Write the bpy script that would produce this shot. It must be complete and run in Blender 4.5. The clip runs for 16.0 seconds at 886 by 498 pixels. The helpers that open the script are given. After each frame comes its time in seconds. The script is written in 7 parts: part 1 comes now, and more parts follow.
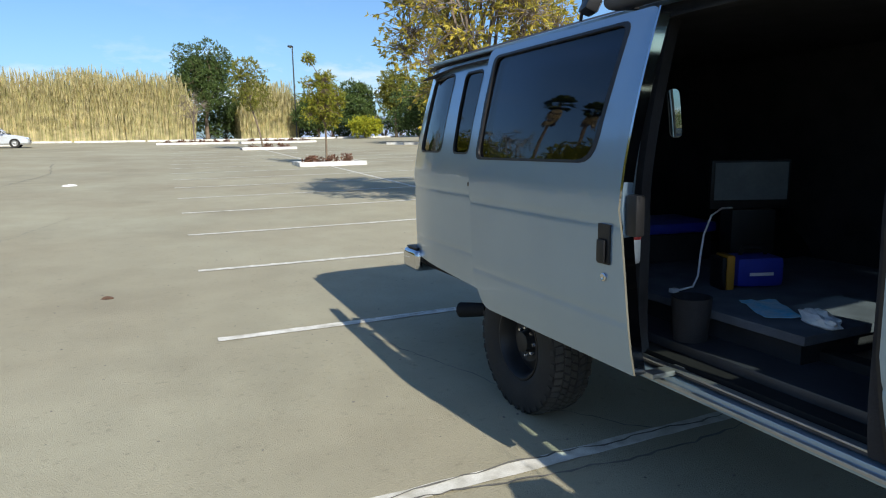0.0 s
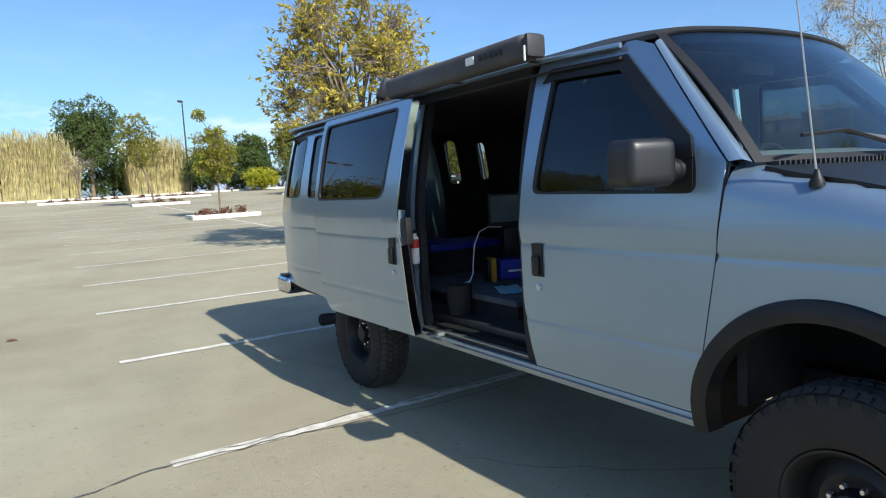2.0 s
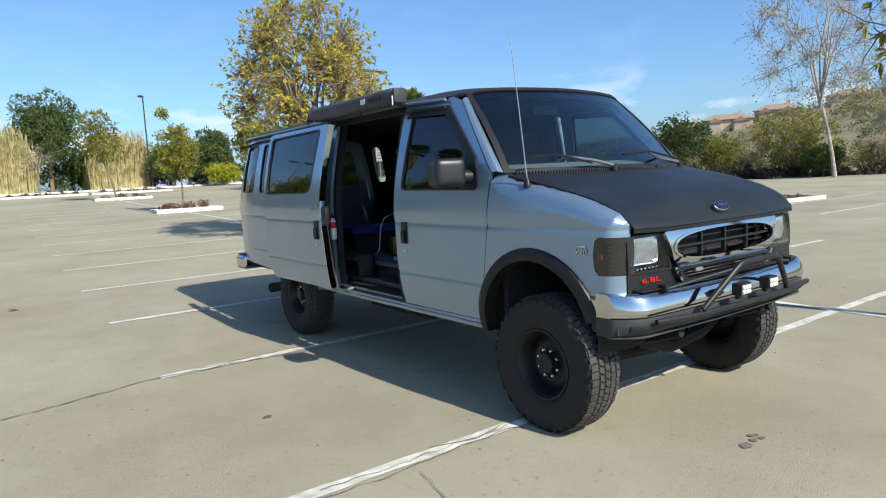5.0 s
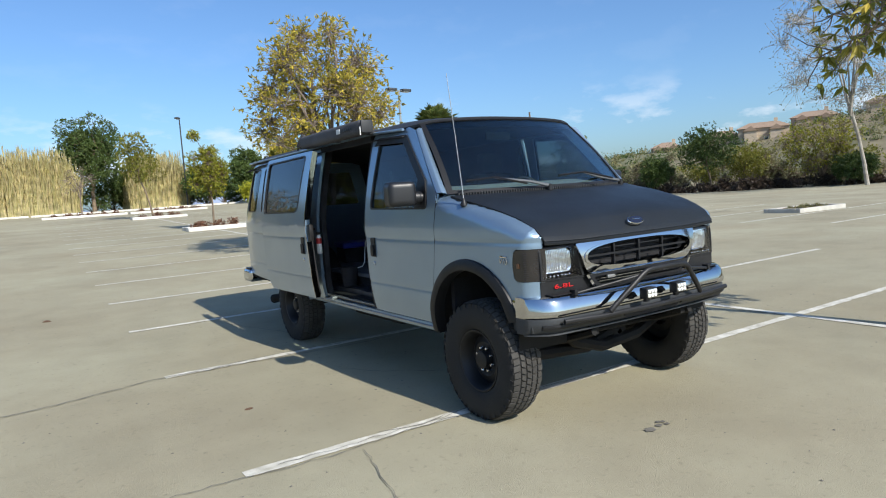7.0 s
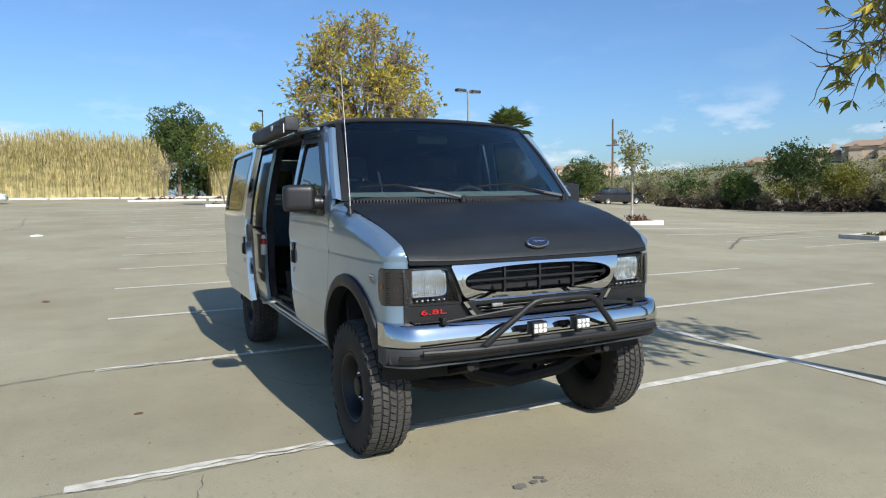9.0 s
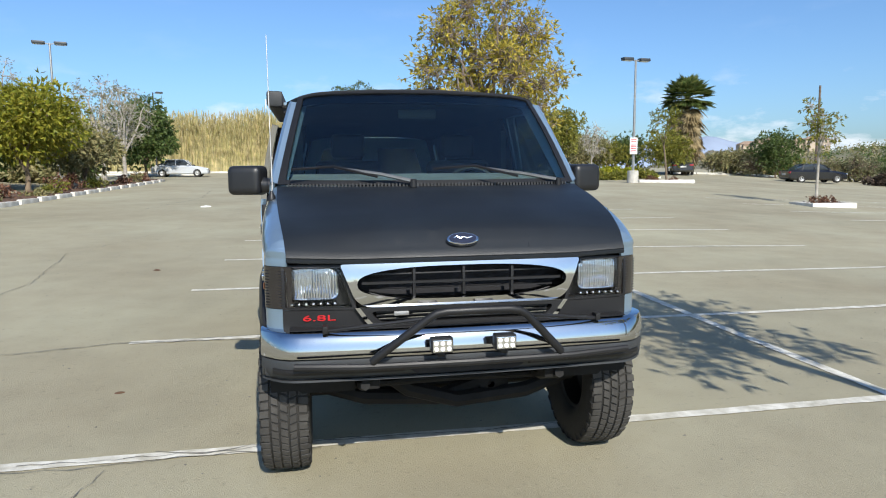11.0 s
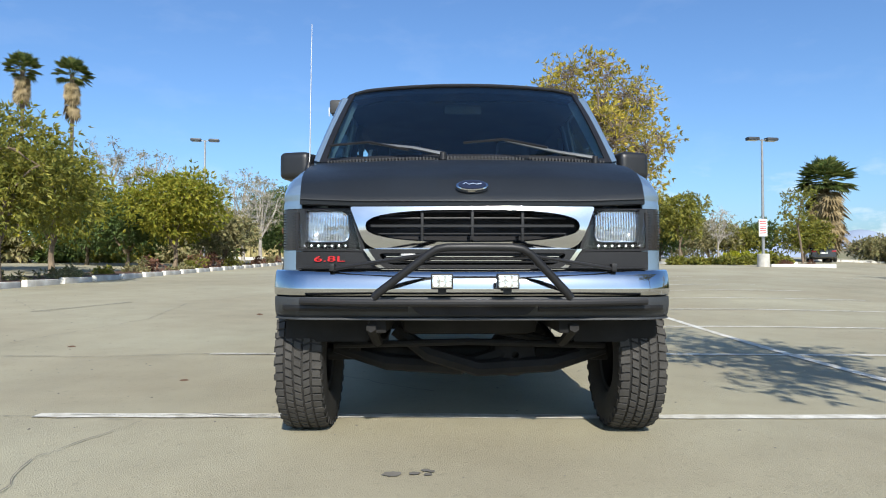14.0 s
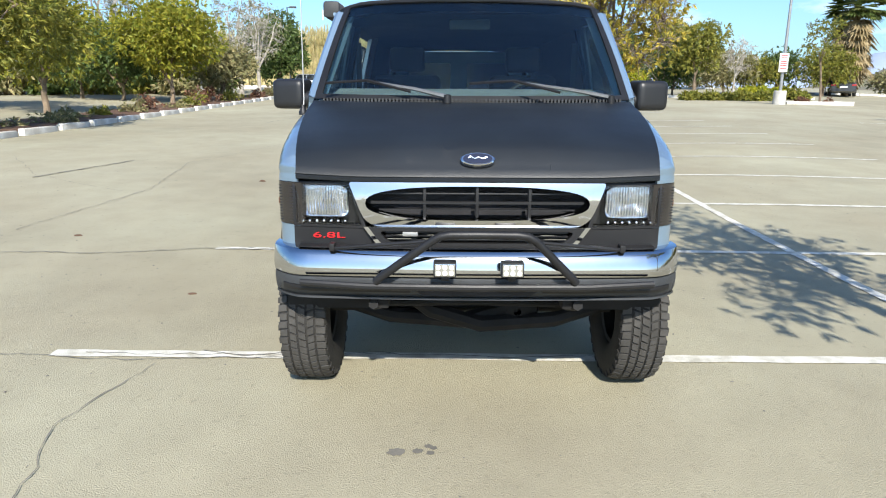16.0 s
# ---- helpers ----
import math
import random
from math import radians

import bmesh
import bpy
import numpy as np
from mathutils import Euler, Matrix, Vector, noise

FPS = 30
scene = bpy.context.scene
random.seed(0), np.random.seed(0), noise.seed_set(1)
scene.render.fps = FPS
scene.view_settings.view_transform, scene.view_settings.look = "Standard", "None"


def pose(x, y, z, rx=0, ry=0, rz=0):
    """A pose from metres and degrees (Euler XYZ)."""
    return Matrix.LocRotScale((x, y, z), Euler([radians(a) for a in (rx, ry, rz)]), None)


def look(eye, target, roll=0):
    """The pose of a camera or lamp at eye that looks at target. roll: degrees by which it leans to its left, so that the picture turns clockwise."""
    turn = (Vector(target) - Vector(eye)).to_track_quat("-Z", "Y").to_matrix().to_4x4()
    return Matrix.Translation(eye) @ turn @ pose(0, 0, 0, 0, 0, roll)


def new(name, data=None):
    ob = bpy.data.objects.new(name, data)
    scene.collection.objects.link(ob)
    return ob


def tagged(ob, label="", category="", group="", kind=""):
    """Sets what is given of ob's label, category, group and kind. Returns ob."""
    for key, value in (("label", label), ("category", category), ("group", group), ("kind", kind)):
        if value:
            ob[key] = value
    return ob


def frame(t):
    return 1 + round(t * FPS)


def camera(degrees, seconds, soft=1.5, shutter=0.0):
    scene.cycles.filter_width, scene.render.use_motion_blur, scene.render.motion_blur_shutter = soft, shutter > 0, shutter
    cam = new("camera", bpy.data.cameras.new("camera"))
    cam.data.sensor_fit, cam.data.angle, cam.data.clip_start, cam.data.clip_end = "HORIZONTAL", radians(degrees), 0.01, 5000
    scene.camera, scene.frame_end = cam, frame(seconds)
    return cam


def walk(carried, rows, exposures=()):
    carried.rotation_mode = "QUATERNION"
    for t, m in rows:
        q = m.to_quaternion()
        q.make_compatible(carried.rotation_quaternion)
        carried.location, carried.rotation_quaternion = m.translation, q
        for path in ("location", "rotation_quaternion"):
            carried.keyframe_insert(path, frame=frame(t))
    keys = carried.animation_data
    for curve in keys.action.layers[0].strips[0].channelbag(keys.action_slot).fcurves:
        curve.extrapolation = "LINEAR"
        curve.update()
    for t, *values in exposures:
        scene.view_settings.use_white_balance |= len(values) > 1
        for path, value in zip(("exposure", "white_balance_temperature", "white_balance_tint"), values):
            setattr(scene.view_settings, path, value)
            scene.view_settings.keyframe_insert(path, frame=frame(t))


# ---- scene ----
cam = camera(68.1, 16.0, soft=1.1)
PATH = [
    (0, (-2.793, 0.419, 1.55), (-1.976, 2.214, 1.219), -1.0),
    (0.5, (-2.773, 0.115, 1.529), (-1.853, 1.875, 1.297), -2.6),
    (1, (-2.777, -0.27, 1.548), (-1.764, 1.435, 1.294), -1.8),
    (1.5, (-2.926, -0.66, 1.531), (-1.862, 1.015, 1.281), -2.6),
    (2, (-3.027, -0.987, 1.525), (-1.946, 0.684, 1.322), -3.2),
    (2.5, (-3.109, -1.341, 1.538), (-2.01, 0.313, 1.297), -2.9),
    (3, (-3.269, -1.637, 1.518), (-2.169, 0.011, 1.241), -2.9),
    (3.5, (-3.357, -1.902, 1.534), (-2.246, -0.254, 1.312), -2.8),
    (4, (-3.395, -2.201, 1.539), (-2.266, -0.569, 1.287), -2.6),
    (4.5, (-3.504, -2.465, 1.523), (-2.344, -0.847, 1.334), -2.5),
    (5, (-3.574, -2.721, 1.536), (-2.409, -1.111, 1.314), -3.0),
    (5.2, (-3.575, -2.827, 1.531), (-2.402, -1.22, 1.336), -2.8),
    (7.3, (-3.377, -3.646, 1.555), (-2.311, -1.963, 1.383), -3.5),
    (7.5, (-3.252, -3.702, 1.553), (-2.204, -2.008, 1.369), -2.0),
    (8, (-2.945, -3.714, 1.54), (-1.877, -2.037, 1.332), -1.0),
    (8.5, (-2.574, -3.675, 1.548), (-1.517, -1.985, 1.373), -2.2),
    (9, (-2.155, -3.759, 1.552), (-1.276, -1.97, 1.392), -0.8),
    (9.2, (-1.981, -3.774, 1.558), (-1.124, -1.979, 1.351), 0.0),
    (11.3, (-0.43, -3.568, 1.589), (-0.237, -1.588, 1.379), 1.3),
    (11.5, (-0.296, -3.545, 1.569), (-0.218, -1.553, 1.402), 2.5),
    (12, (-0.061, -3.501, 1.497), (-0.1, -1.508, 1.345), 1.3),
    (12.5, (-0.057, -3.513, 1.275), (-0.075, -1.513, 1.235), -0.6),
    (13, (-0.091, -3.579, 0.983), (-0.129, -1.58, 1.015), 0.8),
    (13.5, (-0.11, -3.666, 0.884), (-0.108, -1.668, 0.951), 0.7),
    (14, (-0.102, -3.701, 0.883), (-0.101, -1.702, 0.939), -0.0),
    (14.5, (-0.072, -3.634, 0.958), (-0.078, -1.634, 0.931), -0.7),
    (15, (-0.036, -3.602, 1.325), (-0.052, -1.613, 1.111), -0.9),
    (15.5, (-0.006, -3.611, 1.547), (-0.001, -1.638, 1.218), -3.1),
    (16, (-0.098, -3.532, 1.578), (-0.109, -1.588, 1.108), 0.3),
]
EXPOSURES = [(0, 0.26), (0.5, 0.24), (1.5, 0.42), (2.5, 0.50), (5, 0.40), (7.5, 0.25), (9, 0.24), (12.5, 0.30), (14, 0.36), (15, 0.44), (15.5, 0.52), (16, 0.72)]
walk(cam, [(t, look(eye, target, roll)) for t, eye, target, roll in PATH], EXPOSURES)

# ---- sky, sun ----
SUN_EL, SUN_AZ = 38.0, 172.5          # degrees above the horizon; clockwise from +y
world = bpy.data.worlds.new("sky")
scene.world = world
world.use_nodes = True
wn, wl = world.node_tree.nodes, world.node_tree.links
wn.clear()
sky = wn.new("ShaderNodeTexSky")
sky.sky_type, sky.sun_disc = "NISHITA", False
sky.sun_elevation, sky.sun_rotation = radians(SUN_EL), radians(SUN_AZ)
sky.air_density, sky.dust_density, sky.ozone_density = 1.0, 1.3, 3.0
coord = wn.new("ShaderNodeTexCoord")
stretch = wn.new("ShaderNodeMapping")
stretch.inputs["Scale"].default_value = (6.5, 6.5, 17.0)
puff = wn.new("ShaderNodeTexNoise")
puff.inputs["Scale"].default_value, puff.inputs["Detail"].default_value, puff.inputs["Roughness"].default_value = 1.35, 7.0, 0.58
cover = wn.new("ShaderNodeValToRGB")
cover.color_ramp.elements[0].position, cover.color_ramp.elements[1].position = 0.53, 0.66
height = wn.new("ShaderNodeSeparateXYZ")
low = wn.new("ShaderNodeMapRange")      # clouds lie low over the hills
low.inputs["From Min"].default_value, low.inputs["From Max"].default_value = 0.15, 0.03
low.inputs["To Min"].default_value, low.inputs["To Max"].default_value = 0.03, 0.9
cloudiness = wn.new("ShaderNodeMath")
cloudiness.operation = "MULTIPLY"
blend = wn.new("ShaderNodeMixRGB")
blend.inputs[2].default_value = (7.2, 7.6, 8.2, 1)
back = wn.new("ShaderNodeBackground")
back.inputs["Strength"].default_value = 0.117
wout = wn.new("ShaderNodeOutputWorld")
wl.new(coord.outputs["Generated"], stretch.inputs["Vector"])
wl.new(stretch.outputs["Vector"], puff.inputs["Vector"])
wl.new(puff.outputs["Fac"], cover.inputs["Fac"])
wl.new(coord.outputs["Generated"], height.inputs["Vector"])
wl.new(height.outputs["Z"], low.inputs["Value"])
wl.new(cover.outputs["Color"], cloudiness.inputs[0])
wl.new(low.outputs["Result"], cloudiness.inputs[1])
wl.new(cloudiness.outputs[0], blend.inputs[0])
deep = wn.new("ShaderNodeVectorMath")
deep.operation = "MULTIPLY"
deep.inputs[1].default_value = (0.74, 0.96, 1.19)
wl.new(sky.outputs["Color"], deep.inputs[0])
wl.new(deep.outputs["Vector"], blend.inputs[1])
wl.new(blend.outputs["Color"], back.inputs["Color"])
wl.new(back.outputs["Background"], wout.inputs["Surface"])

sun_data = bpy.data.lights.new("sun", "SUN")
sun_data.energy, sun_data.angle, sun_data.color = 5.0, radians(0.53), (1.0, 0.95, 0.86)
sun = new("sun", sun_data)
sun_way = Vector((math.sin(radians(SUN_AZ)) * math.cos(radians(SUN_EL)), math.cos(radians(SUN_AZ)) * math.cos(radians(SUN_EL)), math.sin(radians(SUN_EL))))
sun.matrix_world = look(sun_way * 60, (0, 0, 0))


# ---- materials ----
def mat(name, col, rough=0.6, metal=0.0, vary=0.12, scale=6.0, fine=60.0, bump=0.0, coat=0.0, island=0.0, each=0.0, alt=None, spec=0.5):
    """A surface with broad stains, fine grain and relief. alt: a second colour that the broad stains lean to."""
    m = bpy.data.materials.new(name)
    m.use_nodes = True
    n, l = m.node_tree.nodes, m.node_tree.links
    p = n["Principled BSDF"]
    p.inputs["Roughness"].default_value, p.inputs["Metallic"].default_value = rough, metal
    p.inputs["Coat Weight"].default_value, p.inputs["Coat Roughness"].default_value = coat, 0.06
    p.inputs["Specular IOR Level"].default_value = spec
    tc = n.new("ShaderNodeTexCoord")
    big, small = n.new("ShaderNodeTexNoise"), n.new("ShaderNodeTexNoise")
    for t, s, d in ((big, scale, 5.0), (small, fine, 3.0)):
        t.inputs["Scale"].default_value, t.inputs["Detail"].default_value = s, d
        l.new(tc.outputs["Object"], t.inputs["Vector"])
    mix = n.new("ShaderNodeMixRGB")
    other = alt or tuple(c * (1 - 1.6 * vary) for c in col)
    mix.inputs[1].default_value, mix.inputs[2].default_value = (*[min(1, c * (1 + vary * 0.6)) for c in col], 1), (*other, 1)
    ramp = n.new("ShaderNodeValToRGB")
    ramp.color_ramp.elements[0].position, ramp.color_ramp.elements[1].position = 0.32, 0.70
    l.new(big.outputs["Fac"], ramp.inputs["Fac"])
    l.new(ramp.outputs["Color"], mix.inputs[0])
    grain = n.new("ShaderNodeMapRange")
    grain.inputs["To Min"].default_value, grain.inputs["To Max"].default_value = 1 - vary, 1 + vary
    l.new(small.outputs["Fac"], grain.inputs["Value"])
    last = mix.outputs["Color"]
    factors = [grain.outputs["Result"]]
    if island or each:
        src = n.new("ShaderNodeNewGeometry").outputs["Random Per Island"] if island else n.new("ShaderNodeObjectInfo").outputs["Random"]
        r = n.new("ShaderNodeMapRange")
        r.inputs["To Min"].default_value, r.inputs["To Max"].default_value = 1 - (island or each), 1 + (island or each)
        l.new(src, r.inputs["Value"])
        factors.append(r.outputs["Result"])
    for f in factors:
        mul = n.new("ShaderNodeVectorMath")
        mul.operation = "SCALE"
        l.new(last, mul.inputs[0])
        l.new(f, mul.inputs["Scale"])
        last = mul.outputs["Vector"]
    l.new(last, p.inputs["Base Color"])
    rr = n.new("ShaderNodeMapRange")
    rr.inputs["To Min"].default_value, rr.inputs["To Max"].default_value = max(0.0, rough - 0.08 * (rough > 0.1)), min(1.0, rough + 0.08 * (rough > 0.1))
    l.new(big.outputs["Fac"], rr.inputs["Value"])
    l.new(rr.outputs["Result"], p.inputs["Roughness"])
    if bump:
        b = n.new("ShaderNodeBump")
        b.inputs["Strength"].default_value, b.inputs["Distance"].default_value = min(1.0, bump), 0.01
        l.new(small.outputs["Fac"], b.inputs["Height"])
        l.new(b.outputs["Normal"], p.inputs["Normal"])
    return m


def leaf_mat(name, col, alt, glow=0.35, wild=0.35):
    """Leaves: two colours spread leaf by leaf, with light coming through."""
    m = bpy.data.materials.new(name)
    m.use_nodes = True
    n, l = m.node_tree.nodes, m.node_tree.links
    n.clear()
    geo = n.new("ShaderNodeNewGeometry")
    mix = n.new("ShaderNodeMixRGB")
    mix.inputs[1].default_value, mix.inputs[2].default_value = (*col, 1), (*alt, 1)
    l.new(geo.outputs["Random Per Island"], mix.inputs[0])
    tc, tex = n.new("ShaderNodeTexCoord"), n.new("ShaderNodeTexNoise")
    tex.inputs["Scale"].default_value = 1.7
    l.new(tc.outputs["Object"], tex.inputs["Vector"])
    r = n.new("ShaderNodeMapRange")
    r.inputs["From Min"].default_value, r.inputs["From Max"].default_value = 0.3, 0.7
    r.inputs["To Min"].default_value, r.inputs["To Max"].default_value = 1 - wild, 1 + wild
    l.new(tex.outputs["Fac"], r.inputs["Value"])
    mul = n.new("ShaderNodeVectorMath")
    mul.operation = "SCALE"
    l.new(mix.outputs["Color"], mul.inputs[0])
    l.new(r.outputs["Result"], mul.inputs["Scale"])
    p = n.new("ShaderNodeBsdfPrincipled")
    p.inputs["Roughness"].default_value = 0.5
    p.inputs["Specular IOR Level"].default_value = 0.3
    l.new(mul.outputs["Vector"], p.inputs["Base Color"])
    tr = n.new("ShaderNodeBsdfTranslucent")
    l.new(mul.outputs["Vector"], tr.inputs["Color"])
    both = n.new("ShaderNodeMixShader")
    both.inputs[0].default_value = glow
    l.new(p.outputs["BSDF"], both.inputs[1])
    l.new(tr.outputs["BSDF"], both.inputs[2])
    o = n.new("ShaderNodeOutputMaterial")
    l.new(both.outputs["Shader"], o.inputs["Surface"])
    return m


def glass_mat(name, tint, rough=0.0, clear=0.5):
    """Tinted sheet glass: lets part of the light through, mirrors the sky at a slant."""
    m = bpy.data.materials.new(name)
    m.use_nodes = True
    n, l = m.node_tree.nodes, m.node_tree.links
    n.clear()
    gl, tr, mix, lw, o = (n.new("ShaderNode" + k) for k in ("BsdfGlossy", "BsdfTransparent", "MixShader", "LayerWeight", "OutputMaterial"))
    gl.inputs["Roughness"].default_value = rough
    tr.inputs["Color"].default_value = (*tint, 1)
    lw.inputs["Blend"].default_value = 0.5
    steep, gain = n.new("ShaderNodeMath"), n.new("ShaderNodeMath")
    steep.operation, gain.operation = "POWER", "MULTIPLY_ADD"
    steep.inputs[1].default_value = 4.0
    gain.inputs[1].default_value, gain.inputs[2].default_value = 0.85, clear
    l.new(lw.outputs["Facing"], steep.inputs[0])
    l.new(steep.outputs[0], gain.inputs[0])
    l.new(gain.outputs[0], mix.inputs[0])
    l.new(tr.outputs["BSDF"], mix.inputs[1])
    l.new(gl.outputs["BSDF"], mix.inputs[2])
    l.new(mix.outputs["Shader"], o.inputs["Surface"])
    return m


def asphalt_mat():
    """Old sun-bleached paving: pale binder, pebble grain, broad brown and grey stains, tyre smudges."""
    m = mat("worn_asphalt", (0.345, 0.322, 0.226), 0.9, vary=0.13, scale=0.35, fine=140.0, bump=0.6, alt=(0.300, 0.266, 0.182), spec=0.25)
    n, l = m.node_tree.nodes, m.node_tree.links
    p = n["Principled BSDF"]
    src = p.inputs["Base Color"].links[0].from_socket
    tc = n.new("ShaderNodeTexCoord")
    last = src
    for scale, lo, hi, a, b, stretch_y in ((2.2, 0.35, 0.68, 0.94, 1.04, 1.0), (0.09, 0.3, 0.7, 0.86, 1.08, 1.0), (0.8, 0.55, 0.8, 1.0, 0.94, 0.12), (23.0, 0.60, 0.75, 1.0, 0.78, 1.0), (0.5, 0.52, 0.75, 1.0, 0.88, 1.0)):
        mp, tx, r, mul = n.new("ShaderNodeMapping"), n.new("ShaderNodeTexNoise"), n.new("ShaderNodeMapRange"), n.new("ShaderNodeVectorMath")
        mp.inputs["Scale"].default_value = (scale, scale * stretch_y, scale)
        tx.inputs["Scale"].default_value, tx.inputs["Detail"].default_value = 1.0, 6.0
        r.inputs["From Min"].default_value, r.inputs["From Max"].default_value = lo, hi
        r.inputs["To Min"].default_value, r.inputs["To Max"].default_value = a, b
        mul.operation = "SCALE"
        l.new(tc.outputs["Object"], mp.inputs["Vector"])
        l.new(mp.outputs["Vector"], tx.inputs["Vector"])
        l.new(tx.outputs["Fac"], r.inputs["Value"])
        l.new(last, mul.inputs[0])
        l.new(r.outputs["Result"], mul.inputs["Scale"])
        last = mul.outputs["Vector"]
    l.new(last, p.inputs["Base Color"])
    return m


M_ASPHALT = asphalt_mat()
M_LINE = mat("worn_white_paint", (0.62, 0.60, 0.53), 0.75, vary=0.2, scale=9, fine=120, bump=0.3, alt=(0.40, 0.375, 0.30))
M_CRACK = mat("crack_filler", (0.15, 0.138, 0.115), 0.9, vary=0.2)
M_KERB = mat("white_painted_concrete", (0.70, 0.68, 0.62), 0.8, vary=0.15, scale=2, fine=50, bump=0.4, alt=(0.45, 0.42, 0.36))
M_DIRT = mat("dry_earth", (0.24, 0.19, 0.12), 0.95, vary=0.3, scale=0.15, fine=9, bump=0.6, alt=(0.12, 0.13, 0.06))
M_MULCH = mat("brown_mulch", (0.13, 0.07, 0.04), 0.95, vary=0.4, scale=5, fine=40, bump=0.8)
M_BARK = mat("grey_brown_bark", (0.20, 0.15, 0.10), 0.9, vary=0.3, scale=3, fine=40, bump=0.8)
M_TWIG = mat("grey_twig_bark", (0.21, 0.165, 0.13), 0.9, vary=0.3, scale=3, fine=40, bump=0.5)
M_BIRCH = mat("pale_bark", (0.36, 0.335, 0.29), 0.85, vary=0.3, scale=2.5, fine=18, bump=0.5, alt=(0.25, 0.22, 0.18))
M_LEAF_GOLD = leaf_mat("yellow_green_leaves", (0.20, 0.21, 0.045), (0.64, 0.49, 0.075), 0.42)
M_LEAF_GREEN = leaf_mat("dark_green_leaves", (0.055, 0.095, 0.026), (0.115, 0.155, 0.04), 0.2)
M_LEAF_OLIVE = leaf_mat("olive_leaves", (0.13, 0.155, 0.03), (0.31, 0.28, 0.05), 0.38)
M_LEAF_YELLOW = leaf_mat("sunny_leaves", (0.18, 0.215, 0.025), (0.36, 0.32, 0.04), 0.4)
M_LEAF_GREY = leaf_mat("sparse_pale_leaves", (0.16, 0.18, 0.09), (0.30, 0.28, 0.15), 0.4)
M_SCRUB = leaf_mat("dry_scrub_leaves", (0.17, 0.18, 0.075), (0.34, 0.29, 0.14), 0.3)
M_FLOWER = leaf_mat("yellow_flowers", (0.42, 0.38, 0.02), (0.25, 0.30, 0.03), 0.3)
M_REED = leaf_mat("dry_cane", (0.62, 0.51, 0.28), (0.36, 0.34, 0.13), 0.35, 0.3)
M_DRYDARK = leaf_mat("dark_dry_twigs", (0.05, 0.038, 0.028), (0.12, 0.085, 0.06), 0.2)
M_PURPLE = leaf_mat("dry_red_brown_twigs", (0.13, 0.055, 0.035), (0.22, 0.12, 0.07), 0.2)
M_PALM = leaf_mat("palm_fronds", (0.07, 0.11, 0.03), (0.19, 0.21, 0.06), 0.3)
M_PALM_DRY = leaf_mat("dead_palm_fronds", (0.24, 0.18, 0.09), (0.32, 0.25, 0.13), 0.2)
M_STEEL = mat("galvanised_steel", (0.38, 0.38, 0.37), 0.5, 0.8, vary=0.1)
M_DARKPOLE = mat("dark_painted_steel", (0.05, 0.055, 0.06), 0.5, 0.3)
M_CONCRETE = mat("grey_concrete", (0.48, 0.46, 0.41), 0.85, vary=0.15, scale=3, fine=40, bump=0.4)
M_STUCCO = mat("tan_stucco", (0.52, 0.42, 0.31), 0.9, vary=0.1)
M_TILE = mat("clay_tile_roof", (0.33, 0.235, 0.165), 0.85, vary=0.2, fine=3)
M_HOUSEGLASS = mat("dark_window_glass", (0.04, 0.05, 0.06), 0.1)
M_WOODPOLE = mat("weathered_pole_wood", (0.16, 0.12, 0.09), 0.9, vary=0.3, bump=0.4)
M_SIGNW = mat("white_sign_face", (0.8, 0.8, 0.78), 0.5)
M_SIGNR = mat("red_sign_print", (0.55, 0.04, 0.04), 0.5)
M_LITTER = mat("white_litter", (0.75, 0.74, 0.70), 0.7)
M_HILL = mat("far_hillside", (0.12, 0.125, 0.07), 1.0, vary=0.3, scale=0.04, fine=0.35, alt=(0.20, 0.155, 0.10))
# pale blue base colour paints in the distance haze; no haze is simulated
M_RANGE = mat("haze_tinted_mountain", (0.30, 0.36, 0.46), 1.0, vary=0.06, scale=0.004, fine=0.03)


# ---- builders ----
def mesh_from(name, verts, faces, material, smooth=False):
    me = bpy.data.meshes.new(name)
    me.from_pydata([tuple(v) for v in verts], [], [tuple(f) for f in faces])
    me.materials.append(material)
    if smooth:
        me.shade_smooth()
    me.update()
    return me


def finish(name, bm, material, smooth=False, angle=35):
    me = bpy.data.meshes.new(name)
    bm.normal_update()
    bm.to_mesh(me)
    bm.free()
    me.materials.append(material)
    if smooth:
        me.shade_smooth()
        me.set_sharp_from_angle(angle=radians(angle))
    return me


def part(name, bm, material, parent, label="", smooth=True, at=None):
    """One mesh object under a thing or under a part, from a bmesh or a mesh."""
    ob = new(name, finish(name, bm, material, smooth) if isinstance(bm, bmesh.types.BMesh) else bm)
    if at is not None:
        ob.matrix_basis = at
    ob.parent = parent
    return tagged(ob, label)


def thing(name, label, category, at=(0, 0, 0), turn=0, group="", kind=""):
    ob = new(name)
    ob.matrix_basis = pose(*at, 0, 0, turn)
    return tagged(ob, label, category, group, kind)


def add_box(bm, lo, hi, bevel=0.0, segments=2):
    made = bmesh.ops.create_cube(bm, size=1.0)["verts"]
    for v in made:
        v.co = Vector([lo[i] + (v.co[i] + 0.5) * (hi[i] - lo[i]) for i in range(3)])
    if bevel:
        edges = list({e for v in made for e in v.link_edges})
        bmesh.ops.bevel(bm, geom=edges, offset=bevel, segments=segments, affect="EDGES", profile=0.6)


def box(lo, hi, bevel=0.0, segments=2):
    bm = bmesh.new()
    add_box(bm, lo, hi, bevel, segments)
    return bm


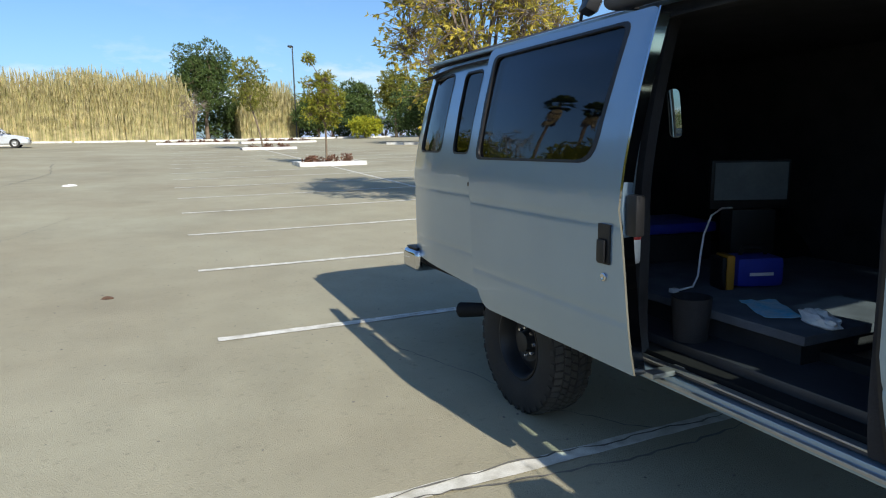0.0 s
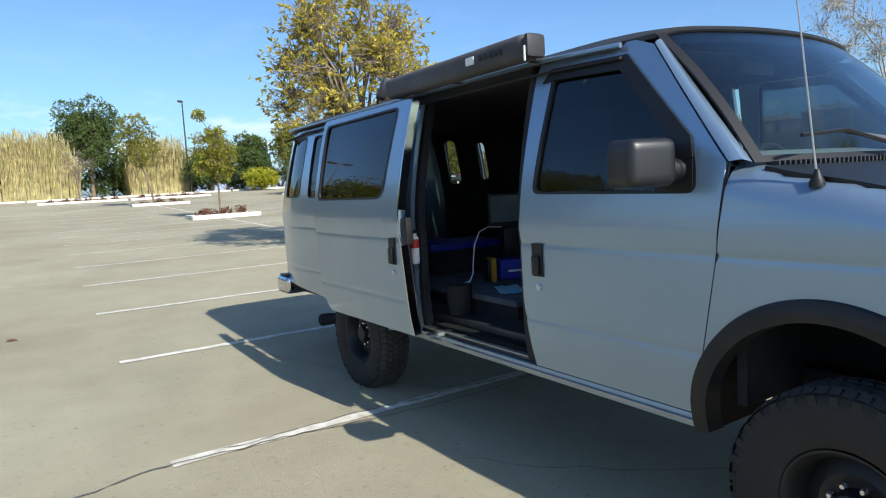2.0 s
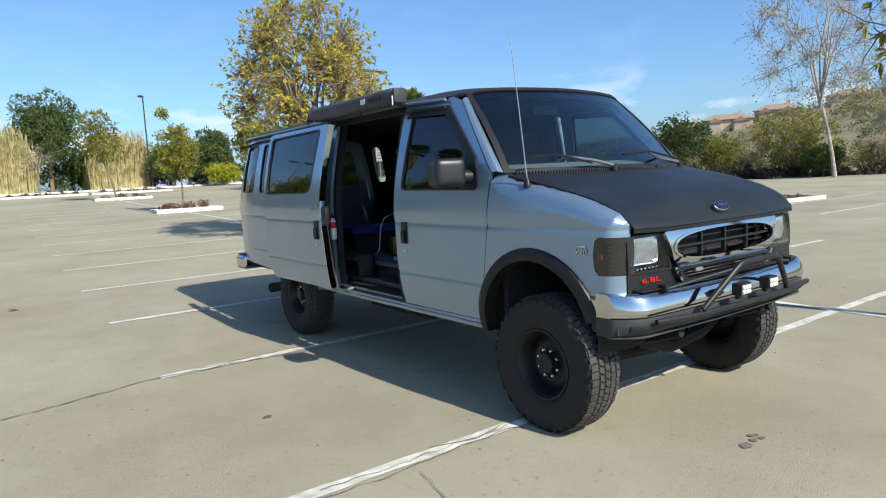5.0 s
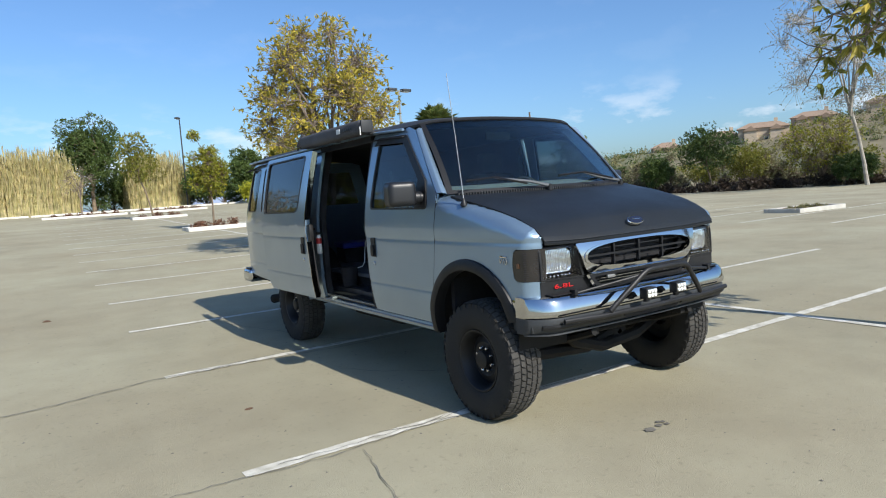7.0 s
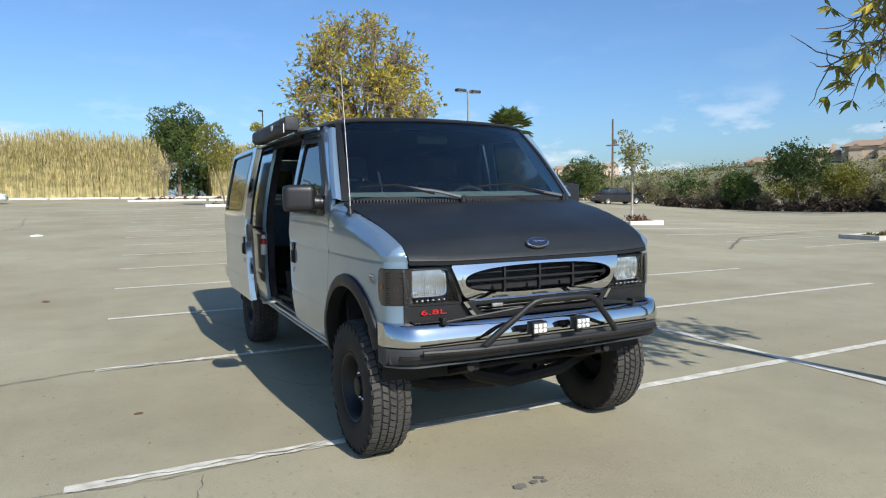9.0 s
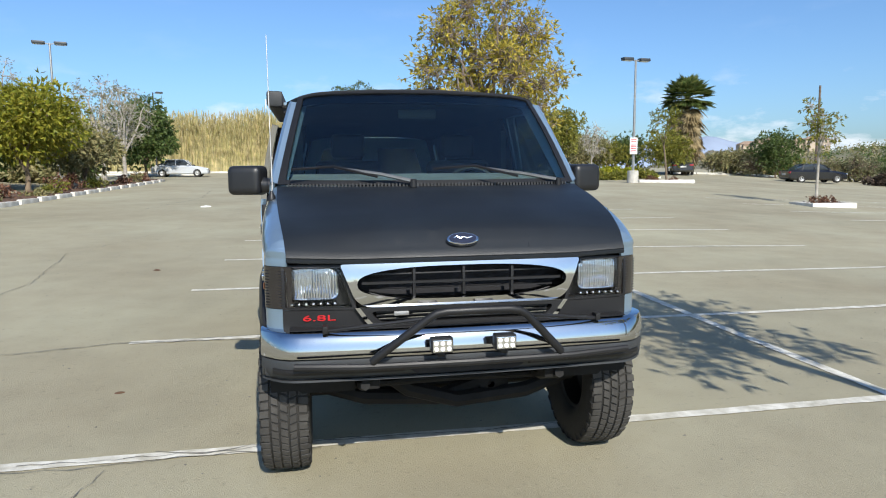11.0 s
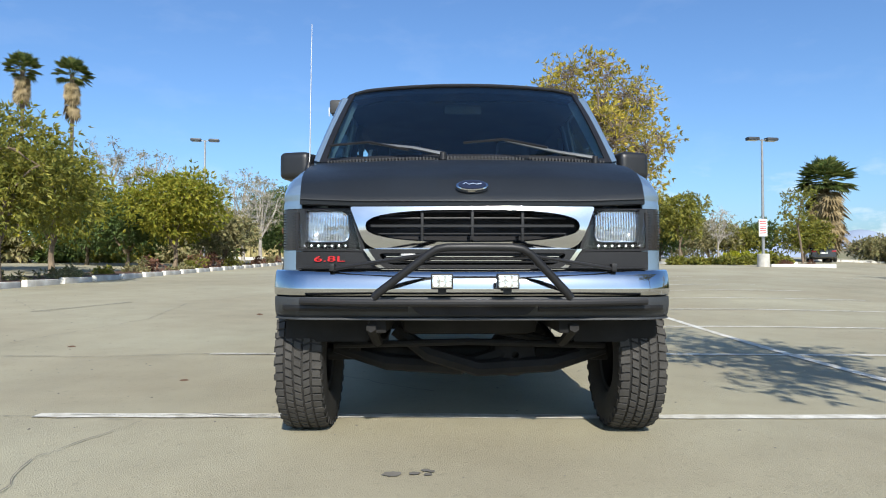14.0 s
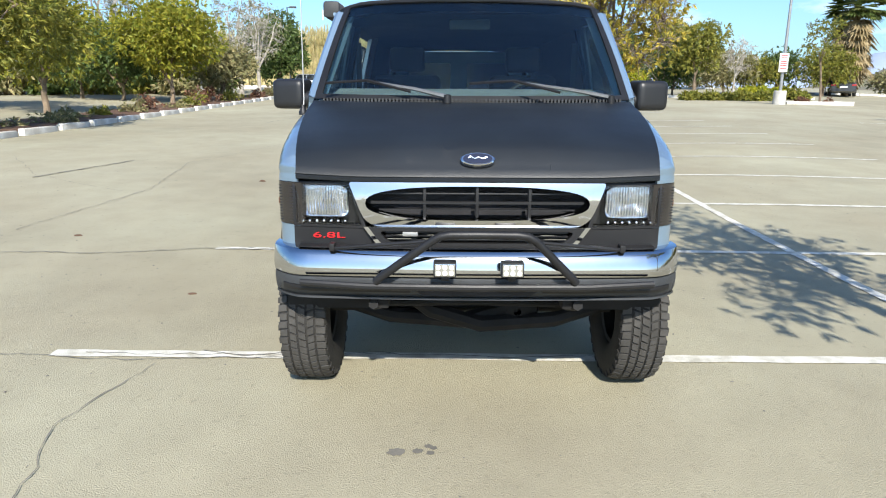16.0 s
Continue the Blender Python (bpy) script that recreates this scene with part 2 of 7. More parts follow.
def add_tube(bm, pts, radii, sides=8, cap=True):
    """A round bar along points; radii: one number or one for each point."""
    pts = [Vector(p) for p in pts]
    if not hasattr(radii, "__len__"):
        radii = [radii] * len(pts)
    rings, ref = [], None
    for i, p in enumerate(pts):
        d = (pts[min(i + 1, len(pts) - 1)] - pts[max(i - 1, 0)]).normalized()
        ref = ref if ref is not None and abs(ref.dot(d)) < 0.95 else (Vector((0, 0, 1)) if abs(d.z) < 0.9 else Vector((1, 0, 0)))
        u = (ref - d * ref.dot(d)).normalized()
        ref = u
        w = d.cross(u)
        rings.append([bm.verts.new(p + radii[i] * (math.cos(a) * u + math.sin(a) * w)) for a in [2 * math.pi * k / sides for k in range(sides)]])
    for a, b in zip(rings, rings[1:]):
        for k in range(sides):
            bm.faces.new((a[k], a[(k + 1) % sides], b[(k + 1) % sides], b[k]))
    if cap:
        bm.faces.new(rings[0][::-1])
        bm.faces.new(rings[-1])


def tube(pts, radii, sides=8):
    bm = bmesh.new()
    add_tube(bm, pts, radii, sides)
    return bm


def add_lathe(bm, profile, axis="x", sides=48, centre=(0, 0, 0)):
    """Turns a profile of (along, radius) round an axis."""
    rings = []
    for a, r in profile:
        ring = []
        for k in range(sides):
            q = 2 * math.pi * k / sides
            c, s = r * math.cos(q), r * math.sin(q)
            co = {"x": (a, c, s), "y": (c, a, s), "z": (c, s, a)}[axis]
            ring.append(bm.verts.new(Vector(co) + Vector(centre)))
        rings.append(ring)
    for a, b in zip(rings, rings[1:]):
        for k in range(sides):
            bm.faces.new((a[k], b[k], b[(k + 1) % sides], a[(k + 1) % sides]))
    return rings


def lathe(profile, axis="x", sides=48, centre=(0, 0, 0)):
    bm = bmesh.new()
    add_lathe(bm, profile, axis, sides, centre)
    bmesh.ops.recalc_face_normals(bm, faces=bm.faces)
    return bm


def rise(x, y):
    """The lot lies in a shallow dish: level round the van, climbing gently to the north and west, level to the east."""
    d = math.hypot(x, y) - 5.5
    climb = 0.028 * min(75.0, 0.5 * (d + math.sqrt(d * d + 4.0)))
    az = math.degrees(math.atan2(x, y))
    k = max(0.0, min(1.0, (az - 26.0) / 32.0)) if az < 100 else max(0.0, min(1.0, (178.0 - az) / 60.0))
    return climb * (1 - 1.1 * k * k * (3 - 2 * k))


# ---- ground ----
def sheet(name, xs, ys, z, material):
    verts = [(x, y, rise(x, y) + z) for y in ys for x in xs]
    w = len(xs)
    faces = [(j * w + i, j * w + i + 1, (j + 1) * w + i + 1, (j + 1) * w + i) for j in range(len(ys) - 1) for i in range(w - 1)]
    return mesh_from(name, verts, faces, material, True)


def span(a, b, near=14):
    """Grid lines: close together round the van, wide apart beyond."""
    return [float(v) for v in range(a, -near, 2)] + [-near + 0.5 * k for k in range(4 * near)] + [float(v) for v in range(near, b + 1, 2)]


far = [-3000, -1200, -500, -200, -110]
ground = tagged(new("ground", sheet("ground", far + list(range(-80, 121, 4)) + [200, 500, 1200, 3000], far + list(range(-80, 121, 4)) + [200, 500, 1200, 3000], -0.06, M_DIRT)), "dry bare earth round the parking lot", "ground", kind="structure")
lot = tagged(new("road", sheet("road", span(-70, 64), span(-60, 70), 0.0, M_ASPHALT)), "sun-bleached cracked asphalt of an open parking lot", "parking lot", kind="structure")

def on_lot(u, v, z=0.004):
    """A place in the stall grid: u along the painted lines, v from line to line, slightly askew."""
    x, y = -2.495 + u + 0.025 * v, 0.185 + v
    return Vector((x, y, rise(x, y) + z))


def strip(name, a, b, width, material, label, category, z=0.006, ragged=0.006, kind="structure", group="stall lines"):
    """A painted stripe with worn, uneven edges and a few chips."""
    a, b = Vector(a), Vector(b)
    n = max(2, int((b - a).length / 0.12))
    side = Vector((-(b - a).y, (b - a).x, 0)).normalized() * width / 2
    rnd = random.Random(int(abs(a.x * 100 + a.y * 1000)) + 7)
    verts, faces = [], []
    for i in range(n + 1):
        c = a.lerp(b, i / n)
        for s in (-1, 1):
            q = c + side * s * (1 + rnd.uniform(-1, 1) * ragged / width * 2)
            verts.append((q.x, q.y, rise(q.x, q.y) + z))
    for i in range(n):
        if i < n:
            faces.append((2 * i, 2 * i + 1, 2 * i + 3, 2 * i + 2))
    return tagged(new(name, mesh_from(name, verts, faces, material)), label, category, group, kind)


STALL = 2.715
for k in range(0, 20):
    strip("stall_line", on_lot(0, k * STALL), on_lot(5.77, k * STALL), 0.10, M_LINE, "worn white painted parking stall line", "road marking")
strip("stall_line", on_lot(0, -STALL), on_lot(5.77, -STALL), 0.10, M_LINE, "worn white painted parking stall line", "road marking")
for k in range(-2, 20):
    if k != 9:
        strip("stall_line", on_lot(5.88, k * STALL), on_lot(11.6, k * STALL), 0.10, M_LINE, "worn white painted parking stall line", "road marking")
strip("centre_line", on_lot(5.825, -3 * STALL), on_lot(5.825, 20 * STALL), 0.10, M_LINE, "long white line between two rows of stalls", "road marking")
for k in range(-1, 9):
    strip("stall_line", on_lot(17.5, k * STALL), on_lot(22.5, k * STALL), 0.10, M_LINE, "worn white painted parking stall line", "road marking")
    strip("stall_line", on_lot(22.7, k * STALL), on_lot(28, k * STALL), 0.10, M_LINE, "worn white painted parking stall line", "road marking")


def crack(points, width, seed):
    """A wandering crack in the paving, filled with dirt."""
    rnd = random.Random(seed)
    verts, faces = [], []
    path = []
    for (x0, y0), (x1, y1) in zip(points, points[1:]):
        n = max(2, int(math.hypot(x1 - x0, y1 - y0) / 0.06))
        path += [(x0 + (x1 - x0) * i / n, y0 + (y1 - y0) * i / n) for i in range(n)]
    drift = 0.0
    for i, (x, y) in enumerate(path):
        drift = drift * 0.9 + rnd.uniform(-0.02, 0.02)
        w = width * rnd.uniform(0.35, 1.3) / 2
        dx, dy = points[-1][0] - points[0][0], points[-1][1] - points[0][1]
        s = math.hypot(dx, dy)
        nx, ny = -dy / s, dx / s
        for k in (-w, w):
            px, py = x + nx * (drift + k), y + ny * (drift + k)
            verts.append((px, py, rise(px, py) + 0.010))
    faces = [(2 * i, 2 * i + 1, 2 * i + 3, 2 * i + 2) for i in range(len(path) - 1)]
    return tagged(new("pavement_crack", mesh_from("pavement_crack", verts, faces, M_CRACK)), "thin dark crack in the asphalt", "crack", "cracks in the lot", "structure")


crack([(-5.5, 2.7), (-3.6, 2.62), (-2.4, 2.86), (-1.6, 2.85), (-0.6, 2.78), (0.6, 2.8)], 0.016, 1)
crack([(-9, 0.4), (-5.0, 0.05), (-2.5, 0.18), (-1.5, 0.12), (-0.6, 0.1)], 0.007, 2)
crack([(-1.8, -1.3), (-1.95, -0.7), (-1.85, -0.3), (-1.75, 0.1)], 0.006, 3)
crack([(-3.5, -0.75), (-3.0, -0.45), (-2.6, -0.25)], 0.010, 13)
crack([(-1.25, 5.2), (-1.0, 4.2), (-0.8, 3.4), (-0.4, 2.9)], 0.010, 4)
crack([(-4.9, 3.6), (-4.7, 6.5), (-5.2, 9.5), (-4.0, 14)], 0.009, 5)
crack([(-6.5, 20), (-5.6, 26), (-6.2, 33)], 0.025, 6)
crack([(-1.1, 1.9), (-0.6, 1.3), (-0.1, 0.9)], 0.010, 7)
crack([(-9.0, 10), (-7.0, 7.5), (-4.9, 6.1)], 0.007, 8)
crack([(-7.0, 7.3), (-6.75, 8.4), (-6.4, 9.7)], 0.05, 9)
crack([(2.2, -1.9), (3.4, -1.2), (5.0, -1.4), (8.0, -0.9)], 0.010, 10)
crack([(13, 9), (17, 12), (22, 13)], 0.08, 11)
for u0, u1, v0, w, seed in ((0.2, 3.4, 0.0, 0.008, 21), (0.3, 4.6, STALL, 0.013, 22), (1.0, 5.6, 2 * STALL, 0.009, 23), (0.9, 2.2, 0.03, 0.007, 24)):
    crack([tuple(on_lot(u0 + (u1 - u0) * f, v0 + 0.018 * (-1) ** i)[:2]) for i, f in enumerate((0, 0.22, 0.4, 0.58, 0.8, 1.0))], w, seed)
rnd = random.Random(5)
for x, y, r in ((-0.32, -0.905, 0.032), (-0.22, -0.895, 0.02), (-0.175, -0.855, 0.016), (-0.15, -0.87, 0.014), (-0.165, -0.91, 0.015)):
    v = [(x + r * (1 + rnd.uniform(-0.25, 0.25)) * math.cos(a) * 1.25, y + r * (1 + rnd.uniform(-0.25, 0.25)) * math.sin(a), rise(x, y) + 0.006) for a in [k * math.tau / 18 for k in range(18)]]
    tagged(new("oil_spot", mesh_from("oil_spot", v, [tuple(range(18))], M_CRACK)), "small dark oil drip on the asphalt", "oil stain", "oil drips", "structure")
verts, faces = [], []
for k in range(900):
    x, y, r = rnd.uniform(-9, 6), rnd.uniform(-3.3, 14), rnd.uniform(0.004, 0.013)
    b = len(verts)
    t = rnd.uniform(0, 6.3)
    for j in range(4):
        verts.append((x + r * rnd.uniform(0.6, 1.3) * math.cos(t + j * 1.57), y + r * rnd.uniform(0.6, 1.3) * math.sin(t + j * 1.57), rise(x, y) + 0.002))
    verts.append((x, y, rise(x, y) + r * 0.7))
    faces += [(b + j, b + (j + 1) % 4, b + 4) for j in range(4)]
tagged(new("grit", mesh_from("grit", verts, faces, M_CRACK)), "dark pebbles and crumbs scattered on the asphalt", "gravel", kind="stuff")


# ---- van materials ----
def paint_mat():
    """Silver-blue metallic paint with clear coat, a little dust and waviness."""
    m = mat("silver_blue_paint", (0.232, 0.33, 0.43), 0.34, 0.62, vary=0.05, scale=1.4, fine=900, coat=1.0, alt=(0.218, 0.308, 0.40))
    p = m.node_tree.nodes["Principled BSDF"]
    p.inputs["Coat Roughness"].default_value = 0.05
    return m


M_PAINT = paint_mat()
M_VINYL = mat("matt_black_hood_coating", (0.0112, 0.0142, 0.0180), 0.44, vary=0.2, scale=3, fine=260, bump=0.14, spec=0.34)
M_ROOF = mat("black_roof_coating", (0.02, 0.022, 0.025), 0.6, vary=0.25, scale=4, fine=200, bump=0.2)
M_CHROME = mat("chrome", (0.56, 0.565, 0.575), 0.07, 1.0, vary=0.02)
M_BLACK = mat("black_plastic", (0.013, 0.013, 0.014), 0.45, vary=0.2, fine=220, bump=0.08, spec=0.35)
M_GREYPL = mat("dusty_black_plastic", (0.034, 0.036, 0.038), 0.55, vary=0.2, fine=160, bump=0.12, spec=0.35)
M_VALANCE = mat("dusty_grey_plastic", (0.036, 0.039, 0.042), 0.5, vary=0.2, scale=7, fine=160, bump=0.12, spec=0.4)
M_WIPER = mat("worn_wiper_metal", (0.17, 0.175, 0.18), 0.45, 0.5, vary=0.2)
M_MIRROR = mat("satin_black_plastic", (0.014, 0.0145, 0.016), 0.4, vary=0.15, fine=200, bump=0.06)
M_RUBBER = mat("tyre_rubber", (0.018, 0.0175, 0.017), 0.8, vary=0.25, scale=5, fine=90, bump=0.2, alt=(0.032, 0.03, 0.026), spec=0.3)
M_TREAD = mat("worn_tread_rubber", (0.05, 0.047, 0.042), 0.85, vary=0.2, scale=8, fine=90, bump=0.2)
M_RIM = mat("satin_black_steel", (0.016, 0.016, 0.017), 0.5, 0.3, vary=0.2)
M_NUT = mat("bright_lug_nut", (0.75, 0.75, 0.76), 0.25, 0.9)
M_DARK = mat("dark_cloth_and_painted_shade", (0.018, 0.018, 0.021), 0.9, vary=0.3, fine=120, bump=0.2)
M_FLOORV = mat("dark_vinyl_floor", (0.035, 0.037, 0.043), 0.42, vary=0.3, scale=3, fine=40)
M_MAT = mat("charcoal_carpet", (0.085, 0.095, 0.115), 0.95, vary=0.2, fine=200, bump=0.4)
M_CHASSIS = mat("dirty_chassis_steel", (0.009, 0.0085, 0.008), 0.8, 0.2, vary=0.35)
M_FABRIC = mat("grey_awning_cover", (0.075, 0.075, 0.08), 0.8, vary=0.2, scale=4, fine=180, bump=0.3)
M_BLUE = mat("blue_plastic_bin", (0.016, 0.03, 0.30), 0.45)
M_YELLOW = mat("yellow_tool_case", (0.42, 0.20, 0.02), 0.5)
M_WHITE = mat("white_plastic", (0.78, 0.78, 0.76), 0.4)
M_RED = mat("red_lettering", (0.55, 0.012, 0.016), 0.4)
M_REDCAN = mat("red_extinguisher", (0.5, 0.03, 0.03), 0.35)
M_PAPER = mat("light_blue_paper", (0.12, 0.52, 0.72), 0.6, vary=0.2, scale=14, alt=(0.55, 0.68, 0.75))
M_SCREEN = mat("grey_screen", (0.14, 0.16, 0.17), 0.25)
M_GREYDASH = mat("grey_dashboard", (0.16, 0.17, 0.175), 0.7, vary=0.15, fine=150, bump=0.1)
M_AMBER = mat("smoked_marker_lens", (0.022, 0.019, 0.018), 0.2, vary=0.2, fine=30, coat=0.4)
M_AMBERLIT = mat("amber_reflector", (0.16, 0.07, 0.03), 0.35)
M_REFLECT = mat("headlight_reflector", (0.90, 0.91, 0.92), 0.16, 1.0, vary=0.05, fine=24, bump=0.35)
M_LOGO = mat("blue_enamel", (0.010, 0.016, 0.04), 0.45, spec=0.2)
M_TAIL = mat("red_tail_lens", (0.35, 0.02, 0.02), 0.2, coat=0.7)
G_TINT = glass_mat("tinted_privacy_glass", (0.16, 0.19, 0.23), clear=0.05)
G_REAR = glass_mat("lightly_tinted_glass", (0.62, 0.68, 0.68), clear=0.03)
G_DOOR = glass_mat("tinted_door_glass", (0.34, 0.40, 0.44), clear=0.05)
G_WIND = glass_mat("windscreen_glass", (0.86, 0.94, 0.92), clear=0.05)
G_LENS = glass_mat("clear_lamp_lens", (0.95, 0.96, 0.97), clear=0.02)

CX, DROP = 0.04, -0.03
van = thing("van", "lifted silver-blue passenger van with black hood and open sliding door", "van", (CX, 0, DROP))


# ---- van surfaces ----
def fender_top(y):
    """The line where the fender's shoulder meets the hood."""
    return float(np.interp(y, (-0.62, -0.60, -0.57, -0.52, -0.42, -0.31, -0.15, 0.02, 0.2, 0.4), (1.238, 1.248, 1.275, 1.318, 1.36, 1.398, 1.445, 1.486, 1.52, 1.572)))


def half(y, z):
    """Half the body's width: slab sides, tumblehome above the belt, taper at nose and tail, pressed creases."""
    w = 0.972
    if z > 1.40:
        w -= 0.125 * ((z - 1.40) / 0.66) ** 1.35
    if z < 0.85:
        w -= 0.025 * ((0.85 - z) / 0.25) ** 2
    if y < 0.35:
        w -= 0.055 * ((0.35 - y) / 0.95) ** 2
    if y > 4.6:
        w -= 0.045 * ((y - 4.6) / 0.5) ** 2 * (1 + 1.6 * max(0.0, z - 1.35))
    for zc, s in ((1.235, 0.0035), (0.858, 0.005)):
        w -= s * math.exp(-((z - zc) / 0.011) ** 2)
    if z > 1.235 and z < 1.40:
        w += 0.006 * math.sin(math.pi * (z - 1.235) / 0.165)
    return w


def fillet(points, r, seg=4):
    """Rounds the corners of an outline. r: one radius or one a corner."""
    out = []
    n = len(points)
    for i in range(n):
        p0, p, p1 = (Vector(points[j % n]) for j in (i - 1, i, i + 1))
        rr = r[i] if hasattr(r, "__len__") else r
        if rr <= 0:
            out.append((p.x, p.y))
            continue
        a, b = (p0 - p), (p1 - p)
        rr = min(rr, a.length * 0.45, b.length * 0.45)
        s, e = p + a.normalized() * rr, p + b.normalized() * rr
        for k in range(seg + 1):
            t = k / seg
            q = s * (1 - t) ** 2 + p * 2 * t * (1 - t) + e * t * t
            out.append((q.x, q.y))
    return out


def thicken(bm, thick):
    """Gives a sheet an inner face and rims."""
    bm.normal_update()
    faces = bm.faces[:]
    rim = [e for e in bm.edges if len(e.link_faces) == 1]
    inner = {v: bm.verts.new(v.co - v.normal * thick) for v in bm.verts[:]}
    ordered = [(e.link_loops[0].vert, e.link_loops[0].link_loop_next.vert) for e in rim]
    for f in faces:
        bm.faces.new([inner[v] for v in reversed(f.verts)])
    for p, q in ordered:
        bm.faces.new((q, p, inner[p], inner[q]))


def skin(outline, holes, place, thick=0.02, cuts_u=(), cuts_v=(), du=0.14, dv=0.09):
    """A curved sheet: the outline (u, v) with its holes, cut into small facets, laid by place(u, v) and given thickness inwards."""
    bm = bmesh.new()
    edges = []
    for loop in [outline, *holes]:
        vs = [bm.verts.new((u, v, 0)) for u, v in loop]
        edges += [bm.edges.new((vs[i], vs[(i + 1) % len(vs)])) for i in range(len(vs))]
    bmesh.ops.triangle_fill(bm, use_beauty=True, use_dissolve=False, edges=edges, normal=(0, 0, 1))
    us, vs_ = [p[0] for p in outline], [p[1] for p in outline]
    lines = [(0, min(us) + (i + 1) * du) for i in range(int((max(us) - min(us)) / du))] + [(1, min(vs_) + (i + 1) * dv) for i in range(int((max(vs_) - min(vs_)) / dv))]
    lines += [(0, c) for c in cuts_u] + [(1, c) for c in cuts_v]
    for axis, c in lines:
        co, no = [0, 0, 0], [0, 0, 0]
        co[axis], no[axis] = c, 1
        bmesh.ops.bisect_plane(bm, geom=bm.verts[:] + bm.edges[:] + bm.faces[:], plane_co=co, plane_no=no, dist=1e-5)
    bmesh.ops.dissolve_degenerate(bm, dist=1e-5, edges=bm.edges[:])
    for v in bm.verts:
        v.co = Vector(place(v.co.x, v.co.y))
    bmesh.ops.recalc_face_normals(bm, faces=bm.faces)
    if thick:
        bm.normal_update()
        # outward means away from the van's middle
        mid = Vector((0, 2.2, 1.2))
        if sum((f.calc_center_median() - mid).dot(f.normal) * f.calc_area() for f in bm.faces) < 0:
            bmesh.ops.reverse_faces(bm, faces=bm.faces)
        bm.normal_update()
        thicken(bm, thick)
    return bm


CREASES = (1.205, 1.225, 1.235, 1.245, 1.265, 0.83, 0.848, 0.858, 0.868, 0.89, 1.40)


def side(s, out=0.0):
    """Lays (y, z) on the body's side; s: -1 passenger side, 1 driver side."""
    return lambda y, z: (s * (half(y, z) + out), y, z)


def fender_place(s):
    def at(y, z):
        zt = fender_top(y)
        u = max(0.0, min(1.0, (z - (zt - 0.11)) / 0.11))
        curl = 0.10 * max(0.0, (-0.47 - y) / 0.118) ** 2
        return (s * (half(y, z) - max(0.10 * (1 - math.sqrt(max(0.0, 1 - u * u))), curl)), y + 0.1 * curl, z)
    return at


def arch(cy, cz, r, a0, a1, n=18):
    return [(cy + r * math.cos(radians(a0 + (a1 - a0) * i / n)), cz + r * math.sin(radians(a0 + (a1 - a0) * i / n))) for i in range(n + 1)]


ARCH_F, ARCH_R = (0.07, 0.62, 0.455), (3.50, 0.62, 0.43)


def flare(cy, cz, r, s, a0=-12, a1=192):
    """The black rubber lip round a wheel opening."""
    bm = bmesh.new()
    rings = []
    for i in range(37):
        a = radians(a0 + (a1 - a0) * i / 36)
        ring = []
        for dr, dx in ((0.045, 0.0), (0.04, 0.016), (0.0, 0.03), (-0.03, 0.024), (-0.035, -0.06)):
            y, z = cy + (r + dr) * math.cos(a), cz + (r + dr) * math.sin(a)
            ring.append(bm.verts.new((s * (half(y, z) + dx), y, z)))
        rings.append(ring)
    for p, q in zip(rings, rings[1:]):
        for j in range(4):
            bm.faces.new((p[j], p[j + 1], q[j + 1], q[j]))
    bmesh.ops.recalc_face_normals(bm, faces=bm.faces)
    return bm


DOOR_OUT = [(0.415, 1.57), (0.80, 2.062), (0.90, 2.098), (1.475, 2.105), (1.50, 2.05), (1.535, 1.31), (1.53, 0.95), (1.475, 0.615), (0.545, 0.615), (0.52, 0.80), (0.445, 1.25)]
DOOR_WIN = fillet([(0.53, 1.465), (0.555, 1.66), (0.935, 2.035), (1.375, 2.05), (1.44, 1.475)], [0.05, 0.10, 0.08, 0.06, 0.05])


def glaze(parent, loop, place_, name, glass, label, grow_=0.0, gasket=True):
    g = part(name, skin(loop, [], place_(-0.012), 0.004), glass, parent, label)
    if gasket:
        c = Vector((sum(p[0] for p in loop) / len(loop), sum(p[1] for p in loop) / len(loop)))
        inner = [tuple(c + (Vector(p) - c) * 0.965) for p in loop]
        outer = [tuple(c + (Vector(p) - c) * 1.012) for p in loop]
        part("gasket", skin(outer, [inner], place_(0.002), 0.016, du=0.3, dv=0.3), M_BLACK, g, "black rubber window gasket")
    return g


def door_handle(parent, s, place_, yc, zc, out=0.0):
    """Black pull handle in a recess, with a round lock below."""
    x, y, z = place_(yc, zc)
    x = abs(x)
    h = part("door_handle", box((s * x if s < 0 else x - 0.012, yc - 0.036, zc - 0.08), (s * (x - 0.012) if s < 0 else x + 0.002, yc + 0.036, zc + 0.08), 0.0), M_BLACK, parent, "black recessed door handle")
    h.location.x += s * 0.008
    part("lever", box((min(s * (x + 0.014), s * (x + 0.002)), yc - 0.02, zc - 0.075), (max(s * (x + 0.014), s * (x + 0.002)), yc + 0.03, zc + 0.02), 0.008), M_BLACK, h, "", True, Matrix.Identity(4))
    part("lock", lathe([(-0.004, 0.0), (-0.004, 0.017), (0.006, 0.017), (0.008, 0.012), (0.004, 0.0)] if s > 0 else [(0.004, 0.0), (0.004, 0.017), (-0.006, 0.017), (-0.008, 0.012), (-0.004, 0.0)], "x", 20, (s * x, yc, zc - 0.135)), M_CHROME, parent, "round chrome door lock")


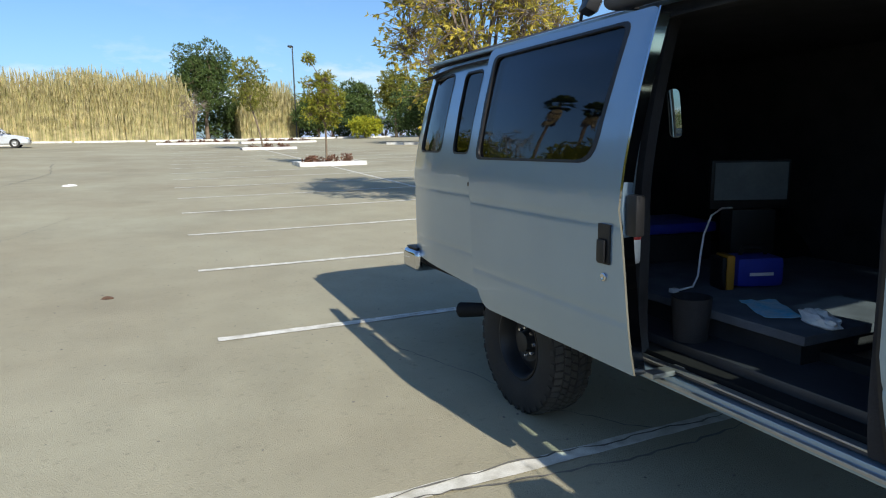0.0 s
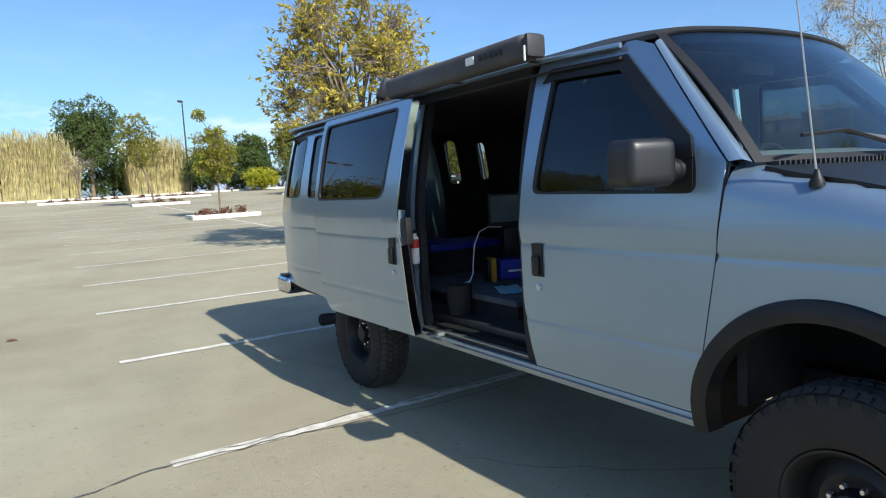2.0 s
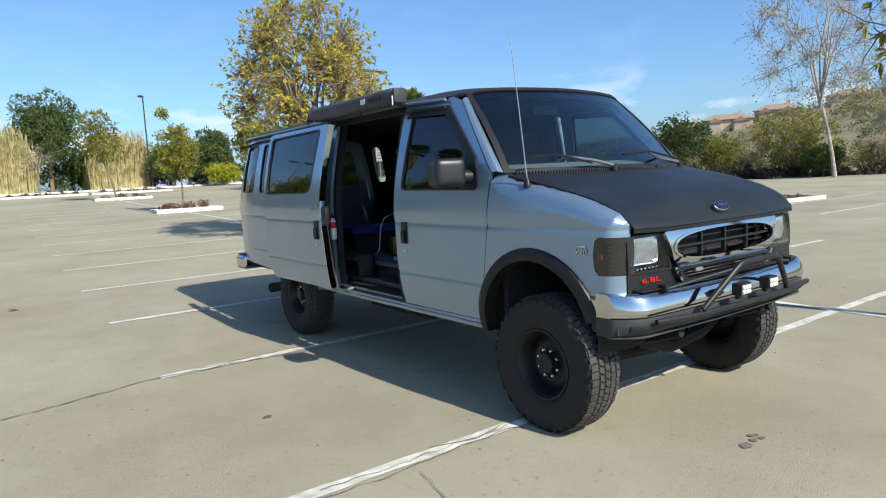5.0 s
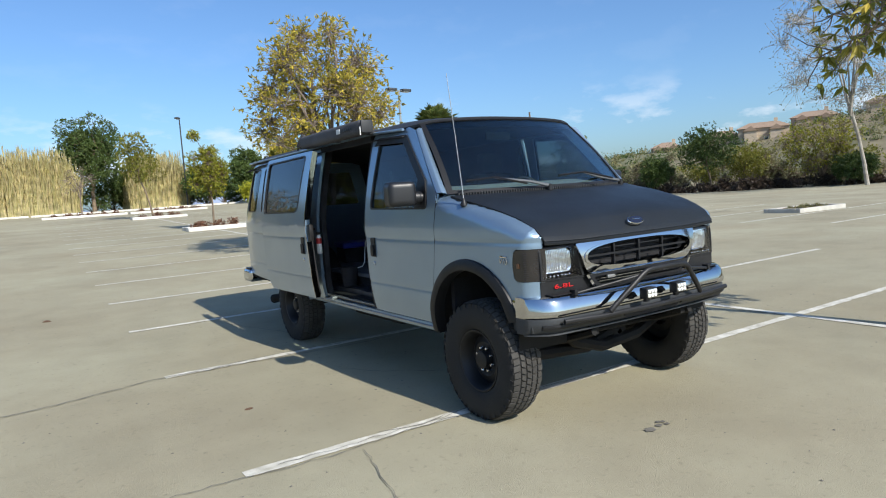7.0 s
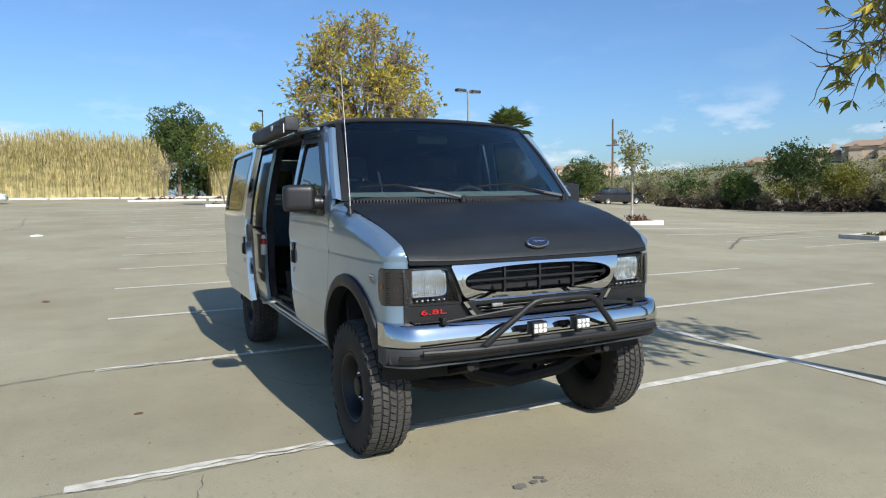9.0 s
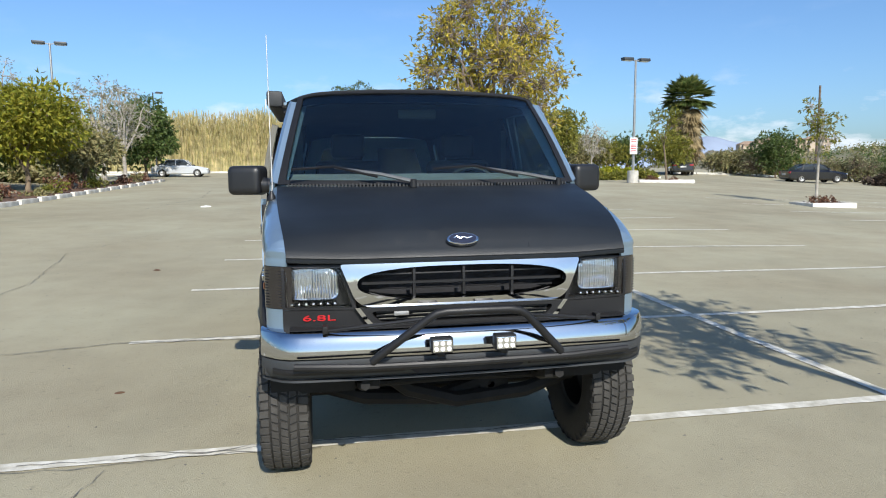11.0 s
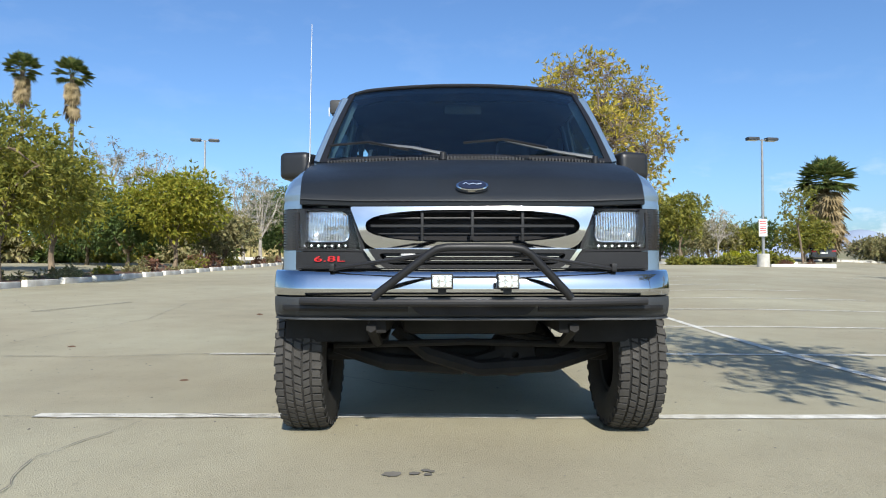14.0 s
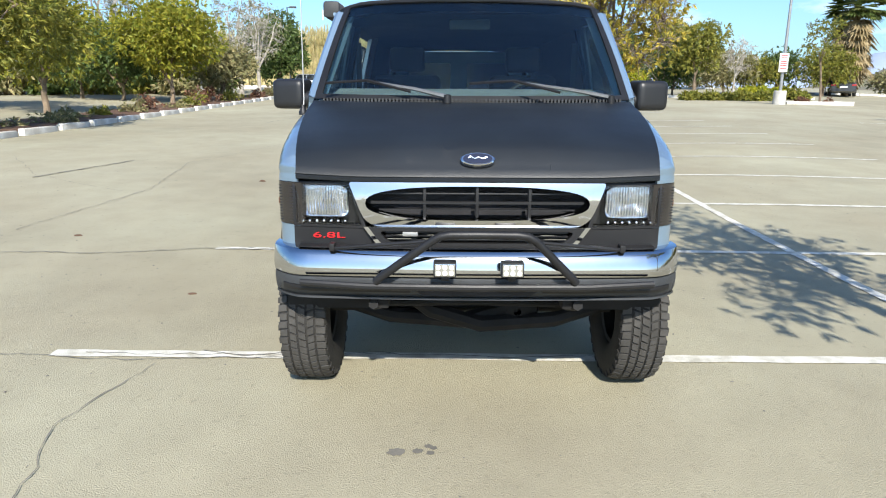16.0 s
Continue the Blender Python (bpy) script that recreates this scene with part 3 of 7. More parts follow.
for s in (-1, 1):
    # front fender with its wheel opening and the lamp's cut-out
    top = [(y, fender_top(y)) for y in (-0.585, -0.575, -0.565, -0.55, -0.535, -0.52, -0.5, -0.475, -0.45, -0.42, -0.37, -0.31, -0.23, -0.15, -0.07, 0.02, 0.11, 0.2, 0.3, 0.40)]
    a = arch(*ARCH_F, 10, 150)
    outline = top + [(0.44, 1.25), (0.515, 0.80), (0.535, 0.665)] + a[0:] + [(-0.40, 0.83), (-0.585, 0.90)]
    marker = fillet([(-0.66, 0.995), (-0.66, 1.195), (-0.365, 1.195), (-0.335, 1.10), (-0.36, 0.995)], [0, 0, 0.04, 0.06, 0.04])
    outline = [p for p in outline]
    outline = top + [(0.44, 1.25), (0.515, 0.80), (0.535, 0.665)] + a + [(-0.40, 0.83), (-0.585, 0.90), (-0.585, 0.995), (-0.43, 0.995), (-0.40, 1.02), (-0.39, 1.10), (-0.405, 1.18), (-0.43, 1.197), (-0.585, 1.197)]
    fender = part("front_fender", skin(outline, [], fender_place(s), 0.012, cuts_u=tuple(-0.58 + 0.012 * k for k in range(14)), cuts_v=CREASES + tuple(1.10 + 0.02 * k for k in range(23)), du=0.06), M_PAINT, van)
    part("wheel_arch_flare", flare(*ARCH_F, s, -8, 165), M_BLACK, van, "black rubber wheel arch lip")
    door = part("front_door", skin(DOOR_OUT, [DOOR_WIN], side(s), 0.03, cuts_v=CREASES), M_PAINT, van, "silver-blue front door")
    glaze(door, DOOR_WIN, lambda o, s=s: side(s, o), "window", G_DOOR, "dark tinted front door window")
    door_handle(door, s, side(s), 1.41, 1.155)
    visor = [(0.548, 1.60), (0.565, 1.675), (0.925, 2.045), (1.385, 2.06), (1.44, 2.0), (1.375, 2.005), (0.955, 1.985), (0.625, 1.645), (0.60, 1.585)]
    part("rain_visor", skin(visor, [], side(s, 0.012), 0.012, du=0.06), M_BLACK, door, "dark plastic rain visor over the window")
    # dark gap strips between door, fender and pillar
    for g in ([(0.405, 1.57), (0.44, 1.25), (0.512, 0.80), (0.537, 0.62)], [(1.505, 2.05), (1.54, 1.31), (1.535, 0.95), (1.48, 0.60)]):
        bm = bmesh.new()
        for (y0, z0), (y1, z1) in zip(g, g[1:]):
            for t in range(6):
                ya, za, yb, zb = y0 + (y1 - y0) * t / 6, z0 + (z1 - z0) * t / 6, y0 + (y1 - y0) * (t + 1) / 6, z0 + (z1 - z0) * (t + 1) / 6
                vs = [bm.verts.new((s * (half(y, z) + o), y + dy, z)) for y, z, dy, o in ((ya, za, -0.004, -0.001), (ya, za, 0.006, -0.001), (yb, zb, 0.006, -0.001), (yb, zb, -0.004, -0.001))]
                bm.faces.new(vs)
        part("door_gap", bm, M_BLACK, van, "", False)
    # A pillar: body strip between door and windscreen
    bm = bmesh.new()
    rings = []
    for k in range(9):
        t = k / 8
        y0, z0 = 0.405 + (0.795 - 0.405) * t, 1.572 + (2.066 - 1.572) * t
        yw, zw, xw = 0.345 + (0.80 - 0.345) * t, 1.565 + (2.078 - 1.565) * t, 0.905 + (0.785 - 0.905) * t
        p, q = Vector((half(y0, z0), y0, z0)), Vector((xw, yw, zw))
        m_ = (p + q) / 2 + Vector((0.009, -0.014, 0.008))
        ring = [Vector(c) for c in (p, p.lerp(m_, 0.6) + Vector((0.006, 0, 0)), m_, q.lerp(m_, 0.5), q, q + Vector((-0.05, 0.07, -0.02)), p + Vector((-0.06, 0.05, 0)))]
        rings.append([bm.verts.new((s * c.x, c.y, c.z)) for c in ring])
    for p, q in zip(rings, rings[1:]):
        for j in range(7):
            bm.faces.new((p[j], p[(j + 1) % 7], q[(j + 1) % 7], q[j]))
    bmesh.ops.recalc_face_normals(bm, faces=bm.faces)
    part("pillar", bm, M_PAINT, van)
    # rocker with its pinched flange
    part("rocker_panel", box((min(s * 0.95, s * 0.80), 0.55, 0.555), (max(s * 0.95, s * 0.80), 2.98, 0.612), 0.012), M_PAINT, van)
    part("pinch_rail", box((min(s * 0.965, s * 0.925), 0.56, 0.575), (max(s * 0.965, s * 0.925), 2.98, 0.590), 0.004), M_STEEL, van, "bright worn sill rail")

# rear quarter, passenger side: from the slid door's opening back to the tail
ra = arch(*ARCH_R, -12, 192, 24)
Q_OUT = lambda y0: [(y0, 0.612), (y0, 2.09), (5.02, 2.07), (5.06, 1.9), (5.10, 1.3), (5.08, 0.70)] + [(3.96, 0.635)] + ra + []
WIN_SMALL = fillet([(4.12, 1.485), (4.08, 2.0), (4.33, 2.0), (4.35, 1.485)], 0.05)
WIN_REAR = fillet([(4.53, 1.49), (4.48, 2.01), (4.88, 2.0), (4.95, 1.49)], 0.06)
quarter = part("rear_quarter", skin(Q_OUT(2.60), [WIN_SMALL, WIN_REAR], side(-1), 0.03, cuts_v=CREASES, du=0.10), M_PAINT, van)
for w_ in (WIN_SMALL, WIN_REAR):
    glaze(quarter, w_, lambda o: side(-1, o), "window", G_TINT, "dark tinted rear side window")
# driver side: closed, with the same windows and one long one
WIN_D = fillet([(1.72, 1.48), (1.70, 2.02), (2.55, 2.02), (2.60, 1.48)], 0.06)
WIN_D2 = fillet([(2.78, 1.48), (2.74, 2.02), (3.86, 2.02), (3.90, 1.48)], 0.06)
qd = part("rear_quarter", skin(Q_OUT(1.545), [WIN_D, WIN_D2, WIN_SMALL, WIN_REAR], side(1), 0.03, cuts_v=CREASES, du=0.12), M_PAINT, van)
for w_ in (WIN_D, WIN_D2, WIN_SMALL, WIN_REAR):
    glaze(qd, w_, lambda o: side(1, o), "window", G_REAR if w_ in (WIN_SMALL, WIN_REAR) else G_TINT, "tinted side window")
# dark trim inside the driver side, with two windows left uncovered
WIN_IN_A = fillet([(4.22, 1.56), (4.20, 1.92), (4.33, 1.92), (4.35, 1.56)], 0.05)
WIN_IN_B = fillet([(4.70, 1.53), (4.68, 1.98), (4.86, 1.98), (4.90, 1.53)], 0.07)
part("side_trim", skin([(1.55, 0.64), (1.55, 2.05), (5.0, 2.05), (5.04, 0.66)], [WIN_IN_A, WIN_IN_B], side(1, -0.05), 0.01), M_DARK, van, "black interior trim panel")
part("side_trim", skin([(2.62, 0.64), (2.62, 2.05), (5.0, 2.05), (5.04, 0.66)], [WIN_REAR], side(-1, -0.05), 0.01), M_DARK, van, "black interior trim panel")


# sliding door, run back along the side and standing proud of it
SL = 0.20
SD_OUT = fillet([(2.38, 0.655), (2.475, 1.30), (2.43, 2.055), (3.72, 2.05), (3.765, 1.30), (3.72, 0.80), (3.62, 0.65)], [0.02, 0.3, 0.05, 0.05, 0.3, 0.08, 0.06])
SD_WIN = fillet([(2.665, 1.475), (2.575, 2.02), (3.655, 2.01), (3.69, 1.47)], [0.10, 0.05, 0.05, 0.05])
sliding = part("sliding_door", skin(SD_OUT, [SD_WIN], side(-1, SL), 0.045, cuts_v=CREASES, du=0.10), M_PAINT, van, "silver-blue sliding side door, slid open")
glaze(sliding, SD_WIN, lambda o: side(-1, SL + o), "window", G_TINT, "large dark tinted sliding door window")
door_handle(sliding, -1, side(-1, SL), 2.565, 1.155)
part("door_liner", skin([(2.42, 0.68), (2.51, 1.3), (2.47, 2.03), (3.70, 2.03), (3.73, 1.3), (3.6, 0.68)], [SD_WIN], side(-1, SL - 0.055), 0.02), M_DARK, sliding, "dark door liner")
part("latch", box((-1.165, 2.395, 1.20), (-1.12, 2.46, 1.36), 0.012), M_BLACK, sliding, "black latch plate")
part("edge_trim", skin([(2.375, 0.66), (2.468, 1.30), (2.424, 2.05), (2.434, 2.05), (2.480, 1.30), (2.387, 0.66)], [], side(-1, SL + 0.003), 0.05), M_CHROME, sliding, "bright door edge guard")
part("roller_arm", box((-1.05, 2.40, 0.616), (-0.86, 2.46, 0.64), 0.008), M_STEEL, sliding, "pale roller arm at the sill")
sliding.location.y -= 0.06
part("door_track", box((-0.985, 2.65, 1.285), (-0.955, 4.1, 1.31), 0.006), M_BLACK, van, "dark slide track")


# ---- roof, hood, windscreen ----
def roof_z(x, y):
    e = min(1.0, abs(x) / 0.86)
    z = 2.205 - 0.045 * e ** 2 - 0.05 * max(0.0, (e - 0.72) / 0.28) ** 2.2
    z -= 0.05 * max(0.0, (1.25 - y) / 0.55) ** 2 * (1 if y < 1.25 else 0)
    z -= 0.05 * max(0.0, (y - 4.5) / 0.55) ** 2
    for k in range(5):
        z += 0.006 * math.exp(-((x - (-0.5 + 0.25 * k)) / 0.035) ** 2) * (1 if 1.4 < y < 4.7 else 0)
    return z


def ws_top(x):
    """Top edge of the windscreen: bowed forwards in the middle."""
    return 0.72 + 0.13 * (abs(x) / 0.79) ** 2


roof_line = [(-0.79 + 1.58 * i / 14, ws_top(-0.79 + 1.58 * i / 14) - 0.015) for i in range(15)]
part("roof", skin(roof_line + [(0.865, 1.0), (0.865, 4.6), (0.82, 5.04), (0.5, 5.08), (-0.5, 5.08), (-0.82, 5.04), (-0.865, 4.6), (-0.865, 1.0)], [], lambda x, y: (x, y, roof_z(x, y)), 0.02, du=0.06, dv=0.16), M_ROOF, van, "black-coated roof")
part("drip_rail", tube([(-0.872, 0.95, 2.085), (-0.872, 1.5, 2.108), (-0.872, 4.9, 2.098)], 0.012, 6), M_PAINT, van)
part("drip_rail", tube([(0.872, 0.95, 2.085), (0.872, 1.5, 2.108), (0.872, 4.9, 2.098)], 0.012, 6), M_PAINT, van)
part("head_liner", skin([(-0.885, 0.95), (0.885, 0.95), (0.885, 5.0), (-0.885, 5.0)], [], lambda x, y: (x, y, min(roof_z(x, y), 2.16) - 0.06), 0.01, du=0.3, dv=0.5), M_DARK, van, "black headliner")


def ws_point(u, t):
    """Windscreen surface: u across (-1 to 1), t up (0 to 1)."""
    xb, xt = 0.905 * u, 0.785 * u
    x = xb + (xt - xb) * t
    yb = 0.345 - 0.20 * (1 - u * u)
    yt = ws_top(0.79 * u)
    zb = 1.562 - 0.008 * (1 - u * u)
    zt = roof_z(0.785 * u, yt) - 0.004
    bulge = 0.02 * math.sin(math.pi * t)
    return (x, yb + (yt - yb) * t - bulge, zb + (zt - zb) * t + bulge * 0.6)


ws = part("windscreen", skin(fillet([(-0.99, 0.0), (0.99, 0.0), (0.99, 1.0), (-0.99, 1.0)], 0.06), [], ws_point, 0.005, du=0.12, dv=0.12), G_WIND, van, "large raked windscreen")
part("frit_band", skin([(-0.985, 0.865), (0.985, 0.865), (0.985, 0.995), (-0.985, 0.995)], [], lambda u, t: Vector(ws_point(u, t)) + Vector((0, 0.008, -0.004)), 0.002, du=0.12, dv=0.06), glass_mat("blue_shade_band", (0.22, 0.28, 0.36), clear=0.0), ws, "dark shade band")
for u0, u1, t0, t1 in ((-1.0, -0.955, 0, 1), (0.955, 1.0, 0, 1), (-1, 1, -0.005, 0.035), (-1, 1, 0.965, 1.0)):
    part("seal", skin([(u0, t0), (u1, t0), (u1, t1), (u0, t1)], [], lambda u, t: Vector(ws_point(u, t)) + Vector((0, -0.007, 0.004)), 0.01, du=0.12, dv=0.12), M_BLACK, ws, "black rubber seal")


def hood_z(x, y):
    e = min(1.0, abs(x) / 0.87)
    flat = min(1.0, max(0.0, (-0.45 - y) / 0.17))
    return fender_top(y) + 0.035 * (1 - e ** 2.2) * (1 - flat * flat)


def hood_w(y):
    return half(y, 1.3) - 0.096


HN = 10
front_y = lambda x: -0.628 + 0.03 * (abs(x) / 0.85) ** 3
hood_line = [(0.84 * (2 * i / HN - 1), front_y(0.84 * (2 * i / HN - 1))) for i in range(HN + 1)]
hood_rear = [(0.865 * (1 - 2 * i / HN), 0.30 - 0.16 * (1 - (1 - 2 * i / HN) ** 2)) for i in range(HN + 1)]


def hood_at(x, y):
    k = hood_w(y) / 0.84
    return (x * min(1.045, k), y, hood_z(x, y) + 0.003)


hood = part("hood", skin(hood_line + hood_rear, [], hood_at, 0.02, du=0.06, dv=0.05), M_VINYL, van, "matt black coated hood")
# rolled front edge of the hood
bm = bmesh.new()
rings = []
for i in range(25):
    x = -0.84 + 1.68 * i / 24
    y = front_y(x)
    p = Vector(hood_at(x, y))
    rings.append([bm.verts.new(p + Vector(d)) for d in ((0, 0.02, 0.02), (0, 0.0, 0.0), (0, -0.007, -0.012), (0, -0.001, -0.017), (0, -0.008, -0.022), (0, -0.006, -0.034), (0, 0.0, -0.038), (0, 0.03, -0.038))])
for p, q in zip(rings, rings[1:]):
    for j in range(7):
        bm.faces.new((p[j], q[j], q[j + 1], p[j + 1]))
bmesh.ops.recalc_face_normals(bm, faces=bm.faces)
part("hood_lip", bm, M_VINYL, hood)
# badge: blank blue oval with a bright rim, laid on the hood's slope
lg = lathe([(-0.012, 0.0), (-0.012, 0.078), (0.004, 0.078), (0.008, 0.072), (0.006, 0.0)], "y", 36)
for v in lg.verts:
    v.co = Vector((v.co.x, -v.co.y, v.co.z * 0.46))
badge_at = pose(0, -0.595, 1.305, -42, 0, 0)
lo = part("emblem", lg, M_CHROME, hood, "blank chrome oval emblem", at=badge_at)
lg2 = lathe([(0.0, 0.066), (0.0105, 0.066), (0.0105, 0.0)], "y", 36)
for v in lg2.verts:
    v.co = Vector((v.co.x, -v.co.y, v.co.z * 0.44))
part("enamel", lg2, M_LOGO, lo, "dark blue enamel")
part("script_bar", tube([(-0.046, -0.0125, -0.002), (-0.03, -0.0125, 0.009), (-0.016, -0.0125, -0.004), (0.004, -0.0125, 0.004), (0.02, -0.0125, -0.003), (0.045, -0.0125, 0.004)], 0.0035, 5), M_CHROME, lo, "bright raised squiggle")
# cowl grille between hood and windscreen
cowl = part("cowl", skin([(0.88 * (2 * i / 12 - 1), 0.30 - 0.165 * (1 - (2 * i / 12 - 1) ** 2)) for i in range(13)] + [(0.9 * (1 - 2 * i / 12), 0.375 - 0.20 * (1 - (1 - 2 * i / 12) ** 2)) for i in range(13)], [], lambda x, y: (x, y, 1.553 - 0.015 * abs(x)), 0.02, du=0.1, dv=0.2), M_BLACK, van, "black slotted cowl")
bm = bmesh.new()
for i in range(84):
    x = -0.84 + 1.68 * i / 83
    yb = 0.335 - 0.175 * (1 - (x / 0.88) ** 2)
    add_box(bm, (x - 0.005, yb - 0.035, 1.545), (x + 0.005, yb + 0.03, 1.564))
part("slats", bm, M_GREYPL, cowl, "row of thin cowl slats", False)


def wiper(x0, y0, x1, y1):
    w = part("wiper", tube([(x0, y0, 1.575), ((x0 * 0.6 + x1 * 0.4), y0 + 0.02, 1.615), (x1, y1, 1.655)], [0.013, 0.010, 0.007], 6), M_WIPER, van)
    part("blade", tube([(x1 - 0.24 * (1 if x1 > x0 else -1), y1 - 0.07, 1.60), (x1, y1 - 0.01, 1.66), (x1 + 0.24 * (1 if x1 > x0 else -1), y1 + 0.02, 1.645)], 0.008, 5), M_BLACK, w)
    part("spindle", lathe([(1.54, 0.0), (1.54, 0.022), (1.585, 0.02), (1.59, 0.0)], "z", 14, (x0, y0, 0)), M_BLACK, w)


wiper(-0.14, 0.11, -0.58, 0.20)
wiper(0.78, 0.25, 0.22, 0.115)
an = part("antenna", tube([(-0.925, 0.115, 1.49), (-0.92, 0.125, 1.56), (-0.925, 0.165, 1.95), (-0.93, 0.215, 2.38)], [0.005, 0.0035, 0.0028, 0.002], 6), M_STEEL, van, "thin whip antenna")
part("antenna_base", lathe([(1.475, 0.024), (1.49, 0.024), (1.515, 0.012), (1.53, 0.007)], "z", 14, (-0.925, 0.115, 0)), M_BLACK, an)

# ---- nose: lamps, grille, valance ----
def nose_y(x):
    """The nose's plan: nearly flat, rounding back at the corners."""
    e = abs(x) / 0.92
    return -0.612 + 0.055 * e ** 4


def nose(o=0.0):
    return lambda x, z: (x, nose_y(x) - o + (0.02 if z > 1.15 else 0) * (z - 1.15) / 0.06, z)


for s in (-1, 1):
    # headlight: dark housing, bright bowl, row of small lamps, clear cover
    L = lambda pts: [(s * x, z) for x, z in pts]
    hl = part("headlight", skin(L([(0.845, 0.998), (0.845, 1.196), (0.575, 1.196), (0.515, 0.992)]), [], nose(-0.115), 0.01), M_BLACK, van, "headlight with black housing")
    part("bezel", skin(L([(0.85, 0.993), (0.85, 1.2), (0.57, 1.2), (0.51, 0.988)]), [fillet(L([(0.838, 1.003), (0.838, 1.19), (0.582, 1.19), (0.53, 0.998)]), 0.01)], nose(0.005), 0.05), M_BLACK, hl)
    bm = bmesh.new()
    rings = []
    for k in range(6):
        q = 1 - k / 5.5
        loop = fillet(L([(0.818, 1.035), (0.818, 1.183), (0.60, 1.183), (0.59, 1.035)]), 0.045, 5)
        c = Vector((s * 0.705, 1.11))
        rings.append([bm.verts.new((c.x + (p[0] - c.x) * q, nose_y(c.x + (p[0] - c.x) * q) + 0.03 + 0.055 * (1 - q * q), c.y + (p[1] - c.y) * q)) for p in loop])
    for p, q in zip(rings, rings[1:]):
        for j in range(len(p)):
            bm.faces.new((p[j], p[(j + 1) % len(p)], q[(j + 1) % len(p)], q[j]))
    bm.faces.new(rings[-1])
    bmesh.ops.recalc_face_normals(bm, faces=bm.faces)
    # facets in the bowl
    part("reflector", bm, M_REFLECT, hl, "bright faceted reflector bowl", False)
    bm = bmesh.new()
    for k in range(17):
        x = s * (0.602 + 0.0128 * k)
        dz = 0.067 if 1 < k < 15 else 0.052
        add_tube(bm, [(x, nose_y(x) + 0.034, 1.11 - dz), (x, nose_y(x) + 0.026, 1.11), (x, nose_y(x) + 0.034, 1.11 + dz)], 0.0042, 5)
    part("fluting", bm, M_REFLECT, hl, "upright flutes in the bright bowl")
    part("bulb", lathe([(-0.565, 0.0), (-0.56, 0.017), (-0.53, 0.018), (-0.52, 0.0)], "y", 14, (s * 0.705, 0.02, 1.11)), M_CHROME, hl)
    for k in range(7):
        part("small_lamp", lathe([(0, 0.007), (-0.006, 0.005), (-0.008, 0.0)], "y", 10, (s * (0.61 + 0.033 * k), nose_y(s * 0.7) + 0.018, 1.016)), M_NUT, hl)
    part("cover", skin(L([(0.84, 1.0), (0.84, 1.19), (0.58, 1.19), (0.525, 0.996)]), [], nose(0.004), 0.004), G_LENS, hl, "clear lens")
    # smoked corner marker wrapping round the fender
    mk_loop = [(-0.595, 0.998), (-0.595, 1.194), (-0.415, 1.194), (-0.393, 1.10), (-0.413, 0.998)]

    def mk(y, z, s=s):
        x0 = half(y, 1.1) + 0.002
        curl = 0.10 * max(0.0, (-0.47 - y) / 0.118) ** 2
        return (s * (x0 - curl), y + 0.1 * curl, z)
    mkp = part("marker_lamp", skin(fillet(mk_loop, [0, 0, 0.04, 0.06, 0.04]), [], mk, 0.03, du=0.03, dv=0.05), M_AMBER, van, "smoked corner marker lamp")
    bm = bmesh.new()
    for k in range(13):
        z = 1.012 + k * 0.0135
        p0, p1 = Vector(mk(-0.58, z)), Vector(mk(-0.50, z))
        add_tube(bm, [p0 + Vector((s * 0.003, -0.003, 0)), p1 + Vector((s * 0.004, 0, 0))], 0.003, 4)
    part("ribs", bm, M_BLACK, mkp, "moulded lens ribs", False)
    p = Vector(mk(-0.44, 1.1))
    part("amber_reflector", box((min(p.x, p.x + s * 0.004), -0.465, 1.08), (max(p.x, p.x + s * 0.004), -0.435, 1.11), 0.002), M_AMBERLIT, mkp, "amber reflector")
    # black panel under the lamp and painted corner
    part("lower_panel", skin(L([(0.85, 0.90), (0.85, 0.99), (0.505, 0.985), (0.47, 0.93), (0.44, 0.885)]), [], nose(0.0), 0.03), M_BLACK, van, "black panel below the headlight")

# chrome grille shell with an oval mouth
def oval(cx, cz, a, b, n=44, p=2.6):
    return [(cx + a * math.copysign(abs(math.cos(q)) ** (2 / p), math.cos(q)), cz + b * math.copysign(abs(math.sin(q)) ** (2 / p), math.sin(q))) for q in [k * math.tau / n for k in range(n)]]


def shell(o):
    """The nose with a section rounded like the chrome surround's."""
    return lambda x, z: (x, nose_y(x) - o + 0.04 * (z - 1.11) + 1.7 * (z - 1.11) ** 2, z)


g_out = fillet([(-0.585, 1.203), (0.585, 1.203), (0.505, 1.0), (-0.505, 1.0)], [0.015, 0.015, 0.07, 0.07], 5)
grille = part("grille", skin(g_out, [oval(0, 1.11, 0.52, 0.083)], shell(0.035), 0.06, du=0.05, dv=0.03), M_CHROME, van, "chrome grille surround with an oval mouth")
part("mouth_lip", skin(oval(0, 1.11, 0.528, 0.089), [oval(0, 1.11, 0.508, 0.078)], shell(0.042), 0.03, du=0.05), M_CHROME, grille)
# near-black sheet paints the deep shade seen through the mouth
part("grille_back", skin(oval(0, 1.113, 0.52, 0.095), [], nose(-0.13), 0.01), M_DARK, grille, "black sheet standing in for the shade behind the grille")
for z in (1.111,):
    part("bar", skin([(-0.485, z - 0.006), (0.485, z - 0.006), (0.485, z + 0.006), (-0.485, z + 0.006)], [], nose(0.015), 0.02, du=0.06), M_BLACK, grille)
for z in (1.075, 1.15):
    part("bar", skin([(-0.45, z - 0.003), (0.45, z - 0.003), (0.45, z + 0.003), (-0.45, z + 0.003)], [], nose(-0.01), 0.02, du=0.06), M_BLACK, grille)
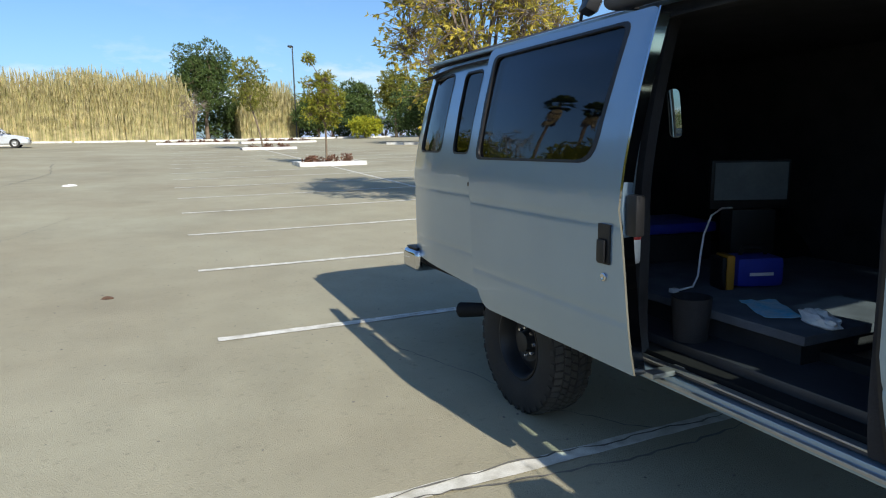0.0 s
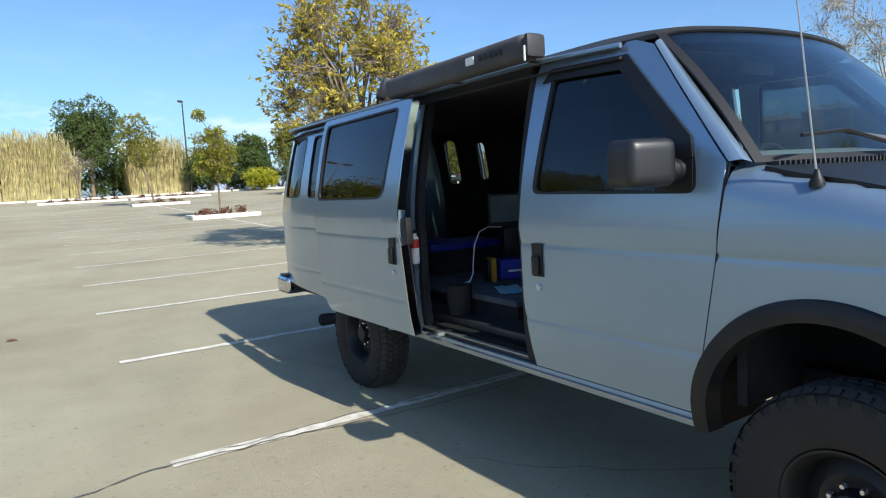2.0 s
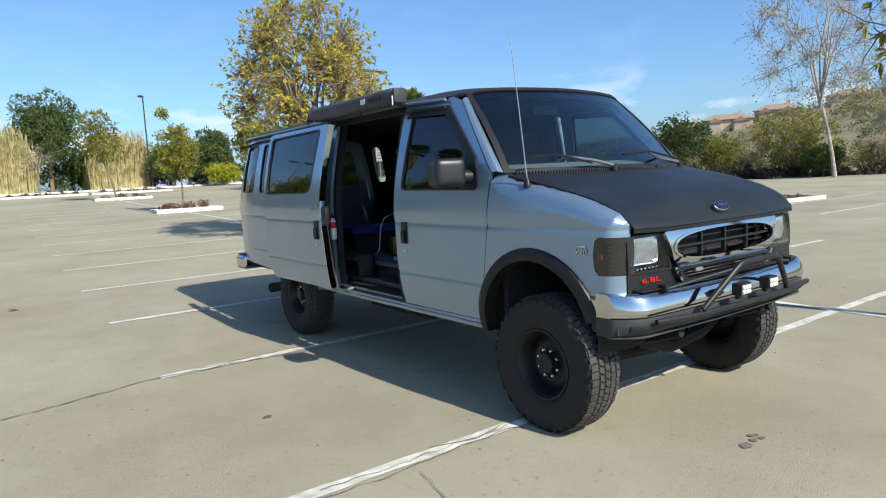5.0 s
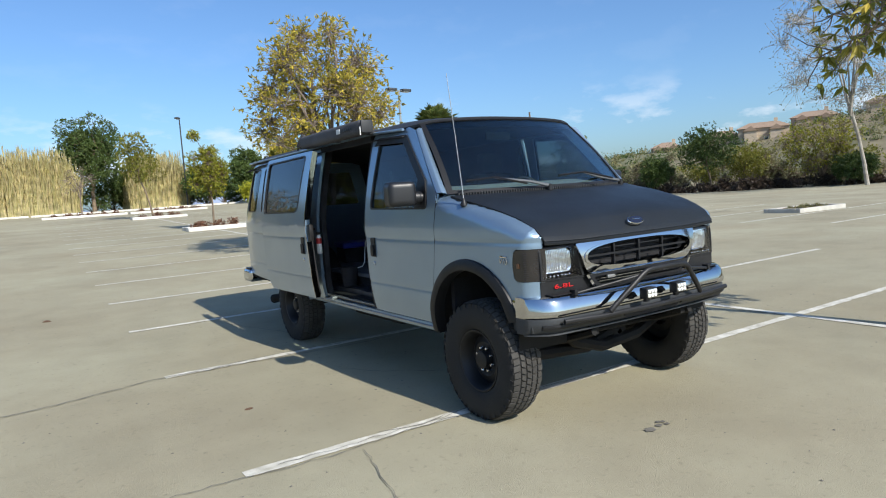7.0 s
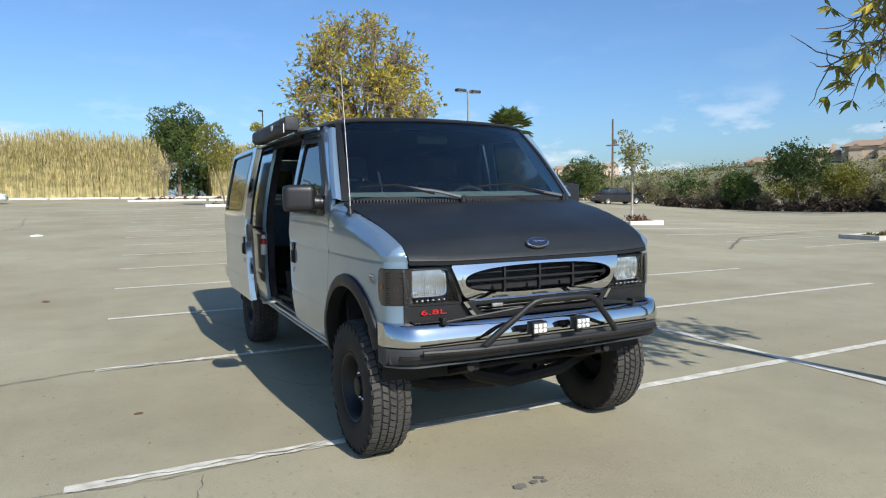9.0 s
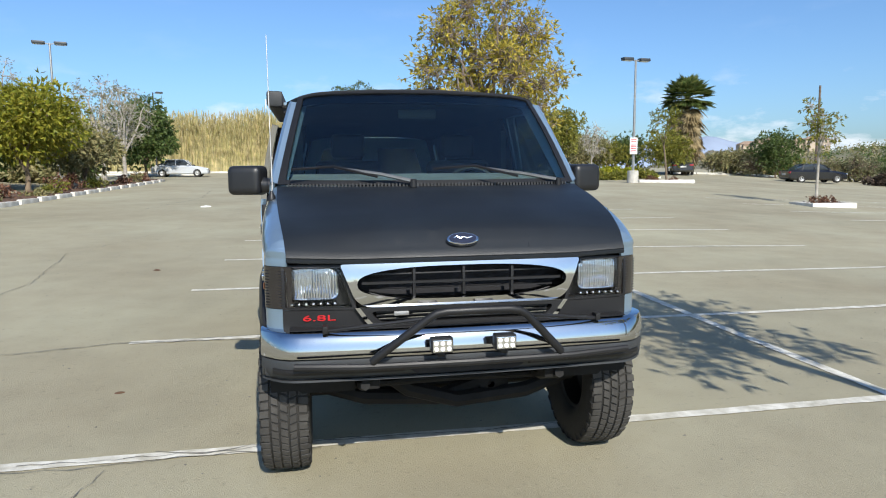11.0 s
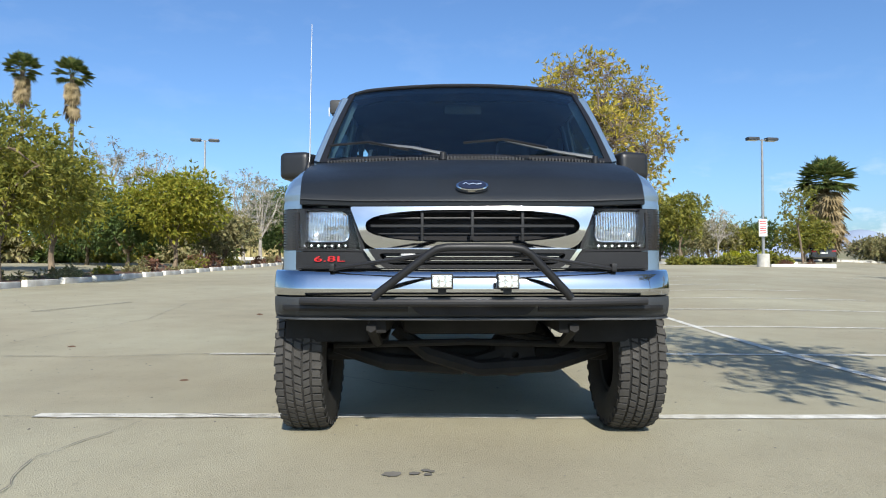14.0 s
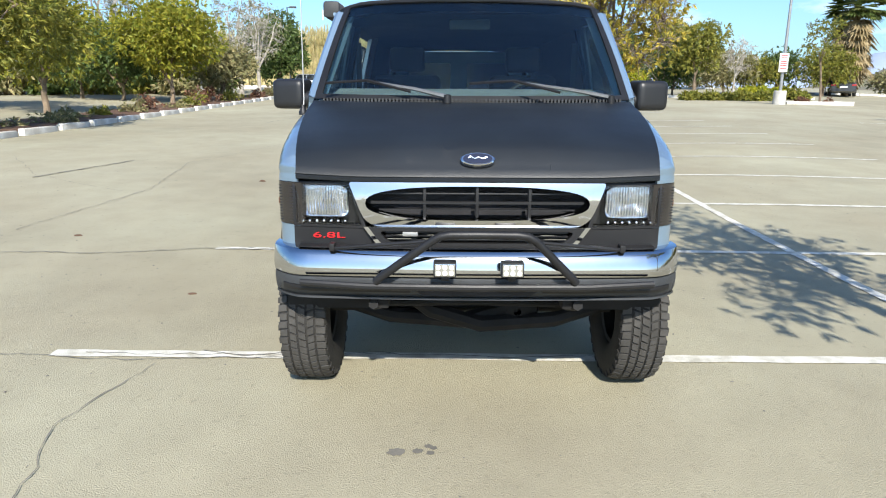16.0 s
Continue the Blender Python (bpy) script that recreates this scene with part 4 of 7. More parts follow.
for k in range(3):
    x = (k - 1) * 0.24
    part("post", box((x - 0.007, nose_y(x) - 0.012, 1.042), (x + 0.007, nose_y(x) + 0.02, 1.184), 0.003), M_BLACK, grille)
part("core_support", box((-0.86, -0.44, 0.82), (0.9, -0.38, 1.2)), M_CHASSIS, van, "", False)
# lower intake, with chrome line
low_out = fillet([(-0.50, 0.998), (0.50, 0.998), (0.43, 0.905), (-0.43, 0.905)], [0, 0, 0.05, 0.05])
low_in = fillet([(-0.455, 0.98), (0.455, 0.98), (0.40, 0.925), (-0.40, 0.925)], 0.04)
li = part("lower_intake", skin(low_out, [low_in], nose(0.03), 0.05, du=0.08), M_BLACK, van, "black lower air intake")
for z in (0.938, 0.955, 0.972):
    part("slat", skin([(-0.42, z - 0.004), (0.42, z - 0.004), (0.42, z + 0.004), (-0.42, z + 0.004)], [], nose(0.012), 0.03, du=0.1), M_BLACK, li)
part("chrome_strip", skin([(-0.40, 0.905), (0.40, 0.905), (0.40, 0.912), (-0.40, 0.912)], [], nose(0.036), 0.006, du=0.08), M_CHROME, li)
part("chrome_rim", skin(fillet([(-0.52, 1.0), (0.52, 1.0), (0.445, 0.893), (-0.445, 0.893)], [0, 0, 0.06, 0.06]), [fillet([(-0.497, 0.999), (0.497, 0.999), (0.43, 0.905), (-0.43, 0.905)], [0, 0, 0.055, 0.055])], nose(0.034), 0.03, du=0.08), M_CHROME, li, "thin chrome rim round the intake")
for z in (0.946, 0.964):
    part("bright_line", skin([(-0.41, z - 0.0015), (0.41, z - 0.0015), (0.41, z + 0.0015), (-0.41, z + 0.0015)], [], nose(0.032), 0.004, du=0.1), M_CHROME, li)
part("tow_hook", box((-0.34, -0.655, 0.958), (-0.27, -0.635, 0.978), 0.004), M_STEEL, li)


# ---- writing ----
def lettering(text, size, parent, at, material, label, depth=0.003, stretch=1.0, shear=0.0):
    c = bpy.data.curves.new("lettering", "FONT")
    c.body, c.size, c.extrude, c.align_x, c.align_y, c.shear = text, size, depth, "CENTER", "CENTER", shear
    tmp = new("lettering", c)
    dg = bpy.context.evaluated_depsgraph_get()
    me = bpy.data.meshes.new_from_object(tmp.evaluated_get(dg))
    bpy.data.objects.remove(tmp)
    me.transform(Matrix.Diagonal((stretch, 1, 1, 1)))
    me.materials.clear()
    me.materials.append(material)
    ob = new("lettering", me)
    ob.matrix_basis = at
    ob.parent = parent
    return tagged(ob, label)


lettering("6.8L", 0.037, van, pose(-0.685, nose_y(-0.685) - 0.004, 0.952, 90, 0, -4), M_RED, "red lettering 6.8L", 0.004, 2.45)
vp = Vector(fender_place(-1)(-0.33, 1.125))
lettering("V10", 0.05, van, pose(vp.x - 0.006, -0.305, 1.117, 90, 0, -90), M_CHROME, "chrome lettering V10", 0.004, 1.05, 0.25)
part("badge_bar", box((vp.x - 0.008, -0.34, 1.142), (vp.x + 0.003, -0.275, 1.153), 0.001), M_CHROME, van, "narrow chrome badge bar")


# ---- bumper ----
def bumper_ring(section, xs, back=0.0):
    bm = bmesh.new()
    rings = []
    for x in xs:
        e = abs(x) / 0.955
        y0 = -0.735 + 0.05 * e ** 2 + 0.13 * max(0.0, (e - 0.82) / 0.18) ** 2.2
        rings.append([bm.verts.new((x, y0 + dy * (1 if e < 0.97 else 0.9), z)) for dy, z in section])
    n = len(section)
    for p, q in zip(rings, rings[1:]):
        for j in range(n):
            bm.faces.new((p[j], p[(j + 1) % n], q[(j + 1) % n], q[j]))
    bm.faces.new(rings[0])
    bm.faces.new(rings[-1][::-1])
    bmesh.ops.recalc_face_normals(bm, faces=bm.faces)
    return bm


XS = [-0.955, -0.95, -0.93, -0.9, -0.86, -0.82, -0.77, -0.7, -0.6, -0.45, -0.3, -0.15, 0, 0.15, 0.3, 0.45, 0.6, 0.7, 0.77, 0.82, 0.86, 0.9, 0.93, 0.95, 0.955]
bumper = part("front_bumper", bumper_ring([(0.15, 0.902), (0.06, 0.902), (0.034, 0.895), (0.016, 0.875), (0.004, 0.848), (-0.005, 0.82), (-0.006, 0.8), (0.004, 0.783), (0.05, 0.775), (0.15, 0.775)], XS), M_CHROME, van, "chrome front bumper")
part("step_pad", bumper_ring([(0.13, 0.905), (0.045, 0.905), (0.04, 0.911), (0.13, 0.913)], XS[5:-5]), M_BLACK, bumper, "black step pad on the bumper")
part("valance", bumper_ring([(0.15, 0.774), (0.012, 0.774), (0.004, 0.745), (0.02, 0.70), (0.05, 0.675), (0.15, 0.675)], XS), M_VALANCE, bumper, "dusty dark grey lower valance")
for a_, b_ in ((-0.90, -0.30), (0.30, 0.90)):
    part("rub_strip", bumper_ring([(0.03, 0.738), (-0.004, 0.735), (-0.006, 0.722), (0.002, 0.709), (0.04, 0.706)], [a_ + (b_ - a_) * k / 12 for k in range(13)]), M_BLACK, bumper, "black rubber strip")
part("air_slot", skin(fillet([(-0.30, 0.745), (0.30, 0.745), (0.25, 0.692), (-0.25, 0.692)], 0.02), [], lambda x, z: (x, -0.742 + 0.05 * (x / 0.955) ** 2 + 0.35 * (0.745 - z), z), 0.01, du=0.06, dv=0.02), M_DARK, bumper, "dark tapering slot in the valance")
part("lower_lip", bumper_ring([(0.06, 0.674), (0.03, 0.677), (0.028, 0.668), (0.06, 0.664)], XS), M_VALANCE, bumper, "dusty lower edge")
for s in (-1, 1):
    part("wrap_end", box((min(s * 0.948, s * 0.90), -0.56, 0.785), (max(s * 0.948, s * 0.90), -0.335, 0.885), 0.02), M_CHROME, bumper)
    part("wrap_valance", box((min(s * 0.945, s * 0.90), -0.58, 0.68), (max(s * 0.945, s * 0.90), -0.36, 0.772), 0.025), M_GREYPL, bumper)
# push bar and work lamps
bar = part("push_bar", tube([(-0.455, -0.79, 0.775), (-0.43, -0.80, 0.80), (-0.20, -0.845, 0.975), (-0.165, -0.85, 0.995), (-0.12, -0.852, 1.002), (0.0, -0.853, 1.003), (0.17, -0.852, 1.002), (0.215, -0.85, 0.995), (0.25, -0.845, 0.975), (0.42, -0.80, 0.80), (0.44, -0.79, 0.775)], 0.019, 12), M_BLACK, van, "black tubular push bar")
part("cross_tube", tube([(-0.80, -0.735, 0.757), (-0.5, -0.785, 0.752), (0.0, -0.80, 0.752), (0.5, -0.785, 0.752), (0.80, -0.735, 0.757)], 0.017, 10), M_BLACK, bar)
for s in (-1, 1):
    part("stay", tube([(s * 0.21, -0.835, 0.972), (s * 0.66, -0.68, 0.905)], 0.009, 8), M_BLACK, bar)
    part("bracket", box((s * 0.66 - 0.012, -0.70, 0.895), (s * 0.66 + 0.012, -0.64, 0.93), 0.004), M_BLACK, bar)
for x in (-0.145, 0.15):
    lb = part("work_lamp", box((x - 0.05, -0.87, 0.815), (x + 0.05, -0.80, 0.885), 0.008), M_BLACK, bar, "small square LED work lamp")
    part("lens", box((x - 0.044, -0.875, 0.823), (x + 0.044, -0.8705, 0.877), 0.002), M_REFLECT, lb, "bright lamp lens", False)
    for i in range(3):
        for j in range(2):
            part("led", lathe([(0, 0.011), (-0.004, 0.010), (-0.005, 0.0)], "y", 12, (x - 0.029 + i * 0.029, -0.875, 0.837 + j * 0.026)), M_WHITE, lb)
    part("mount", box((x - 0.018, -0.83, 0.79), (x + 0.018, -0.80, 0.816), 0.004), M_BLACK, lb)

# ---- mirrors ----
for s in (-1, 1):
    bm = box((-0.105, -0.075, -0.09), (0.105, 0.085, 0.09), 0.045, 4)
    for v in bm.verts:
        if v.co.y > 0.05:
            v.co.x *= 1.06
            v.co.z *= 1.04
    mi = part("wing_mirror", bm, M_MIRROR, van, "large black wing mirror", at=pose(s * 1.105, 0.655, 1.583, 0, 0, s * 14))
    part("mirror_glass", box((-0.085, 0.086, -0.075), (0.085, 0.09, 0.075), 0.0), M_CHROME, mi, "mirror glass", False)
    part("mirror_arm", tube([(s * -0.09, 0.0, -0.03), (s * -0.19, 0.0, -0.035)], [0.05, 0.042], 12), M_MIRROR, mi)
    part("mirror_foot", skin(fillet([(0.54, 1.475), (0.555, 1.65), (0.66, 1.765), (0.72, 1.475)], 0.02), [], side(s, 0.006), 0.02), M_BLACK, van, "black mirror mount")

# ---- wheels ----
R_T = 0.438


def tyre_mesh():
    prof = [(-0.10, 0.222), (-0.128, 0.235), (-0.143, 0.28), (-0.148, 0.33), (-0.144, 0.38), (-0.134, 0.412), (-0.116, 0.425), (-0.06, 0.428), (0.0, 0.429), (0.06, 0.428), (0.116, 0.425), (0.134, 0.412), (0.144, 0.38), (0.148, 0.33), (0.143, 0.28), (0.128, 0.235), (0.10, 0.222)]
    return finish("tyre", lathe(prof, "x", 60), M_RUBBER, True, 50)


def tread_mesh():
    """Staggered all-terrain tread: two shoulder rows, three broken centre ribs."""
    verts, faces = [], []

    def lug(x0, x1, a0, a1, r0, r1, skew, tip=0.0):
        b = len(verts)
        for r in (r0, r1):
            k = 0.0 if r == r0 else 0.004
            for x, aa in ((x0 + k, a0), (x1 - k, a0 + skew), (x1 - k, a1 + skew), (x0 + k, a1)):
                rr = r - (tip if abs(x) > 0.12 and r == r1 else 0)
                da = 0.005 if r == r1 else 0
                verts.append((x, rr * math.cos(aa + (da if aa in (a0, a0 + skew) else -da)), rr * math.sin(aa + (da if aa in (a0, a0 + skew) else -da))))
        faces.extend([(b + 4, b + 5, b + 6, b + 7), (b, b + 1, b + 5, b + 4), (b + 1, b + 2, b + 6, b + 5), (b + 2, b + 3, b + 7, b + 6), (b + 3, b, b + 4, b + 7)])
    n = 58
    st = math.tau / n
    for k in range(n):
        a = k * st
        for sgn in (-1, 1):
            off = 0 if sgn < 0 else st * 0.5
            w = 0.138 if k % 2 else 0.132
            x0, x1 = sorted((sgn * 0.082, sgn * w))
            lug(x0, x1, a + off, a + off + st * 0.82, 0.424, R_T, sgn * st * 0.12, 0.012)
            x0, x1 = sorted((sgn * 0.03, sgn * 0.075))
            lug(x0, x1, a + off + st * 0.3, a + off + st * 1.12, 0.424, R_T, -sgn * st * 0.30)
        lug(-0.024, 0.024, a + st * 0.1, a + st * 0.9, 0.424, R_T, st * 0.35)
    return mesh_from("tread", verts, faces, M_TREAD)


def side_lug_mesh():
    """Raised blocks and a ring on the side wall."""
    bm = bmesh.new()
    for k in range(34):
        a = (k + 0.3) * math.tau / 34
        for sgn in (-1, 1):
            c = Vector((sgn * 0.1375, 0.399 * math.cos(a), 0.399 * math.sin(a)))
            made = bmesh.ops.create_cube(bm, size=1.0)["verts"]
            rot = Matrix.Rotation(a, 3, "X")
            for v in made:
                v.co = c + rot @ Vector((v.co.x * 0.012, v.co.y * 0.036, v.co.z * 0.03))
    return finish("sidewall_relief", bm, M_RUBBER)


T_MESH, TR_MESH, SB_MESH = tyre_mesh(), tread_mesh(), side_lug_mesh()


def rim_mesh(s):
    # s: outward side; a deep black steel wheel
    prof = [(-0.10, 0.224), (-0.09, 0.205), (0.06, 0.20), (0.085, 0.205), (0.118, 0.226), (0.126, 0.226), (0.126, 0.217), (0.105, 0.200), (0.04, 0.192), (0.015, 0.182), (0.03, 0.16), (0.045, 0.125), (0.035, 0.105), (0.032, 0.075), (0.05, 0.068), (0.09, 0.062), (0.094, 0.055), (0.094, 0.0)]
    return finish("rim", lathe([(s * a, r) for a, r in prof], "x", 48), M_RIM, True, 40)


RIMS = {-1: rim_mesh(-1), 1: rim_mesh(1)}
nut = finish("lug_nut", lathe([(0.0, 0.0), (0.0, 0.0125), (0.022, 0.0125), (0.032, 0.008), (0.032, 0.0)], "x", 8), M_NUT)
nut_m = nut.copy()
nut_m.transform(Matrix.Diagonal((-1, 1, 1, 1)))
for y in (0.0, 3.505):
    for s in (-1, 1):
        steer = 0
        w = part("wheel", T_MESH, M_RUBBER, van, "large all-terrain tyre on a black steel wheel", at=pose(s * 0.87, y, 0.433, random.Random(int(y * 10) + s).uniform(0, 60), 0, 0) @ Matrix.Diagonal((0.85, 0.932, 0.932, 1)))
        tagged(part("tread", TR_MESH, M_TREAD, w, "worn tread blocks"), kind="stuff")
        tagged(part("sidewall_relief", SB_MESH, M_RUBBER, w), kind="stuff")
        part("rim", RIMS[s], M_RIM, w, "black steel rim")
        for k in range(8):
            a = k * math.tau / 8 + 0.2
            part("lug_nut", nut if s > 0 else nut_m, M_NUT, w, "bright lug nut", at=pose(s * 0.036, 0.086 * math.cos(a), 0.086 * math.sin(a)))

# ---- underbody ----
for x in (-0.45, 0.45):
    part("frame_rail", box((x - 0.04, -0.62, 0.60), (x + 0.04, 4.85, 0.74), 0.01), M_CHASSIS, van, "dark steel frame rail")
part("floor_pan", box((-0.88, 0.55, 0.615), (0.88, 4.98, 0.655)), M_CHASSIS, van, "", False)
for y in (0.0, 3.505):
    ax = part("axle", tube([(-0.78, y, 0.44), (0.78, y, 0.44)], 0.045, 12), M_CHASSIS, van, "dirty steel axle")
    part("differential", lathe([(-0.15, 0.02), (-0.11, 0.11), (0.0, 0.14), (0.11, 0.11), (0.15, 0.02)], "y", 18, (0.25 if y < 1 else 0.0, y, 0.44)), M_CHASSIS, ax)
    for x in (-0.48, 0.48):
        part("leaf_spring", tube([(x, y - 0.6, 0.63), (x, y - 0.3, 0.53), (x, y, 0.50), (x, y + 0.3, 0.53), (x, y + 0.6, 0.63)], 0.025, 6), M_CHASSIS, ax)
        part("shock_absorber", tube([(x * 1.15, y - 0.12, 0.48), (x * 1.15, y - 0.05, 0.95)], 0.03, 10), M_GREYPL, ax)
for s in (-1, 1):
    part("axle_beam", tube([(s * 0.74, -0.06 - s * 0.03, 0.47), (s * 0.45, -0.09 - s * 0.03, 0.39), (s * 0.05, -0.12 - s * 0.03, 0.37), (-s * 0.22, -0.12 - s * 0.03, 0.45), (-s * 0.4, -0.12 - s * 0.03, 0.58)], [0.035, 0.045, 0.045, 0.045, 0.035], 8), M_CHASSIS, van, "bowed steel front axle beam")
    part("shock_absorber", tube([(s * 0.62, -0.1, 0.46), (s * 0.56, -0.06, 0.86)], [0.032, 0.028], 10), M_CHASSIS, van)
part("tie_rod", tube([(-0.72, -0.2, 0.50), (0.0, -0.22, 0.52), (0.72, -0.2, 0.50)], 0.018, 8), M_CHASSIS, van)
part("track_bar", tube([(-0.5, -0.12, 0.68), (0.55, -0.14, 0.50)], 0.02, 8), M_CHASSIS, van)
part("engine_block", box((-0.36, -0.28, 0.56), (0.36, 0.55, 1.0), 0.06), M_CHASSIS, van)
part("drive_shaft", tube([(0, 0.5, 0.62), (0, 3.4, 0.48)], 0.045, 10), M_CHASSIS, van)
part("fuel_tank", box((-0.7, 1.5, 0.42), (-0.2, 2.5, 0.62), 0.05), M_CHASSIS, van)
ex = part("exhaust", tube([(-0.55, 2.6, 0.5), (-0.62, 3.9, 0.46), (-0.78, 4.2, 0.44), (-0.88, 4.42, 0.40)], [0.04, 0.04, 0.045, 0.055], 12), M_CHASSIS, van, "dark exhaust pipe with a wide tip")
for s in (-1, 1):
    for (cy, cz, r) in (ARCH_F, ARCH_R):
        bm = bmesh.new()
        rings = []
        for i in range(19):
            a = radians(-10 + 200 * i / 18)
            rings.append([bm.verts.new((s * x, cy + (r + 0.01) * math.cos(a), cz + (r + 0.01) * math.sin(a))) for x in (0.93, 0.75, 0.52)])
        for p, q in zip(rings, rings[1:]):
            for j in range(2):
                bm.faces.new((p[j], p[j + 1], q[j + 1], q[j]))
        part("wheel_well", bm, M_CHASSIS, van)

# ---- tail ----
def tail_at(u, z):
    """Rear doors: u across (-1 to 1), bowed, leaning forwards above the belt."""
    y = 5.10 - 0.07 * max(0.0, (z - 1.35) / 0.7) ** 1.6
    return (u * (half(y, z) - 0.002), y + 0.02 * (1 - u ** 4), z)



part("tail_panel", skin([(-1.0, 0.68), (-1.0, 2.085), (1.0, 2.085), (1.0, 0.68)], [fillet([(0.12, 1.5), (0.12, 1.95), (0.74, 1.95), (0.8, 1.5)], 0.05), fillet([(-0.12, 1.5), (-0.12, 1.95), (-0.74, 1.95), (-0.8, 1.5)], 0.05)], tail_at, 0.03), M_PAINT, van)
for s in (-1, 1):
    part("rear_window", skin(fillet([(s * 0.115, 1.495), (s * 0.115, 1.955), (s * 0.745, 1.955), (s * 0.805, 1.495)], 0.05), [], lambda u, z: Vector(tail_at(u, z)) - Vector((0, 0.01, 0)), 0.005), G_TINT, van, "tinted rear door window")
rb = part("rear_bumper", box((-0.985, 4.98, 0.575), (0.985, 5.27, 0.74), 0.05, 4), M_CHROME, van, "chrome rear bumper")
part("bumper_pad", box((-0.96, 5.03, 0.742), (0.96, 5.23, 0.755), 0.004), M_BLACK, rb)
for s in (-1, 1):
    part("tail_lamp", box((min(s * 0.90, s * 0.83), 5.09, 1.0), (max(s * 0.90, s * 0.83), 5.125, 1.36), 0.012), M_TAIL, van, "red tail lamp")

# ---- cab and load space ----
part("dashboard", box((-0.86, 0.60, 1.22), (0.86, 0.98, 1.60), 0.07, 3), M_GREYDASH, van, "grey moulded dashboard")
part("dash_top", skin([(-0.86, 0.37), (0.86, 0.37), (0.86, 0.80), (-0.86, 0.80)], [], lambda x, y: (x, y - 0.19 * (1 - (x / 0.9) ** 2) * (0.85 - y) / 0.48, 1.545 + 0.17 * (y - 0.37)), 0.01, du=0.15, dv=0.2), M_GREYDASH, van)
part("firewall", box((-0.86, 0.40, 0.66), (0.86, 0.44, 1.50)), M_DARK, van, "", False)
sw = bmesh.new()
add_tube(sw, [(0.19 * math.cos(a), 0, 0.19 * math.sin(a)) for a in [k * math.tau / 28 for k in range(29)]], 0.015, 8)
add_tube(sw, [(-0.18, 0, 0), (0, -0.03, 0), (0.18, 0, 0)], 0.018, 6)
add_tube(sw, [(0, -0.03, 0), (0, 0, -0.18)], 0.018, 6)
part("steering_wheel", sw, M_BLACK, van, "black steering wheel", at=pose(0.42, 0.98, 1.49, -28, 0, 0))
for x in (-0.44, 0.42):
    seat = part("front_seat", box((x - 0.25, 1.05, 1.0), (x + 0.25, 1.55, 1.16), 0.06, 3), M_DARK, van, "dark cloth front seat")
    part("backrest", box((x - 0.25, 1.46, 1.12), (x + 0.25, 1.62, 1.72), 0.06, 3), M_DARK, seat)
    part("headrest", box((x - 0.13, 1.50, 1.74), (x + 0.13, 1.60, 1.92), 0.04, 3), M_DARK, seat)
    part("seat_base", box((x - 0.22, 1.1, 0.66), (x + 0.22, 1.5, 1.0), 0.02), M_DARK, seat)
part("rear_view_mirror", box((-0.13, 0.86, 1.985), (0.13, 0.89, 2.05), 0.015), M_GREYPL, van, "rear-view mirror")
for s in (-1, 1):
    part("belt", box((s * 0.80 - 0.02, 1.545, 1.0), (s * 0.80 + 0.02, 1.55, 1.95)), M_GREYPL, van, "grey seat belt", False)
part("load_floor", box((-0.80, 1.55, 0.656), (0.86, 4.92, 0.70), 0.006), M_FLOORV, van, "dark vinyl floor")
part("step_well", box((-0.925, 1.56, 0.616), (-0.805, 2.60, 0.632), 0.004), M_FLOORV, van, "worn black step")
part("sill_strip", box((-0.935, 1.56, 0.634), (-0.90, 2.60, 0.642), 0.002), M_STEEL, van, "scuffed metal sill strip")
for z in (0.66, 0.645):
    part("track_groove", box((-0.87 + (z - 0.645) * 2, 1.58, 0.633), (-0.855 + (z - 0.645) * 2, 2.58, 0.640)), M_STEEL, van, "", False)
part("b_pillar", skin([(1.505, 0.62), (1.53, 2.08), (1.575, 2.08), (1.56, 0.62)], [], side(-1, -0.02), 0.05), M_DARK, van)
part("c_pillar", skin([(2.57, 0.64), (2.57, 2.08), (2.64, 2.08), (2.64, 0.64)], [], side(-1, -0.04), 0.05), M_DARK, van)
part("header_rail", box((-0.86, 1.53, 2.05), (-0.78, 2.62, 2.10), 0.01), M_DARK, van)

# awning bag along the roof's edge
aw = part("awning", box((-1.025, 1.40, 2.10), (-0.905, 2.76, 2.222), 0.045, 4), M_FABRIC, van, "rolled grey awning bag beside the roof")
for v in aw.data.vertices:
    v.co.z += 0.006 * math.sin(v.co.y * 9)
part("end_cap", box((-1.022, 1.365, 2.108), (-0.908, 1.399, 2.218), 0.02), M_GREYPL, aw)
part("buckle", box((-1.031, 1.378, 2.09), (-1.024, 1.388, 2.16), 0.003), M_WHITE, aw, "pale strap buckle")
part("label_patch", box((-1.0295, 1.78, 2.145), (-1.0245, 1.85, 2.185), 0.001), M_WHITE, aw, "pale maker's patch")
for k in range(5):
    part("print_bar", box((-1.0295, 1.55 + k * 0.04, 2.15), (-1.0245, 1.578 + k * 0.04, 2.18), 0.0005), M_BLACK, aw, "dark print bar")
for y in (1.45, 2.1, 2.7):
    part("bracket", box((-0.93, y - 0.02, 2.10), (-0.80, y + 0.02, 2.13), 0.004), M_BLACK, aw)
rackp = part("roof_rack", tube([(-0.78, 2.75, 2.27), (0.78, 2.75, 2.27)], 0.02, 8), M_BLACK, van, "black roof crossbar")
for x in (-0.74, 0.74):
    part("rack_foot", box((x - 0.04, 2.70, 2.14), (x + 0.04, 2.80, 2.27), 0.01), M_BLACK, rackp)
